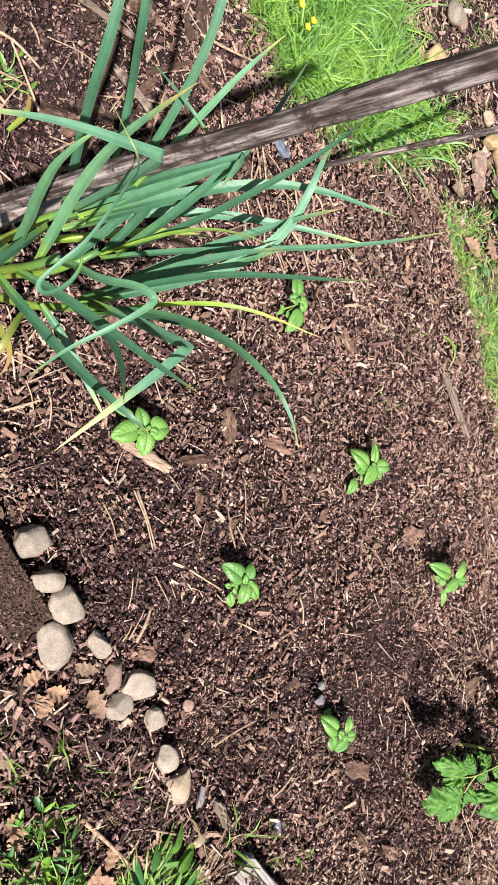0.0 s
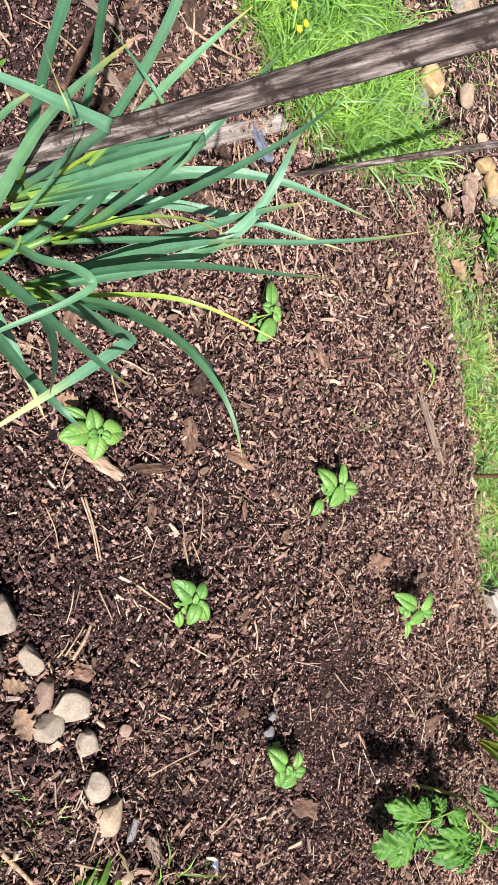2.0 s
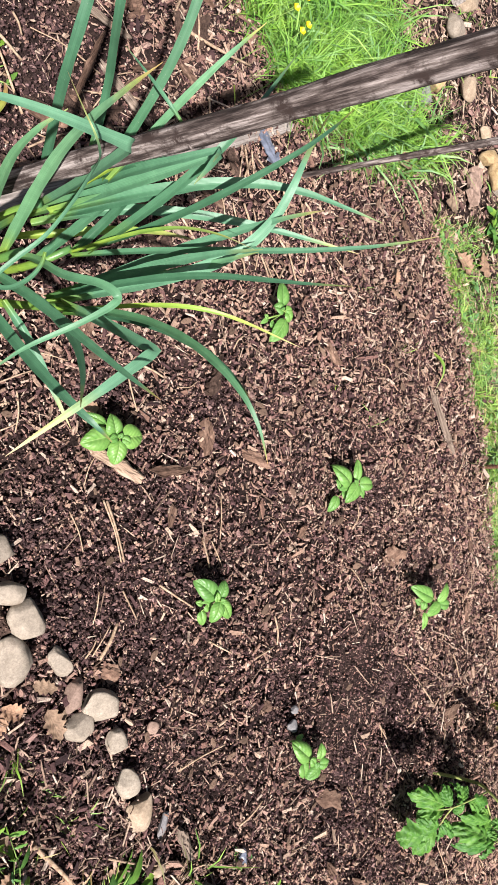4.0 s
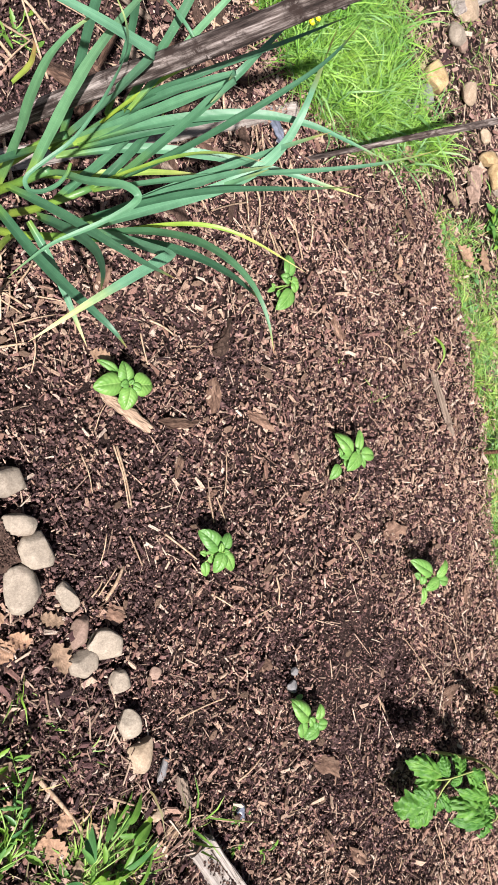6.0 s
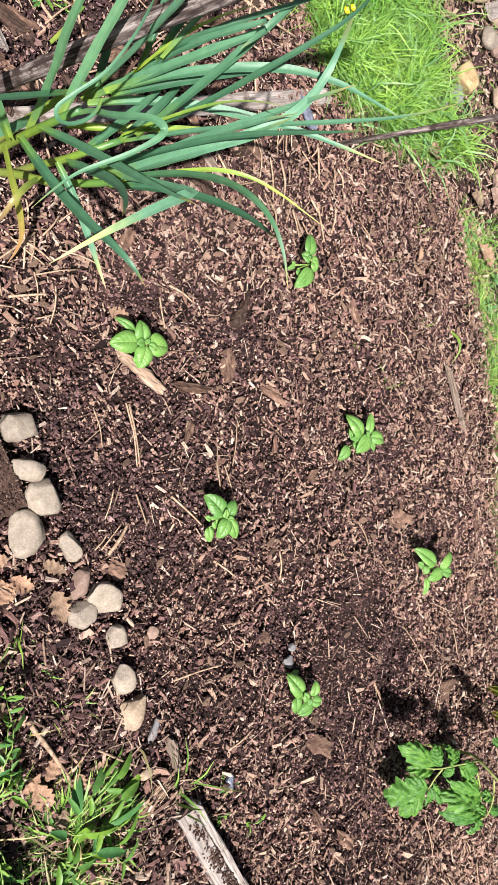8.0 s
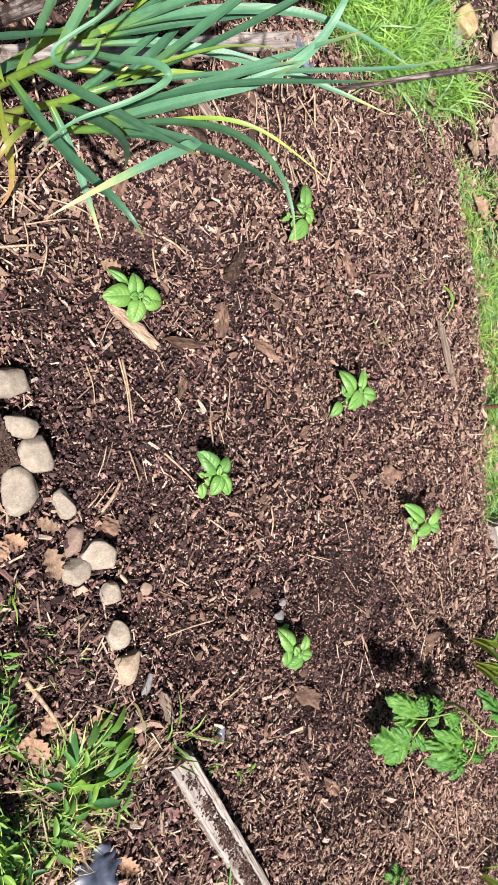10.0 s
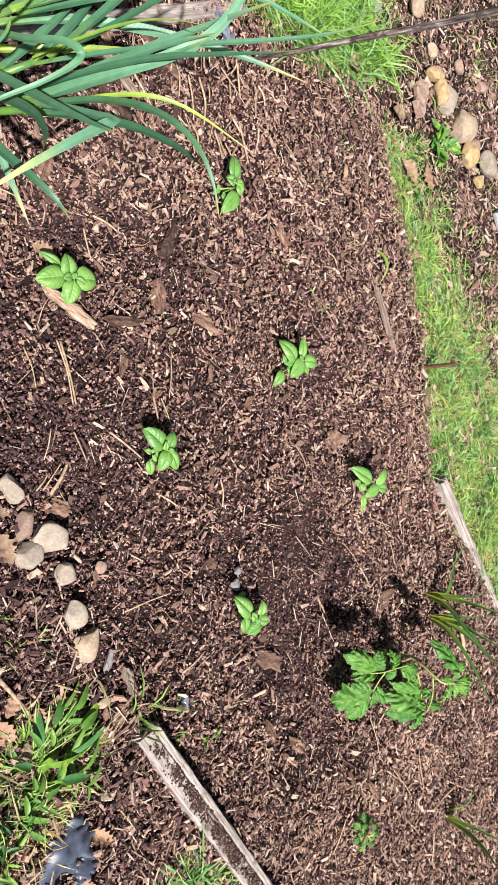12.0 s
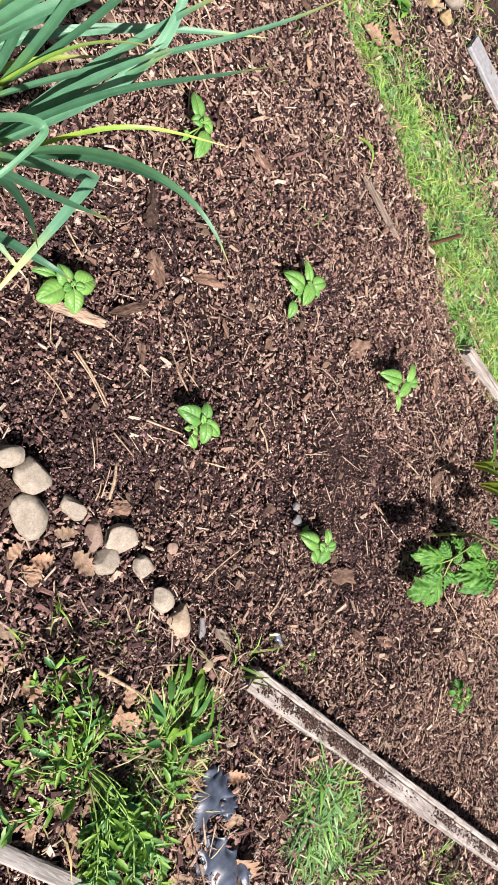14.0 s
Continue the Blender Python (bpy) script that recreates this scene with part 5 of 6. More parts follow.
basil(0.639, -0.047, ((-0.031, 0.017, 0.050, 155, -5, 0.075, 0.030), (-0.021, 0.007, 0.058, 43, 0, 0.056, 0.021), (-0.012, 0.001, 0.058, -149, -9, 0.051, 0.028), (-0.015, 0.001, 0.058, -15, -8, 0.045, 0.021), (-0.064, 0.009, 0.035, 151, 0, 0.021, 0.015), (-0.050, 0.009, 0.040, -120, -23, 0.020, 0.021), (-0.044, -0.017, 0.022, -84, -13, 0.044, 0.018)),
      "young basil seedling with slender drooping pale green leaves", 4)
basil(0.212, -0.302, ((-0.023, 0.018, 0.050, 139, -6, 0.060, 0.033), (-0.002, 0.012, 0.058, 87, 4, 0.031, 0.021), (-0.005, 0.004, 0.058, -16, -6, 0.030, 0.020), (-0.041, 0.013, 0.046, -78, -16, 0.036, 0.026), (0.001, -0.005, 0.050, -148, -12, 0.038, 0.024), (-0.017, 0.007, 0.060, 135, 11, 0.021, 0.018), (-0.041, 0.056, 0.020, 12, -5, 0.023, 0.011), (-0.034, 0.023, 0.030, 162, -8, 0.015, 0.010), (-0.009, 0.008, 0.062, -118, -9, 0.013, 0.013)),
      "young basil seedling with rounded bright green leaves beside two pebbles", 5)
basil(0.200, 0.612, ((-0.021, 0.010, 0.055, 87, -6, 0.049, 0.027), (-0.011, -0.001, 0.058, -62, -15, 0.024, 0.021), (-0.019, 0.002, 0.058, 171, -9, 0.024, 0.022), (-0.009, -0.017, 0.046, -127, -8, 0.058, 0.028), (-0.016, 0.001, 0.060, 6, -11, 0.022, 0.016), (-0.049, -0.014, 0.035, 155, -5, 0.011, 0.010), (-0.040, -0.020, 0.030, -39, -26, 0.023, 0.014), (-0.049, -0.016, 0.034, -157, -11, 0.021, 0.009), (-0.028, -0.001, 0.064, 97, 48, 0.008, 0.009)),
      "young basil seedling beneath the leek tips", 6)


# ---- tomato plants ----
def cut_leaflet(length, width, seed):
    """Points of a tomato leaflet along +y: pointed lobes that lean forward, sunken veins, a crumpled, folded blade."""
    r = np.random.default_rng(seed)
    n, m = 37, 13
    s, u = np.linspace(0, 1, n)[:, None], np.linspace(-1, 1, m)[None]
    half = np.sin(np.pi * s**0.72) ** 0.7
    half[0], half[-1] = 0.05, 0.015
    tooth = (s * r.uniform(3.6, 4.6) + r.uniform(0, 1)) % 1.0
    cut = np.where(tooth < 0.72, tooth / 0.72, (1 - tooth) / 0.28)
    half = half * (0.70 + 0.30 * cut ** 0.8)
    a = np.abs(u)
    x = u * half * width / 2 + r.uniform(-0.08, 0.08) * length * s**2
    y = s * length + 0.10 * length * a * half
    z = width * half * (r.uniform(0.10, 0.4) * a - r.uniform(0.2, 0.6) * a**2.2)
    z = z + 0.10 * width * np.sin(2 * np.pi * 3.2 * (s - 0.4 * a) + r.uniform(0, 6)) * np.clip(a * 2, 0, 1) * half + 0.035 * width * np.sin(s * 37 + u * 9 + seed)
    z = z + r.uniform(0.04, 0.2) * length * 4 * s * (1 - s) + r.uniform(-0.2, 0.2) * width * u * s
    return np.stack([x + 0 * z, y + 0 * z, z], -1)


def tomato(x, y, stem, r0, leaves, label):
    """A plant: its stem, and compound leaves, each a stalk with its leaflets (foot, azimuth, tilt, length and width)."""
    z = gz(x, y)
    thing = empty("tomato_plant", x, y, 0, label, "tomato plant")
    tube("stem", [(0, 0, z - .01)] + stem, r0, r0 * 0.5, TOMATO_STEM, thing, 8, 18)
    for k, (line, leaflets) in enumerate(leaves):
        stalk = tube("leaf_stalk", line, .0021, .0012, TOMATO_STEM, thing, 6, 10)
        for i, (bx, by, bz, az, tilt, length, width) in enumerate(leaflets):
            put_leaf("leaflet", stalk, (bx, by, bz), az, tilt, cut_leaflet(length * 1.08, width * 1.3, k * 31 + i), TOMATO, 24 * math.sin(k * 5 + i * 2.4))


def seedling_leaf(k):
    """One small leaf of the tomato seedling, with three leaflets."""
    az, h, size = 55 * k + 20, .022 + .004 * k, .040 - .002 * k
    a = math.radians(az)
    line = [(.004, 0, h), (.004 + size * .35 * math.cos(a), size * .35 * math.sin(a), h + .008), (.004 + size * .6 * math.cos(a), size * .6 * math.sin(a), h + .004)]
    return line, tuple((*line[j], az + turn, -12, size * sc, size * sc * .72) for j, turn, sc in ((2, 0, .62), (1, 65, .42), (1, -65, .42)))


tomato(0.649, -0.467, [(0.020, -0.000, 0.050), (0.018, 0.001, 0.100), (0.005, -0.002, 0.130), (-0.001, -0.020, 0.165), (0.007, -0.040, 0.190), (0.037, -0.046, 0.205)], .0044, (
    ([(-0.003, -0.000, 0.130), (-0.096, 0.006, 0.135), (-0.138, 0.004, 0.125), (-0.165, 0.006, 0.110)],
     ((-0.138, 0.006, 0.115, 146, -8, 0.106, 0.043), (-0.138, -0.001, 0.110, 172, -18, 0.065, 0.032), (-0.131, 0.007, 0.125, 116, -6, 0.048, 0.035), (-0.093, 0.003, 0.130, 120, -11, 0.052, 0.032), (-0.089, 0.000, 0.130, -126, -32, 0.029, 0.021), (-0.075, -0.000, 0.130, -31, -12, 0.073, 0.028), (-0.058, 0.005, 0.133, -32, -12, 0.070, 0.027), (-0.103, 0.005, 0.130, 45, -7, 0.039, 0.023))),
    ([(-0.118, -0.001, 0.120), (-0.118, -0.025, 0.100), (-0.114, -0.052, 0.080), (-0.125, -0.064, 0.070)],
     ((-0.120, -0.058, 0.075, -177, -14, 0.100, 0.059), (-0.120, -0.061, 0.070, -137, -21, 0.071, 0.046), (-0.118, -0.053, 0.080, 159, -14, 0.062, 0.037), (-0.115, -0.050, 0.085, -42, -14, 0.062, 0.026), (-0.111, -0.055, 0.080, -74, -27, 0.045, 0.023), (-0.115, -0.040, 0.090, -37, -12, 0.047, 0.016))),
    ([(-0.001, -0.030, 0.170), (0.027, -0.076, 0.150), (0.049, -0.118, 0.125), (0.052, -0.145, 0.105), (0.027, -0.140, 0.090)],
     ((0.043, -0.143, 0.100, 167, -10, 0.114, 0.037), (0.043, -0.145, 0.100, -82, -38, 0.049, 0.042), (0.028, -0.133, 0.100, 147, -9, 0.122, 0.054), (0.013, -0.120, 0.105, 129, -11, 0.076, 0.045), (0.051, -0.137, 0.105, 148, -13, 0.067, 0.045), (0.050, -0.136, 0.110, 89, -23, 0.026, 0.031), (0.056, -0.119, 0.120, -19, -9, 0.063, 0.022), (0.037, -0.085, 0.140, 169, -34, 0.027, 0.025))),
    ([(-0.014, -0.008, 0.130), (0.005, -0.039, 0.125), (0.035, -0.079, 0.110), (0.058, -0.119, 0.095)],
     ((0.022, -0.066, 0.115, 152, -18, 0.048, 0.028), (0.032, -0.079, 0.110, 160, -5, 0.109, 0.030), (0.051, -0.112, 0.100, 149, -8, 0.037, 0.035), (0.058, -0.119, 0.095, -92, -30, 0.030, 0.033), (0.041, -0.091, 0.105, 166, -9, 0.062, 0.034))),
    ([(0.007, -0.040, 0.190), (0.029, -0.042, 0.200), (0.054, -0.033, 0.205), (0.056, -0.022, 0.205)],
     ((0.059, -0.025, 0.205, 138, -7, 0.118, 0.040), (0.056, -0.022, 0.205, 30, -10, 0.028, 0.019), (0.030, -0.046, 0.195, -124, -25, 0.047, 0.031), (0.041, -0.048, 0.200, -60, -20, 0.043, 0.024), (0.049, -0.044, 0.205, -12, -9, 0.067, 0.021), (0.049, -0.049, 0.205, -33, -13, 0.065, 0.023), (0.037, -0.041, 0.205, 159, -7, 0.042, 0.014), (0.044, -0.036, 0.210, 131, 0, 0.024, 0.014))),
    ), "young tomato plant with crinkled lobed green leaves and a leaning stem")
tomato(.535, -.872, [(.004, 0, .02), (.006, -.002, .05)], .0026, tuple(seedling_leaf(k) for k in range(8)),
       "small tomato seedling with crinkled lobed leaves")


# ---- onions at the edge ----
def onion(x, y, leaves, label):
    z = gz(x, y)
    thing = empty("onion_plant", x, y, z, label, "onion", "onions at the bed's edge")
    for pts, w in leaves:
        blade("leaf", [(0, 0, -.01)] + pts, w, ONION, thing, 0.5, 0, 0.7, n=22)


onion(.91, -.36, (([(-.01, .006, .09), (-.05, .02, .18), (-.13, .07, .30)], .016), ([(0, -.004, .1), (-.03, -.01, .2), (-.06, -.03, .33)], .014), ([(.02, .01, .06), (.12, .08, .03), (.25, .13, .01)], .013), ([(-.02, -.02, .08), (-.05, -.07, .16), (-.06, -.13, .24)], .014)),
      "onion plant with dark green hollow leaves")
onion(.92, -.425, (([(-.01, .0, .09), (-.03, -.02, .17), (-.05, -.05, .28)], .015), ([(0, -.02, .09), (0, -.07, .17), (-.01, -.12, .23)], .014), ([(-.02, -.03, .08), (-.05, -.11, .17), (-.08, -.2, .24)], .014), ([(-.01, .012, .07), (-.02, .02, .14), (-.05, .04, .24)], .012)),
      "onion plant with yellowing stems and dark leaves")
onion(.965, -.99, (([(-.01, .0, .07), (-.02, 0, .15), (-.03, -.01, .26)], .015), ([(-.01, -.02, .08), (-.05, -.04, .17), (-.1, -.07, .25)], .014), ([(.0, .03, .05), (-.02, .07, .1), (-.04, .12, .12)], .008)),
      "onion plant with dark green leaves on the mulch")


# ---- grass and weeds ----
def grass_blades(name, x, y, length, width, material, seed, lean=0.6, bias=(0, 0), z0=None, rise=1.0):
    """Many curved, tapered blades of grass, each swept to one side: one mesh."""
    r = np.random.default_rng(seed)
    n = len(x)
    az = r.uniform(0, 2 * np.pi, n)
    dx, dy = np.cos(az) + bias[0], np.sin(az) + bias[1]
    d = np.stack([dx, dy], -1) / np.hypot(dx, dy)[:, None]
    bend = np.clip(r.normal(lean, 0.35, n), 0.05, 1.45)
    s = np.array([0, 0.36, 0.7, 1.0])
    out = (s[None] ** 1.6) * np.sin(bend)[:, None] * length[:, None]
    up = (s[None] * np.cos(bend * 0.6)[:, None] - 0.45 * (s[None] ** 2.4) * np.sin(bend)[:, None]) * length[:, None] * rise
    side = np.stack([-d[:, 1], d[:, 0]], -1)
    wob = r.normal(0, 0.15, n)[:, None] * s[None] + r.normal(0, 0.38, n)[:, None] * s[None] ** 2
    cx = x[:, None] + out * d[:, :1] + side[:, :1] * (wob * length[:, None])
    cy = y[:, None] + out * d[:, 1:] + side[:, 1:] * (wob * length[:, None])
    cz = (ground_z(x, y) if z0 is None else z0)[:, None] + np.maximum(up, 0.002) - 0.003
    w = width[:, None] * np.array([0.75, 1.0, 0.72, 0.05])[None] / 2
    roll = r.normal(0, 0.5, n)[:, None]
    left = np.stack([cx - side[:, :1] * w, cy - side[:, 1:] * w, cz - roll * w], -1)
    right = np.stack([cx + side[:, :1] * w, cy + side[:, 1:] * w, cz + roll * w], -1)
    v = np.stack([left, right], 2).reshape(n, 8, 3)
    f = np.array([(0, 1, 3, 2), (2, 3, 5, 4), (4, 5, 7, 6)])
    faces = (np.arange(n)[:, None, None] * 8 + f[None]).reshape(-1, 4)
    uv = np.tile(np.stack([np.tile([0.0, 1.0], 4), np.repeat(s, 2)], -1), (n, 1))
    return mesh_object(name, v.reshape(-1, 3), faces, material, None, True, uv)


def scatter(n, seed, boxed, inside):
    r = np.random.default_rng(seed)
    x, y = r.uniform(boxed[0], boxed[1], n), r.uniform(boxed[2], boxed[3], n)
    k = inside(x, y, r)
    return x[k], y[k], r


def meadow():
    def in_tuft(x, y, r):
        left = np.interp(y, [.955, .978, 1.03, 1.1, 1.2, 1.3, 1.4, 1.8, 2.3], [.52, .43, .34, .26, .21, .16, .11, -.2, -.5])
        right = np.interp(y, [.955, 1.0, 1.084, 1.13, 1.2, 1.3, 1.42, 1.6, 1.8, 2.3], [.66, .75, .88, .79, .74, .68, .66, .66, .75, .9])
        e = r.normal(0, 0.025, len(x))
        thin = np.clip((right - x) / 0.17, 0.08, 1) * np.clip(0.35 + clumpy(x, y, 31, 1), 0.15, 1)
        return (x > left + e) & (x < right + e) & (y > .97 + 0.5 * e + .02 * np.sin(x * 47)) & (r.uniform(0, 1, len(x)) < thin)
    x, y, r = scatter(110000, 31, (-.3, 1.0, .93, 1.75), in_tuft)
    ln = np.clip(r.lognormal(-2.85, 0.5, len(x)), 0.015, 0.15) * (0.55 + 0.85 * clumpy(x, y, 19, 3)) * np.clip((y - .93) / .15, .4, 1)
    ob = grass_blades("meadow_grass", x, y, ln, np.clip(ln * 0.028, .0009, .0028), GRASS, 32, 0.85, (0.35, 0.2))
    tagged(ob, "lush bright green tuft of long grass", "grass", kind="stuff")
    x, y, r = scatter(5200, 41, (-.3, 1.0, .93, 1.75), in_tuft)
    ln = np.clip(r.lognormal(-2.45, 0.4, len(x)), 0.04, 0.17)
    ob = grass_blades("broad_grass", x, y, ln, np.clip(ln * 0.045, .002, .0052), GRASS_BLUE, 42, 0.9, (0.5, 0.1))
    tagged(ob, "broad arching blue-green blades among the grass", "grass", kind="stuff")

    def in_strip(x, y, r):
        e = r.normal(0, 0.012, len(x)) + .014 * np.sin(y * 37) + .012 * np.sin(y * 83 + 1) + .008
        right = bed_right(y) + np.interp(y, [-.6, -.2, .1, .4, .65, .85, 1.0], [.6, .55, .47, .36, .22, .20, .16])
        dens = np.where(y > 0.72, 0.75, 1.0) * np.clip((right - x) / 0.12, 0.3, 1) * (y < .905) * np.clip(1.6 * clumpy(x, y, 23) + 0.2, 0.5, 1)
        return (x > bed_right(y) + 0.005 + e) & (x < right + 3 * e) & (r.uniform(0, 1, len(x)) < dens)
    x, y, r = scatter(135000, 33, (.7, 1.9, -.7, 1.0), in_strip)
    ln = np.clip(r.lognormal(-3.35, 0.4, len(x)), 0.012, 0.07) * (0.6 + 0.9 * clumpy(x, y, 23, 1))
    ob = grass_blades("edge_grass", x, y, ln, np.clip(ln * 0.05, .001, .0024), GRASS_COOL, 34, 0.9, (-0.1, 0.1), None, .75)
    tagged(ob, "dense short green grass along the bed's edge", "grass", kind="stuff")
    x, y, r = scatter(44000, 43, (.7, 1.7, -.7, 1.0), in_strip)
    ln = np.clip(r.lognormal(-4.1, 0.35, len(x)), 0.008, 0.032)
    ob = grass_blades("edge_clover", x, y, ln, np.clip(ln * 0.4, .003, .009), GRASS_BLUE, 44, 1.0, (-0.2, 0.1), ground_z(x, y) + r.uniform(0, .03, len(x)) * clumpy(x, y, 31, 2), .5)
    tagged(ob, "small-leaved clover and weeds in the edge grass", "clover", kind="stuff")
    x, y, r = scatter(9000, 45, (.7, 1.7, -.7, 1.0), in_strip)
    ln = np.clip(r.lognormal(-3.1, 0.35, len(x)), 0.02, 0.09)
    ob = grass_blades("dry_grass", x, y, ln, np.clip(ln * 0.04, .001, .002), DRY_GRASS, 46, 1.1)
    tagged(ob, "withered yellow grass blades at the bed's edge", "grass", kind="stuff")

    def in_path(x, y, r):
        return (x > bed_right(y) + .1) & (r.uniform(0, 1, len(x)) < 0.5 * np.clip(clumpy(x, y, 11, 2) - 0.3, 0, 1))
    x, y, r = scatter(30000, 35, (.5, 2.1, -.4, 2.0), in_path)
    ln = np.clip(r.lognormal(-3.3, 0.4, len(x)), 0.012, 0.07)
    ob = grass_blades("path_grass", x, y, ln, np.clip(ln * 0.06, .0012, .003), GRASS_COOL, 36, 0.8)
    tagged(ob, "sparse thin grass growing in the path litter", "grass", kind="stuff")

    def in_weeds(x, y, r):
        d = np.full(len(x), 0.0)
        for cx, cy, rad in ((-.45, -.28, .07), (-.5, -.36, .07), (-.44, -.43, .07), (-.4, -.55, .09), (-.36, -.66, .09), (-.25, -.46, .08), (-.3, -.53, .07), (-.32, -.74, .07), (-.55, -.46, .06), (-.2, -.52, .04)):
            d = np.maximum(d, np.exp(-((x - cx) ** 2 + (y - cy) ** 2) / rad**2))
        return r.uniform(0, 1, len(x)) < d * 0.05
    x, y, r = scatter(16000, 37, (-.7, -.1, -.9, -.15), in_weeds)
    ln = np.clip(r.lognormal(-3.0, 0.4, len(x)), 0.015, 0.10)
    ob = grass_blades("weed_grass", x, y, ln, np.clip(ln * 0.05, .0012, .004), DRY_GRASS, 38, 1.0)
    tagged(ob, "withered yellowish grass tangled beside the bed", "grass", kind="stuff")


meadow()


def tuft(x, y, count, length, spread, seed, label, material=GRASS_COOL, lean=0.6, width=0.05):
    r = np.random.default_rng(seed)
    px, py = x + r.normal(0, spread, count), y + r.normal(0, spread, count)
    ln = length * r.uniform(0.55, 1.2, count)
    ob = grass_blades("grass_tuft", px, py, ln, np.clip(ln * width, .0014, .008), material, seed, lean)
    return tagged(ob, label, "grass", kind="stuff")


for k, (x, y, c, ln, sp) in enumerate(((-.39, -.14, 14, .06, .012), (-.35, -.2, 9, .045, .01), (-.305, -.256, 12, .045, .012), (-.075, -.43, 12, .10, .012), (-.49, -.12, 12, .06, .02),
                                       (.49, .693, 7, .05, .012), (.466, .38, 5, .055, .004), (.365, .47, 4, .03, .004), (.45, .80, 6, .04, .02), (.62, .56, 5, .035, .01), (-.29, -.09, 5, .04, .006),
                                       (.59, .80, 5, .05, .02), (-.39, -.34, 16, .06, .03), (-.5, -.2, 14, .05, .03))):
    tuft(x, y, c, ln, sp, 300 + k, "small tuft of thin green grass in the soil")


def patch(cx, cy, rx, ry, count, length, seed, label, material, width, lean, bias=(0, 0), name="grass_tuft"):
    """A loose patch of grass in an oval, kept off the board."""
    r = np.random.default_rng(seed)
    a, q = r.uniform(0, 6.283, count), np.sqrt(r.uniform(0, 1, count)) * r.uniform(0.7, 1.1, count)
    px, py = cx + rx * q * np.cos(a), cy + ry * q * np.sin(a)
    keep = px < np.interp(py, [-1.6, -.485], [.70, -.055]) - .055
    px, py = px[keep], py[keep]
    ln = length * np.clip(r.lognormal(0, .35, len(px)), .4, 1.8)
    ob = grass_blades(name, px, py, ln, np.clip(ln * width, .0012, .009), material, seed, lean, bias, ground_z(px, py) + r.uniform(0, .03, len(px)), .35)
    return tagged(ob, label, "grass", kind="stuff")


patch(.015, -.865, .12, .135, 1600, .034, 330, "thick tuft of fine blue-green grass below the board", GRASS_BLUE, .10, 1.15)
patch(.01, -.87, .11, .14, 420, .034, 333, "thick tuft of green grass below the board", GRASS_COOL, .06, 1.2, (.2, -.2))
patch(.03, -.81, .05, .08, 16, .085, 334, "long bright blades of grass below the board", GRASS, .06, 1.2, (.4, -1.2))
patch(.05, -1.03, .10, .10, 260, .05, 335, "thin tuft of green grass below the board", GRASS_COOL, .06, .9)
tuft(.34, -1.28, 80, .07, .05, 332, "tuft of green grass below the board", GRASS, 0.7)


def weed(x, y, count, length, width, seed, label, spread=0.05, lobes=0.0, tilt=25, stems=5):
    """A low weed: creeping stems with leaves set along them."""
    z = gz(x, y)
    r = random.Random(seed)
    thing = empty("weed", x, y, z, label, "weed", "weeds beside the bed")
    made = 0
    for k in range(stems):
        az = 360 * k / stems + r.uniform(-30, 30)
        a = math.radians(az)
        reach = spread * r.uniform(0.7, 1.5)
        pts = [(0, 0, 0), (reach * .5 * math.cos(a), reach * .5 * math.sin(a), .014 + reach * .15), (reach * math.cos(a + .3), reach * math.sin(a + .3), .016 + reach * .15)]
        tube("stem", pts, .0016, .001, GREEN_STEM, thing, 5, 6)
        line = spine(pts, 9)
        for i in range(count // stems):
            p = line[r.randrange(2, 9)]
            s = r.uniform(0.6, 1.15)
            put_leaf("leaf", thing, p, az + r.uniform(-95, 95), r.uniform(-10, tilt + 25), leaf_sheet(length * s, width * s, .25, .15, lobes, 12 if not lobes else 22, 7, seed + made), WEED, r.uniform(-25, 25))
            made += 1


SMALL_LEAVES = [grid_mesh("leaf", leaf_sheet(1.0, 0.22 + 0.06 * k, .6 - .3 * k, .25, 0, 8, 5, 900 + k, .04), WEED).data for k in range(4)]
for ob in [o for o in scene.collection.all_objects if o.data in SMALL_LEAVES]:
    bpy.data.objects.remove(ob)


def sprawling_weed(x, y, tips, label, size, seed, first=0.25, height=0.05, gap=0.009):
    """Arching stems from one root to the given tips, set with small narrow leaves."""
    z = gz(x, y)
    r = random.Random(seed)
    thing = empty("weed", x, y, z, label, "weed", "weeds beside the bed")
    for tx, ty in tips:
        dx, dy = tx - x, ty - y
        reach = math.hypot(dx, dy)
        h = height * r.uniform(0.6, 1.25)
        pts = [(r.uniform(-.012, .012), r.uniform(-.012, .012), 0), (dx * .35 + r.uniform(-.022, .022), dy * .35 + r.uniform(-.022, .022), h), (dx * .72 + r.uniform(-.014, .014), dy * .72 + r.uniform(-.014, .014), h * 1.1), (dx, dy, h * r.uniform(.5, 1.0))]
        stem = tube("stem", pts, .0015, .0008, GREEN_STEM, thing, 5, 9)
        count = max(5, int(reach * (1 - first) / gap))
        line = spine(pts, 40)
        for i in range(count + 4):
            f = first + (1 - first) * min(i / count, 1)
            k = min(39, int(f * 39))
            d = line[k] - line[k - 1]
            az = math.degrees(math.atan2(d[1], d[0])) + (r.uniform(25, 75) * (1 if i % 2 else -1) if i < count else r.uniform(-70, 70))
            leaf = new("leaf", SMALL_LEAVES[r.randrange(4)])
            leaf.parent = stem
            sc = size * r.uniform(0.5, 1.5) * (1.2 - 0.4 * f)
            leaf.matrix_basis = pose(*line[k], 0, 0, az - 90) @ pose(0, 0, 0, r.uniform(-40, 55), r.uniform(-60, 60), 0) @ Matrix.Scale(sc, 4)


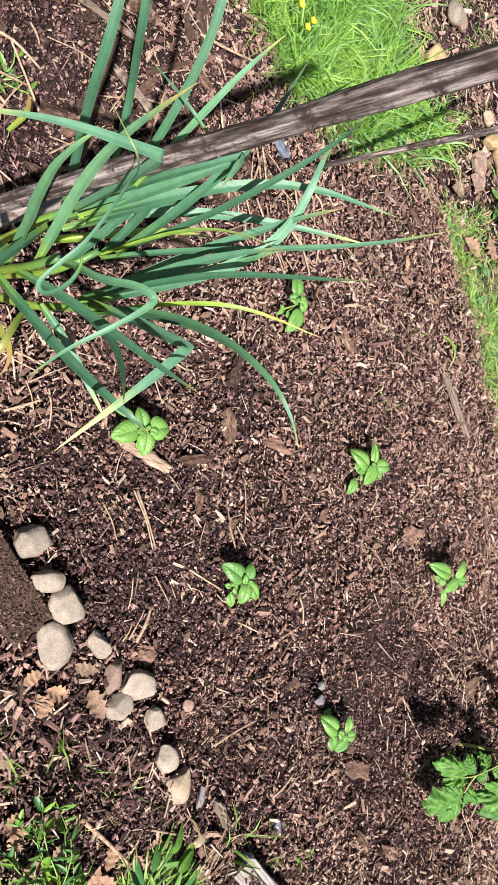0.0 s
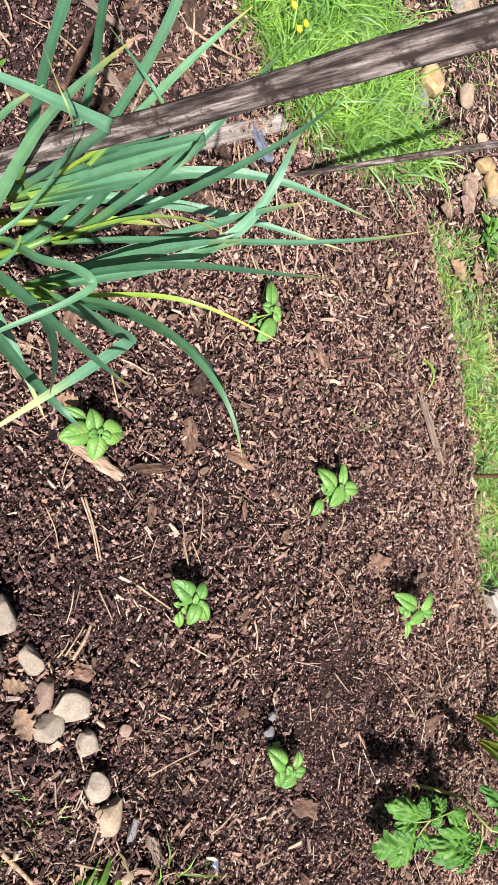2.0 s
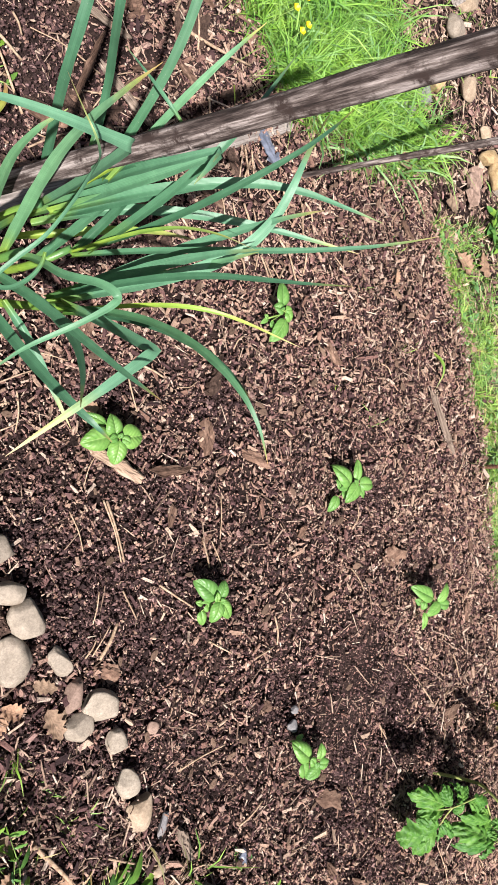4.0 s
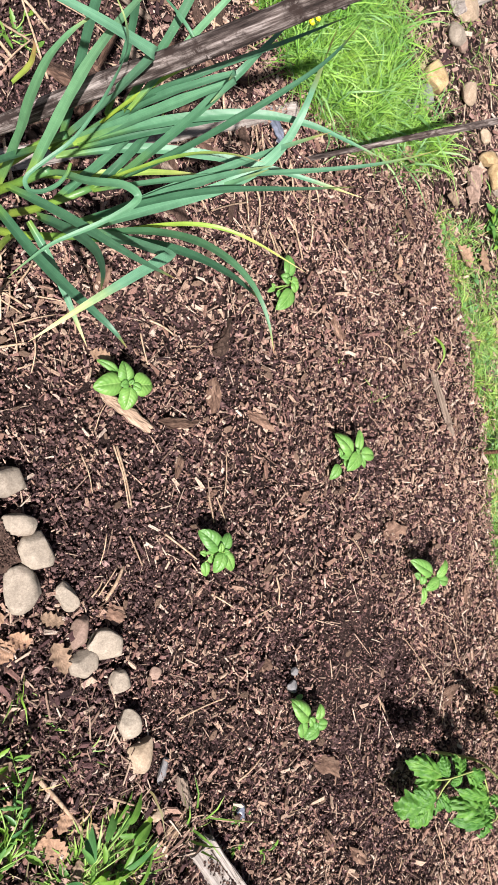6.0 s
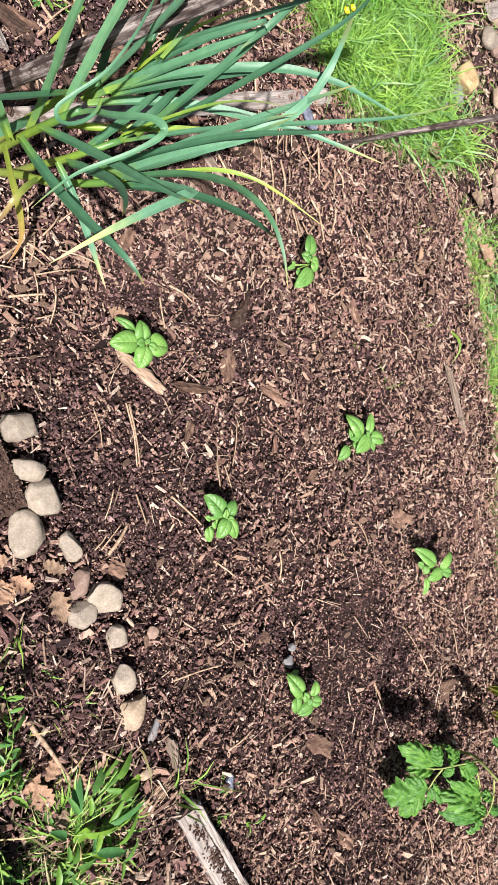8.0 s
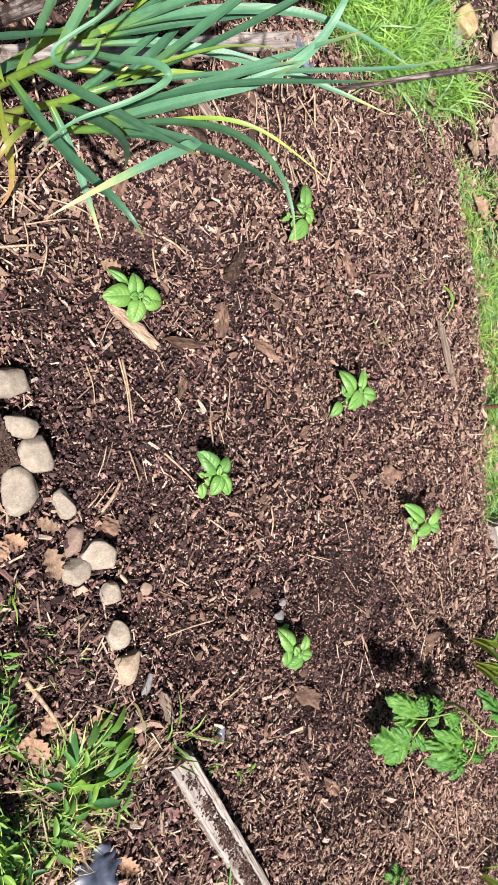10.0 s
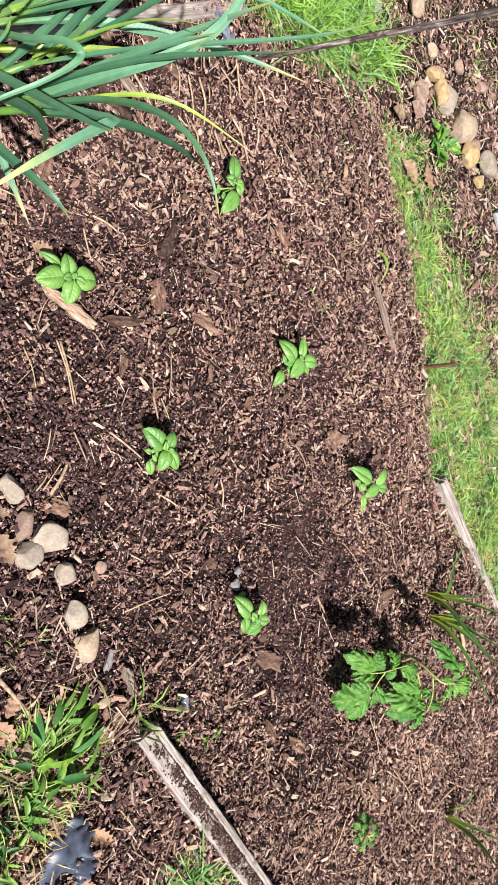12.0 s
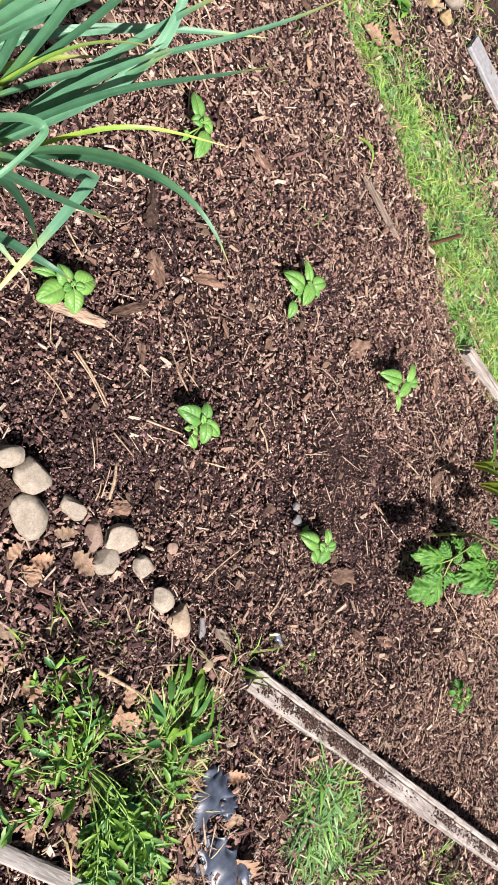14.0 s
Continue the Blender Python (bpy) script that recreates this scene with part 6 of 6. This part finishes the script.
def broad_weed(x, y, tips, label, width, seed):
    """A clump of stalks from one root, each with flat lance-shaped leaves."""
    z = gz(x, y)
    r = random.Random(seed)
    thing = empty("weed", x, y, z, label, "weed", "weeds beside the bed")
    for k, (tx, ty) in enumerate(tips):
        dx, dy = tx - x, ty - y
        h = r.uniform(.02, .05)
        reach = math.hypot(dx, dy)
        length = min(reach * .75, r.uniform(.04, .07))
        f = 1 - length / max(reach, .01)
        end = (dx * f, dy * f, h)
        tube("stalk", [(r.uniform(-.01, .01), r.uniform(-.01, .01), 0), (dx * f * .5, dy * f * .5, h * .8), end], .0013, .001, GREEN_STEM, thing, 5, 6)
        az = math.degrees(math.atan2(dy, dx))
        put_leaf("leaf", thing, end, az + r.uniform(-45, 45), r.uniform(-5, 35), leaf_sheet(length, width * r.uniform(.8, 1.4), r.uniform(.3, .8), .18, 0, 12, 7, seed * 40 + k), WEED, r.uniform(-35, 35))
        if r.random() < .6:
            put_leaf("leaf", thing, end, az + r.choice((-1, 1)) * r.uniform(40, 80), r.uniform(0, 30), leaf_sheet(length * .7, width * .8, .3, .18, 0, 10, 7, seed * 40 + 20 + k), WEED, r.uniform(-25, 25))


rw = random.Random(17)
sprawling_weed(-.449, -.419, [(-.519, -.266), (-.465, -.21), (-.431, -.222), (-.417, -.313), (-.495, -.225), (-.465, -.256), (-.424, -.265), (-.546, -.277), (-.406, -.356), (-.49, -.30)],
               "sprawling small-leaved green weed with lime tips", .027, 53, .3, .05, .0145)
sprawling_weed(-.455, -.425, [(-.565, -.32), (-.565, -.363), (-.616, -.389), (-.521, -.335), (-.515, -.391), (-.54, -.30), (-.58, -.40)],
               "sprawling small-leaved weed reaching over bare soil", .028, 54, .4, .05, .0150)
fan = [(-.455 + q * math.cos(a), -.405 + q * math.sin(a)) for q, a in ((rw.uniform(.12, .31), math.radians(rw.uniform(-124, -77))) for _ in range(44))]
sprawling_weed(-.452, -.41, fan[:22], "dense feathery green weed with long parallel stems", .024, 56, .35, .06, .0085)
sprawling_weed(-.445, -.42, fan[22:], "dense feathery green weed with long parallel stems", .024, 57, .4, .05, .0085)
sprawling_weed(-.40, -.46, [(-.38, -.57), (-.39, -.53), (-.37, -.60), (-.42, -.56)], "small feathery weed with drooping stems", .026, 58, .3, .045)


def spray(cx, cy, rx, ry, count):
    return [(cx + rx * rw.uniform(-1, 1), cy + ry * rw.uniform(-1, 1)) for _ in range(count)]


broad_weed(-.31, -.46, [(-.216, -.333), (-.261, -.374), (-.16, -.383), (-.24, -.345), (-.37, -.40)] + spray(-.25, -.40, .10, .06, 9), "broad-bladed green weed at the path's edge", .0135, 51)
broad_weed(-.31, -.50, [(-.172, -.517), (-.21, -.49)] + spray(-.26, -.48, .11, .06, 13), "lime-green broad-bladed weed with pale stems", .0125, 52)
broad_weed(-.335, -.53, [(-.354, -.586), (-.302, -.602)] + spray(-.32, -.53, .08, .07, 9), "low green weed with narrow blades", .0095, 55)
patch(-.28, -.47, .10, .09, 420, .045, 336, "yellow-green grass among the broad-leaved weeds", GRASS_COOL, .06, 1.0)
patch(-.32, -.55, .07, .07, 220, .045, 337, "yellow-green grass among the weeds", DRY_GRASS, .04, 1.0)
for k, (x, y) in enumerate(((-.31, -.51), (-.28, -.46), (-.34, -.57), (-.25, -.44))):
    tuft(x, y, 110, .05, .03, 360 + k, "fine yellow-green grass at the weeds' foot", GRASS_COOL if k % 2 else DRY_GRASS, .9, .035)
weed(1.045, .905, 64, .038, .019, 60, "dark green leafy weed by the stones", .04, 0, 35, 8)
patch(.79, .845, .10, .085, 420, .05, 338, "sparse green grass on the path's litter", GRASS_COOL, .05, 1.0)
patch(.985, .88, .07, .05, 160, .06, 339, "green grass beside the leafy weed", GRASS_COOL, .05, .9)
patch(.86, .985, .07, .03, 90, .06, 340, "withered grass between the tuft and the stones", DRY_GRASS, .03, 1.0)
weed(.03, -.437, 8, .016, .010, 61, "tiny pale green weed seedling", .012, 0, 20, 3)
weed(.02, -.50, 6, .014, .008, 62, "tiny pale green weed seedling", .01, 0, 20, 3)
weed(-.395, .975, 22, .03, .010, 63, "small grey-green ferny weed in the mulch", .045, .3, 25, 6)
weed(.10, -.53, 8, .016, .010, 64, "tiny green weed seedling beside the board", .015, 0, 20, 3)
under(blade("leaf", [(.705, .555, .01), (.712, .53, .03), (.708, .50, .035), (.69, .46, .02)], .0075, LEEK_LIME, None, .3, 0, .6), empty("withered_shoot", .705, .51, 0, "single curled green blade lying on the mulch", "shoot"))
under(blade("leaf", [(-.400, .875, .0), (-.395, .88, .06), (-.405, .885, .10), (-.415, .89, .115)], .011, LEEK_DEAD, None, .3, 0, .6), empty("leek_shoot", -.40, .875, 0, "withered yellow-orange leek shoot standing in the mulch", "leek"))


def buttercup(x, y, h, seed):
    r = random.Random(seed)
    z = gz(x, y)
    thing = empty("buttercup", x, y, z, "yellow buttercup flower in the grass", "flower", "buttercups in the grass")
    top = (r.uniform(-.008, .008), r.uniform(-.008, .008), h)
    tube("stalk", [(0, 0, 0), (top[0] * .4, top[1] * .4, h * .6), top], .0011, .0008, GREEN_STEM, thing, 5, 6)
    for k in range(5):
        put_leaf("petal", thing, top, 72 * k + r.uniform(-8, 8), 28, leaf_sheet(.011, .0105, -.2, .2, 0, 8, 5, seed + k), PETAL)


for k, (x, y) in enumerate(((.256, 1.284), (.274, 1.268), (.208, 1.219), (.281, 1.214), (.248, 1.183))):
    buttercup(x, y, .098 + .006 * (k % 3), 400 + k)


# ---- straws, twigs and bark pieces ----
def straw(x0, y0, x1, y1, r=0.0018, label="pale dry straw lying on the mulch", bend=0.06, seed=0, category="straw", name="straw", material=None):
    rr = random.Random(seed * 7 + int(x0 * 1000))
    length = math.hypot(x1 - x0, y1 - y0)
    nx, ny = -(y1 - y0), x1 - x0
    b = rr.uniform(-bend, bend)
    mx, my = (x0 + x1) / 2 + nx * b, (y0 + y1) / 2 + ny * b
    pts = [(x, y, gz(x, y) + 0.0215 + lift) for x, y, lift in ((x0, y0, 0), (mx, my, 0.004), (x1, y1, 0.001))]
    ob = tube(name, pts, r * 1.1, r * 0.8, material or STRAW, None, 6, 9, 0.06, seed)
    return tagged(ob, label, category, "straws on the mulch")


STRAWS_NEAR = ((-.288, .249, -.269, .18), (-.229, .263, -.194, .152), (-.223, .262, -.188, .153), (-.24, .109, -.255, .056), (-.192, .103, -.163, .047), (-.117, .102, -.045, .05),
               (-.259, .003, -.221, .049), (-.272, .003, -.25, .031), (-.015, .172, -.002, .118), (.008, .167, .033, .112), (-.099, -.235, .007, -.216), (-.253, -.332, -.102, -.396),
               (.549, -.178, .601, -.241), (.601, -.241, .651, -.303), (.464, -.299, .498, -.359), (.633, -.629, .657, -.739), (-.157, .474, -.148, .414), (-.138, .5, -.088, .476),
               (.029, .252, .03, .168), (-.016, -.018, .032, -.049), (.155, 0, .158, -.059))
STRAWS_FAR = ((-.521, 1.065, -.424, .934), (-.506, 1.018, -.445, .931), (-.415, 1.062, -.416, .982), (-.467, .954, -.444, 1.001), (-.406, .914, -.359, .97), (-.341, 1.073, -.327, 1.038),
              (.39, .757, .413, .712), (.104, .831, .121, .745), (-.433, .512, -.383, .487), (-.463, .506, -.408, .515), (.188, .869, .259, .807), (.831, -.775, .851, -.872),
              (.692, -.784, .775, -.847), (.947, -.883, 1.067, -.951), (.887, -.953, .989, -.912), (.498, -.831, .463, -.911), (.497, -.965, .644, -.986), (.889, -1.008, .878, -1.091),
              (.757, -.923, .825, -.995), (.751, -.199, .767, -.26), (-.574, -.483, -.533, -.487), (.709, -.779, .799, -.88), (-.556, -.432, -.617, -.514))
for k, s in enumerate(STRAWS_NEAR + STRAWS_FAR):
    straw(*s, r=0.0012 + 0.0009 * ((k * 7) % 3) / 2, bend=0.035, seed=k)
straw(-.378, -.270, -.284, -.400, .0042, "thick pale tan stalk lying on the soil", .02, 71, "stalk", "dry_stalk")
straw(-.245, -.005, -.207, .050, .0034, "flat tan stalk on the soil by the stones", .03, 72, "stalk", "dry_stalk")
straw(1.03, -.46, 1.062, -.567, .006, "pale stick leaning by the onions", .03, 73, "stick", "dry_stalk")


def bark_piece(x, y, length, width, turn, seed, label="flat piece of brown bark", material=None, thick=0.008, raised=0.016):
    r = np.random.default_rng(seed)
    n, m = 9, 7
    s, u = np.linspace(0, 1, n), np.linspace(-1, 1, m)
    half = (0.86 + 0.14 * np.sin(np.pi * s)) * (1 + r.normal(0, 0.13, n))
    half[0] *= r.uniform(0.55, 0.95)
    half[-1] *= r.uniform(0.55, 0.95)
    slant = r.normal(0, 0.35, 2)[:, None] * width * u[None]
    px = (s[:, None] - 0.5) * length + slant[:1] * (1 - s[:, None]) + slant[1:] * s[:, None] + r.normal(0, 0.035 * length, (1, m))
    py = (u[None] * half[:, None] + r.normal(0, 0.10, (n, 1))) * width / 2
    ridge = r.normal(0, 0.16, (1, m)) + r.normal(0, 0.10, (n, m))
    top = thick * (1 - 0.35 * np.abs(u)[None] ** 3 + ridge)
    ring = np.concatenate([np.stack([px, py, top], -1), np.stack([px, py * 0.9, np.full((n, m), 0.0)], -1)[:, ::-1]], 1)
    ring = np.concatenate([ring[:1] * (1, 0.9, 0.5), ring, ring[-1:] * (1, 0.9, 0.5)])
    ends = [np.repeat(e.mean(0, keepdims=True), 2 * m, 0) for e in (ring[0], ring[-1])]
    ring = np.concatenate([ends[0][None], ring, ends[1][None]])
    ob = grid_mesh("bark_piece", ring, material or BARK, closed=True, smooth=False)
    ob.matrix_world = pose(x, y, gz(x, y) + raised, r.uniform(-6, 6), r.uniform(-6, 6), turn)
    return tagged(ob, label, "bark", "large bark pieces")


bark_piece(-.20, .322, .112, .022, -32, 80, "long split piece of pale wood under a seedling", PALE_LOG, .012)
bark_piece(.718, .377, .158, .013, -63, 81, "grey-brown splinter of wood on the mulch", OLD_BOARD, .012, .024)
bark_piece(-.09, .306, .068, .020, 0, 82, "short brown splinter of wood", None, .01)
bark_piece(.003, .364, .05, .042, 60, 83)
bark_piece(.538, .074, .06, .05, 30, 84)
bark_piece(.108, .32, .06, .024, -20, 85)
bark_piece(.713, -.345, .05, .04, 10, 86)
bark_piece(.285, -.409, .07, .035, -25, 87)
bark_piece(.28, -.564, .05, .018, -60, 88)
bark_piece(.351, -.614, .055, .022, -40, 89)
bark_piece(-.228, -.029, .045, .03, -30, 90)
bark_piece(-.47, .90, .10, .028, -20, 91, "long dark splinter of wood in the mulch", SOILED_WOOD, .012)
bark_piece(-.50, .86, .06, .03, -55, 92, "broken pale splinter of wood", BOARD_WOOD, .012)
bark_piece(-.095, -.362, .058, .018, -72, 93, "knobbly grey-brown piece of wood by the board", OLD_BOARD, .016)
bark_piece(.04, .86, .1, .03, -40, 94)
bark_piece(.938, 1.015, .105, .042, 66, 96, "pinkish-brown slab of bark beside the stones", STONE_PINK, .022)
bark_piece(.627, .846, .05, .012, -50, 97, "rusty orange splinter of bark", BARK, .008)
bark_piece(.02, .47, .055, .03, 75, 95, "dark curled piece of bark", SOILED_WOOD, .014)


def wood_chips(count, seed):
    """The larger loose chips, each a thing of its own; they share a dozen shapes."""
    r = random.Random(seed)
    shapes = []
    for k in range(12):
        q = np.random.default_rng(seed + k)
        n = 7
        a = np.arange(n) * 2 * np.pi / n + q.normal(0, 0.2, n)
        rad = 1 + q.normal(0, 0.16, n)
        rim = np.stack([0.5 * rad * np.cos(a), (0.2 + 0.03 * (k % 4)) * rad * np.sin(a), q.normal(0, 0.012, n)], -1)
        rings = np.stack([rim * (0.1, 0.1, 1) + (0, 0, 0.10), rim * (0.8, 0.8, 1) + (0, 0, 0.09), rim + (0, 0, 0.05), rim * (0.9, 0.9, 1) - (0, 0, 0.03), rim * (0.05, 0.05, 1) - (0, 0, 0.03)])
        proto = grid_mesh("wood_chip", rings, WOOD_CHIP, closed=True, smooth=False)
        shapes.append(proto.data)
        bpy.data.objects.remove(proto)
    made = 0
    while made < count:
        x, y = r.uniform(-.5, 1.1), r.uniform(-1.15, 1.0)
        if not (bed_left(y) + .03 < x < bed_right(y) - .03) or r.random() < 0.6 * float(bareness(np.array([x]), np.array([y]))[0]):
            continue
        ob = new("wood_chip", shapes[made % 12])
        size = r.uniform(.012, .027)
        ob.matrix_world = pose(x, y, gz(x, y) + .0225, r.uniform(-14, 14), r.uniform(-14, 14), r.uniform(0, 360)) @ Matrix.Scale(size, 4)
        tagged(ob, "flat tan chip of wood lying on the mulch", "wood chip", "loose wood chips")
        made += 1


wood_chips(280, 41)
rb = random.Random(5)
for k in range(26):
    x, y = rb.uniform(-.5, .85), rb.uniform(-1.1, 1.1)
    if bed_left(y) + .05 < x < bed_right(y) - .05:
        bark_piece(x, y, rb.uniform(.028, .055), rb.uniform(.012, .024), rb.uniform(0, 180), 500 + k, "flat piece of brown bark on the mulch", None, rb.uniform(.004, .008))


for k in range(75):
    x, y = rb.uniform(-.62, .12), rb.uniform(.72, 1.38)
    if x < bed_right(y) - .08:
        bark_piece(x, y, rb.uniform(.03, .075), rb.uniform(.012, .03), rb.uniform(0, 180), 800 + k, "coarse dark piece of bark behind the leeks", SOILED_WOOD if k % 3 else BARK, rb.uniform(.005, .012))


rs = random.Random(23)
for k in range(34):
    x, y, a, ln = rs.uniform(-.62, .16), rs.uniform(.74, 1.32), rs.uniform(0, 6.28), rs.uniform(.05, .17)
    if x < bed_right(y) - .1:
        straw(x, y, x + ln * math.cos(a), y + ln * math.sin(a), rs.uniform(.0014, .003), "long pale straw lying on the coarse mulch", .08, 900 + k)
for k in range(16):
    x, y = rs.uniform(-.62, .05), rs.uniform(.76, 1.25)
    bark_piece(x, y, rs.uniform(.07, .15), rs.uniform(.008, .02), rs.uniform(0, 180), 950 + k, "long weathered splinter of grey wood", OLD_BOARD if k % 2 else BARK, .01, .018)
for k in range(26):
    x, y, a, ln = rs.uniform(-.05, .30), rs.uniform(.70, .95), rs.uniform(-2.2, -.9), rs.uniform(.03, .10)
    straw(x, y, x + ln * math.cos(a), y + ln * math.sin(a), rs.uniform(.0013, .0026), "pale dry straw on the mulch below the lath", .08, 980 + k)
for k in range(30):
    x, y, a, ln = rs.uniform(-.56, -.36), rs.uniform(.36, .58), rs.uniform(0, 6.28), rs.uniform(.03, .09)
    straw(x, y, x + ln * math.cos(a), y + ln * math.sin(a), rs.uniform(.0011, .0022), "pale dry straw at the foot of the leeks", .04, 1020 + k)
for k in range(40):
    x, y, a, ln = rs.uniform(-.3, .95), rs.uniform(-1.0, .6), rs.uniform(0, 6.28), rs.uniform(.025, .07)
    if bed_left(y) < x < bed_right(y) - .05:
        straw(x, y, x + ln * math.cos(a), y + ln * math.sin(a), rs.uniform(.0009, .0018), "thin pale straw on the mulch", .14, 1060 + k)
for k in range(18):
    d, e, f = rs.uniform(-.022, .022), rs.uniform(-.014, .014), rs.uniform(0, .035)
    straw(-.178 + d * .4 + f, -.438 + d, -.085 + d * .3 - rs.uniform(0, .02), -.402 + d * .5 + e, rs.uniform(.001, .0021), "flattened tan stalk in a bundle by the board's end", .05, 1110 + k, material=None if k % 3 else WOOD_CHIP)


def dry_leaf(x, y, length, width, turn, seed, lobes=0.0):
    sheet = leaf_sheet(length * .85, width * .9, -.1, random.Random(seed).uniform(-.1, .5), 0.28 + lobes * 0.5, 30, 9, seed, 0.04)
    ob = grid_mesh("dry_leaf", sheet, DRYLEAF)
    ob.matrix_world = pose(x, y, gz(x, y) + .024, random.Random(seed).uniform(-10, 10), random.Random(seed + 1).uniform(-10, 10), turn)
    return tagged(ob, "curled brown dry leaf on the ground", "dead leaf", "fallen dry leaves")


LEAVES_LOW = ((-.215, -.84, .11, .075, 20, .35), (-.366, -.595, .09, .06, 100, .2), (-.337, -.413, .06, .045, 30, 0), (-.439, -.326, .06, .05, 70, 0), (-.543, -.398, .08, .05, 10, .2), (-.473, -.327, .05, .04, 140, 0), (.695, 1.03, .085, .055, 100, .1), (.915, .775, .10, .06, 60, .2))
LEAVES_SOIL = ((-.387, -.061, .05, .035, 60, .1), (-.421, -.047, .045, .035, 150, 0), (-.423, -.088, .055, .03, 20, .2), (-.329, -.103, .04, .022, 330, 0), (-.372, -.017, .05, .03, 250, .2),
               (-.432, -.008, .04, .03, 110, 0), (-.485, -.15, .06, .04, 40, .2), (-.50, -.22, .055, .04, 200, .1), (-.46, -.255, .05, .035, 300, .2), (-.52, -.17, .05, .035, 120, 0))
LEAVES_HIGH = ((.981, .769, .08, .06, 10, .2), (.856, .935, .07, .05, 80, 0), (-.345, -.062, .065, .045, 200, .25), (-.49, .68, .07, .06, 50, 0), (.577, .711, .04, .02, 0, 0), (-.22, .42, .05, .035, 80, .3), (.40, 1.07, .06, .04, 40, 0), (-.34, -.718, .09, .07, 80, .4), (.6, .68, .045, .02, 60, 0))
for k, (x, y, a, b, turn, lob) in enumerate(LEAVES_LOW + LEAVES_HIGH + LEAVES_SOIL):
    dry_leaf(x, y, a, b, turn, 600 + k, lob)


for k in range(46):
    x, y = rs.uniform(-.66, -.12), rs.uniform(-.80, -.22)
    if x < bed_left(y) - .03:
        dry_leaf(x, y, rs.uniform(.03, .065), rs.uniform(.02, .042), rs.uniform(0, 360), 640 + k, rs.uniform(0, .3))


# ---- plastic and shards ----
def film_sheet(x, y, length, width, turn, seed):
    r = np.random.default_rng(seed)
    n, m = 30, 22
    s, u = np.meshgrid(np.linspace(-.5, .5, n), np.linspace(-.5, .5, m), indexing="ij")
    edge = 1 + .18 * np.sin(s * 21 + seed)
    px, py = s * length * (1 + .1 * np.sin(u * 17)), u * width * edge
    pz = .004 * np.sin(px * 62 + py * 35 + seed) + .003 * np.sin(py * 88 - px * 30 + seed) + .0012 * np.sin(px * 150 + 1) - .02 * (np.abs(2 * u) ** 4 + np.abs(2 * s) ** 4) * (.35 + .3 * np.sin(s * 23 + u * 19))
    ob = grid_mesh("plastic_film", np.stack([px, py, pz + .004], -1), FILM)
    ob.matrix_world = pose(x, y, gz(x, y) + .027, 0, 0, turn)
    return tagged(ob, "crumpled wet grey-black plastic film on the soil", "plastic film")


film_sheet(-.262, -.625, .135, .070, 30, 1)
film_sheet(-.275, -.757, .150, .080, 111, 2)
film_sheet(-.215, -.66, .05, .04, 20, 3)


def shard(x, y, length, width, turn, seed):
    ob = bark_piece(x, y, length, width, turn, seed, material=SHARD, thick=.006)
    ob.name = "plastic_shard"
    return tagged(ob, "slate-blue glossy shard lying on the mulch", "shard", "blue shards")


shard(.196, .967, .06, .03, -60, 700)
shard(.215, .94, .03, .02, 20, 702)
shard(.035, -.44, .025, .02, 100, 701)
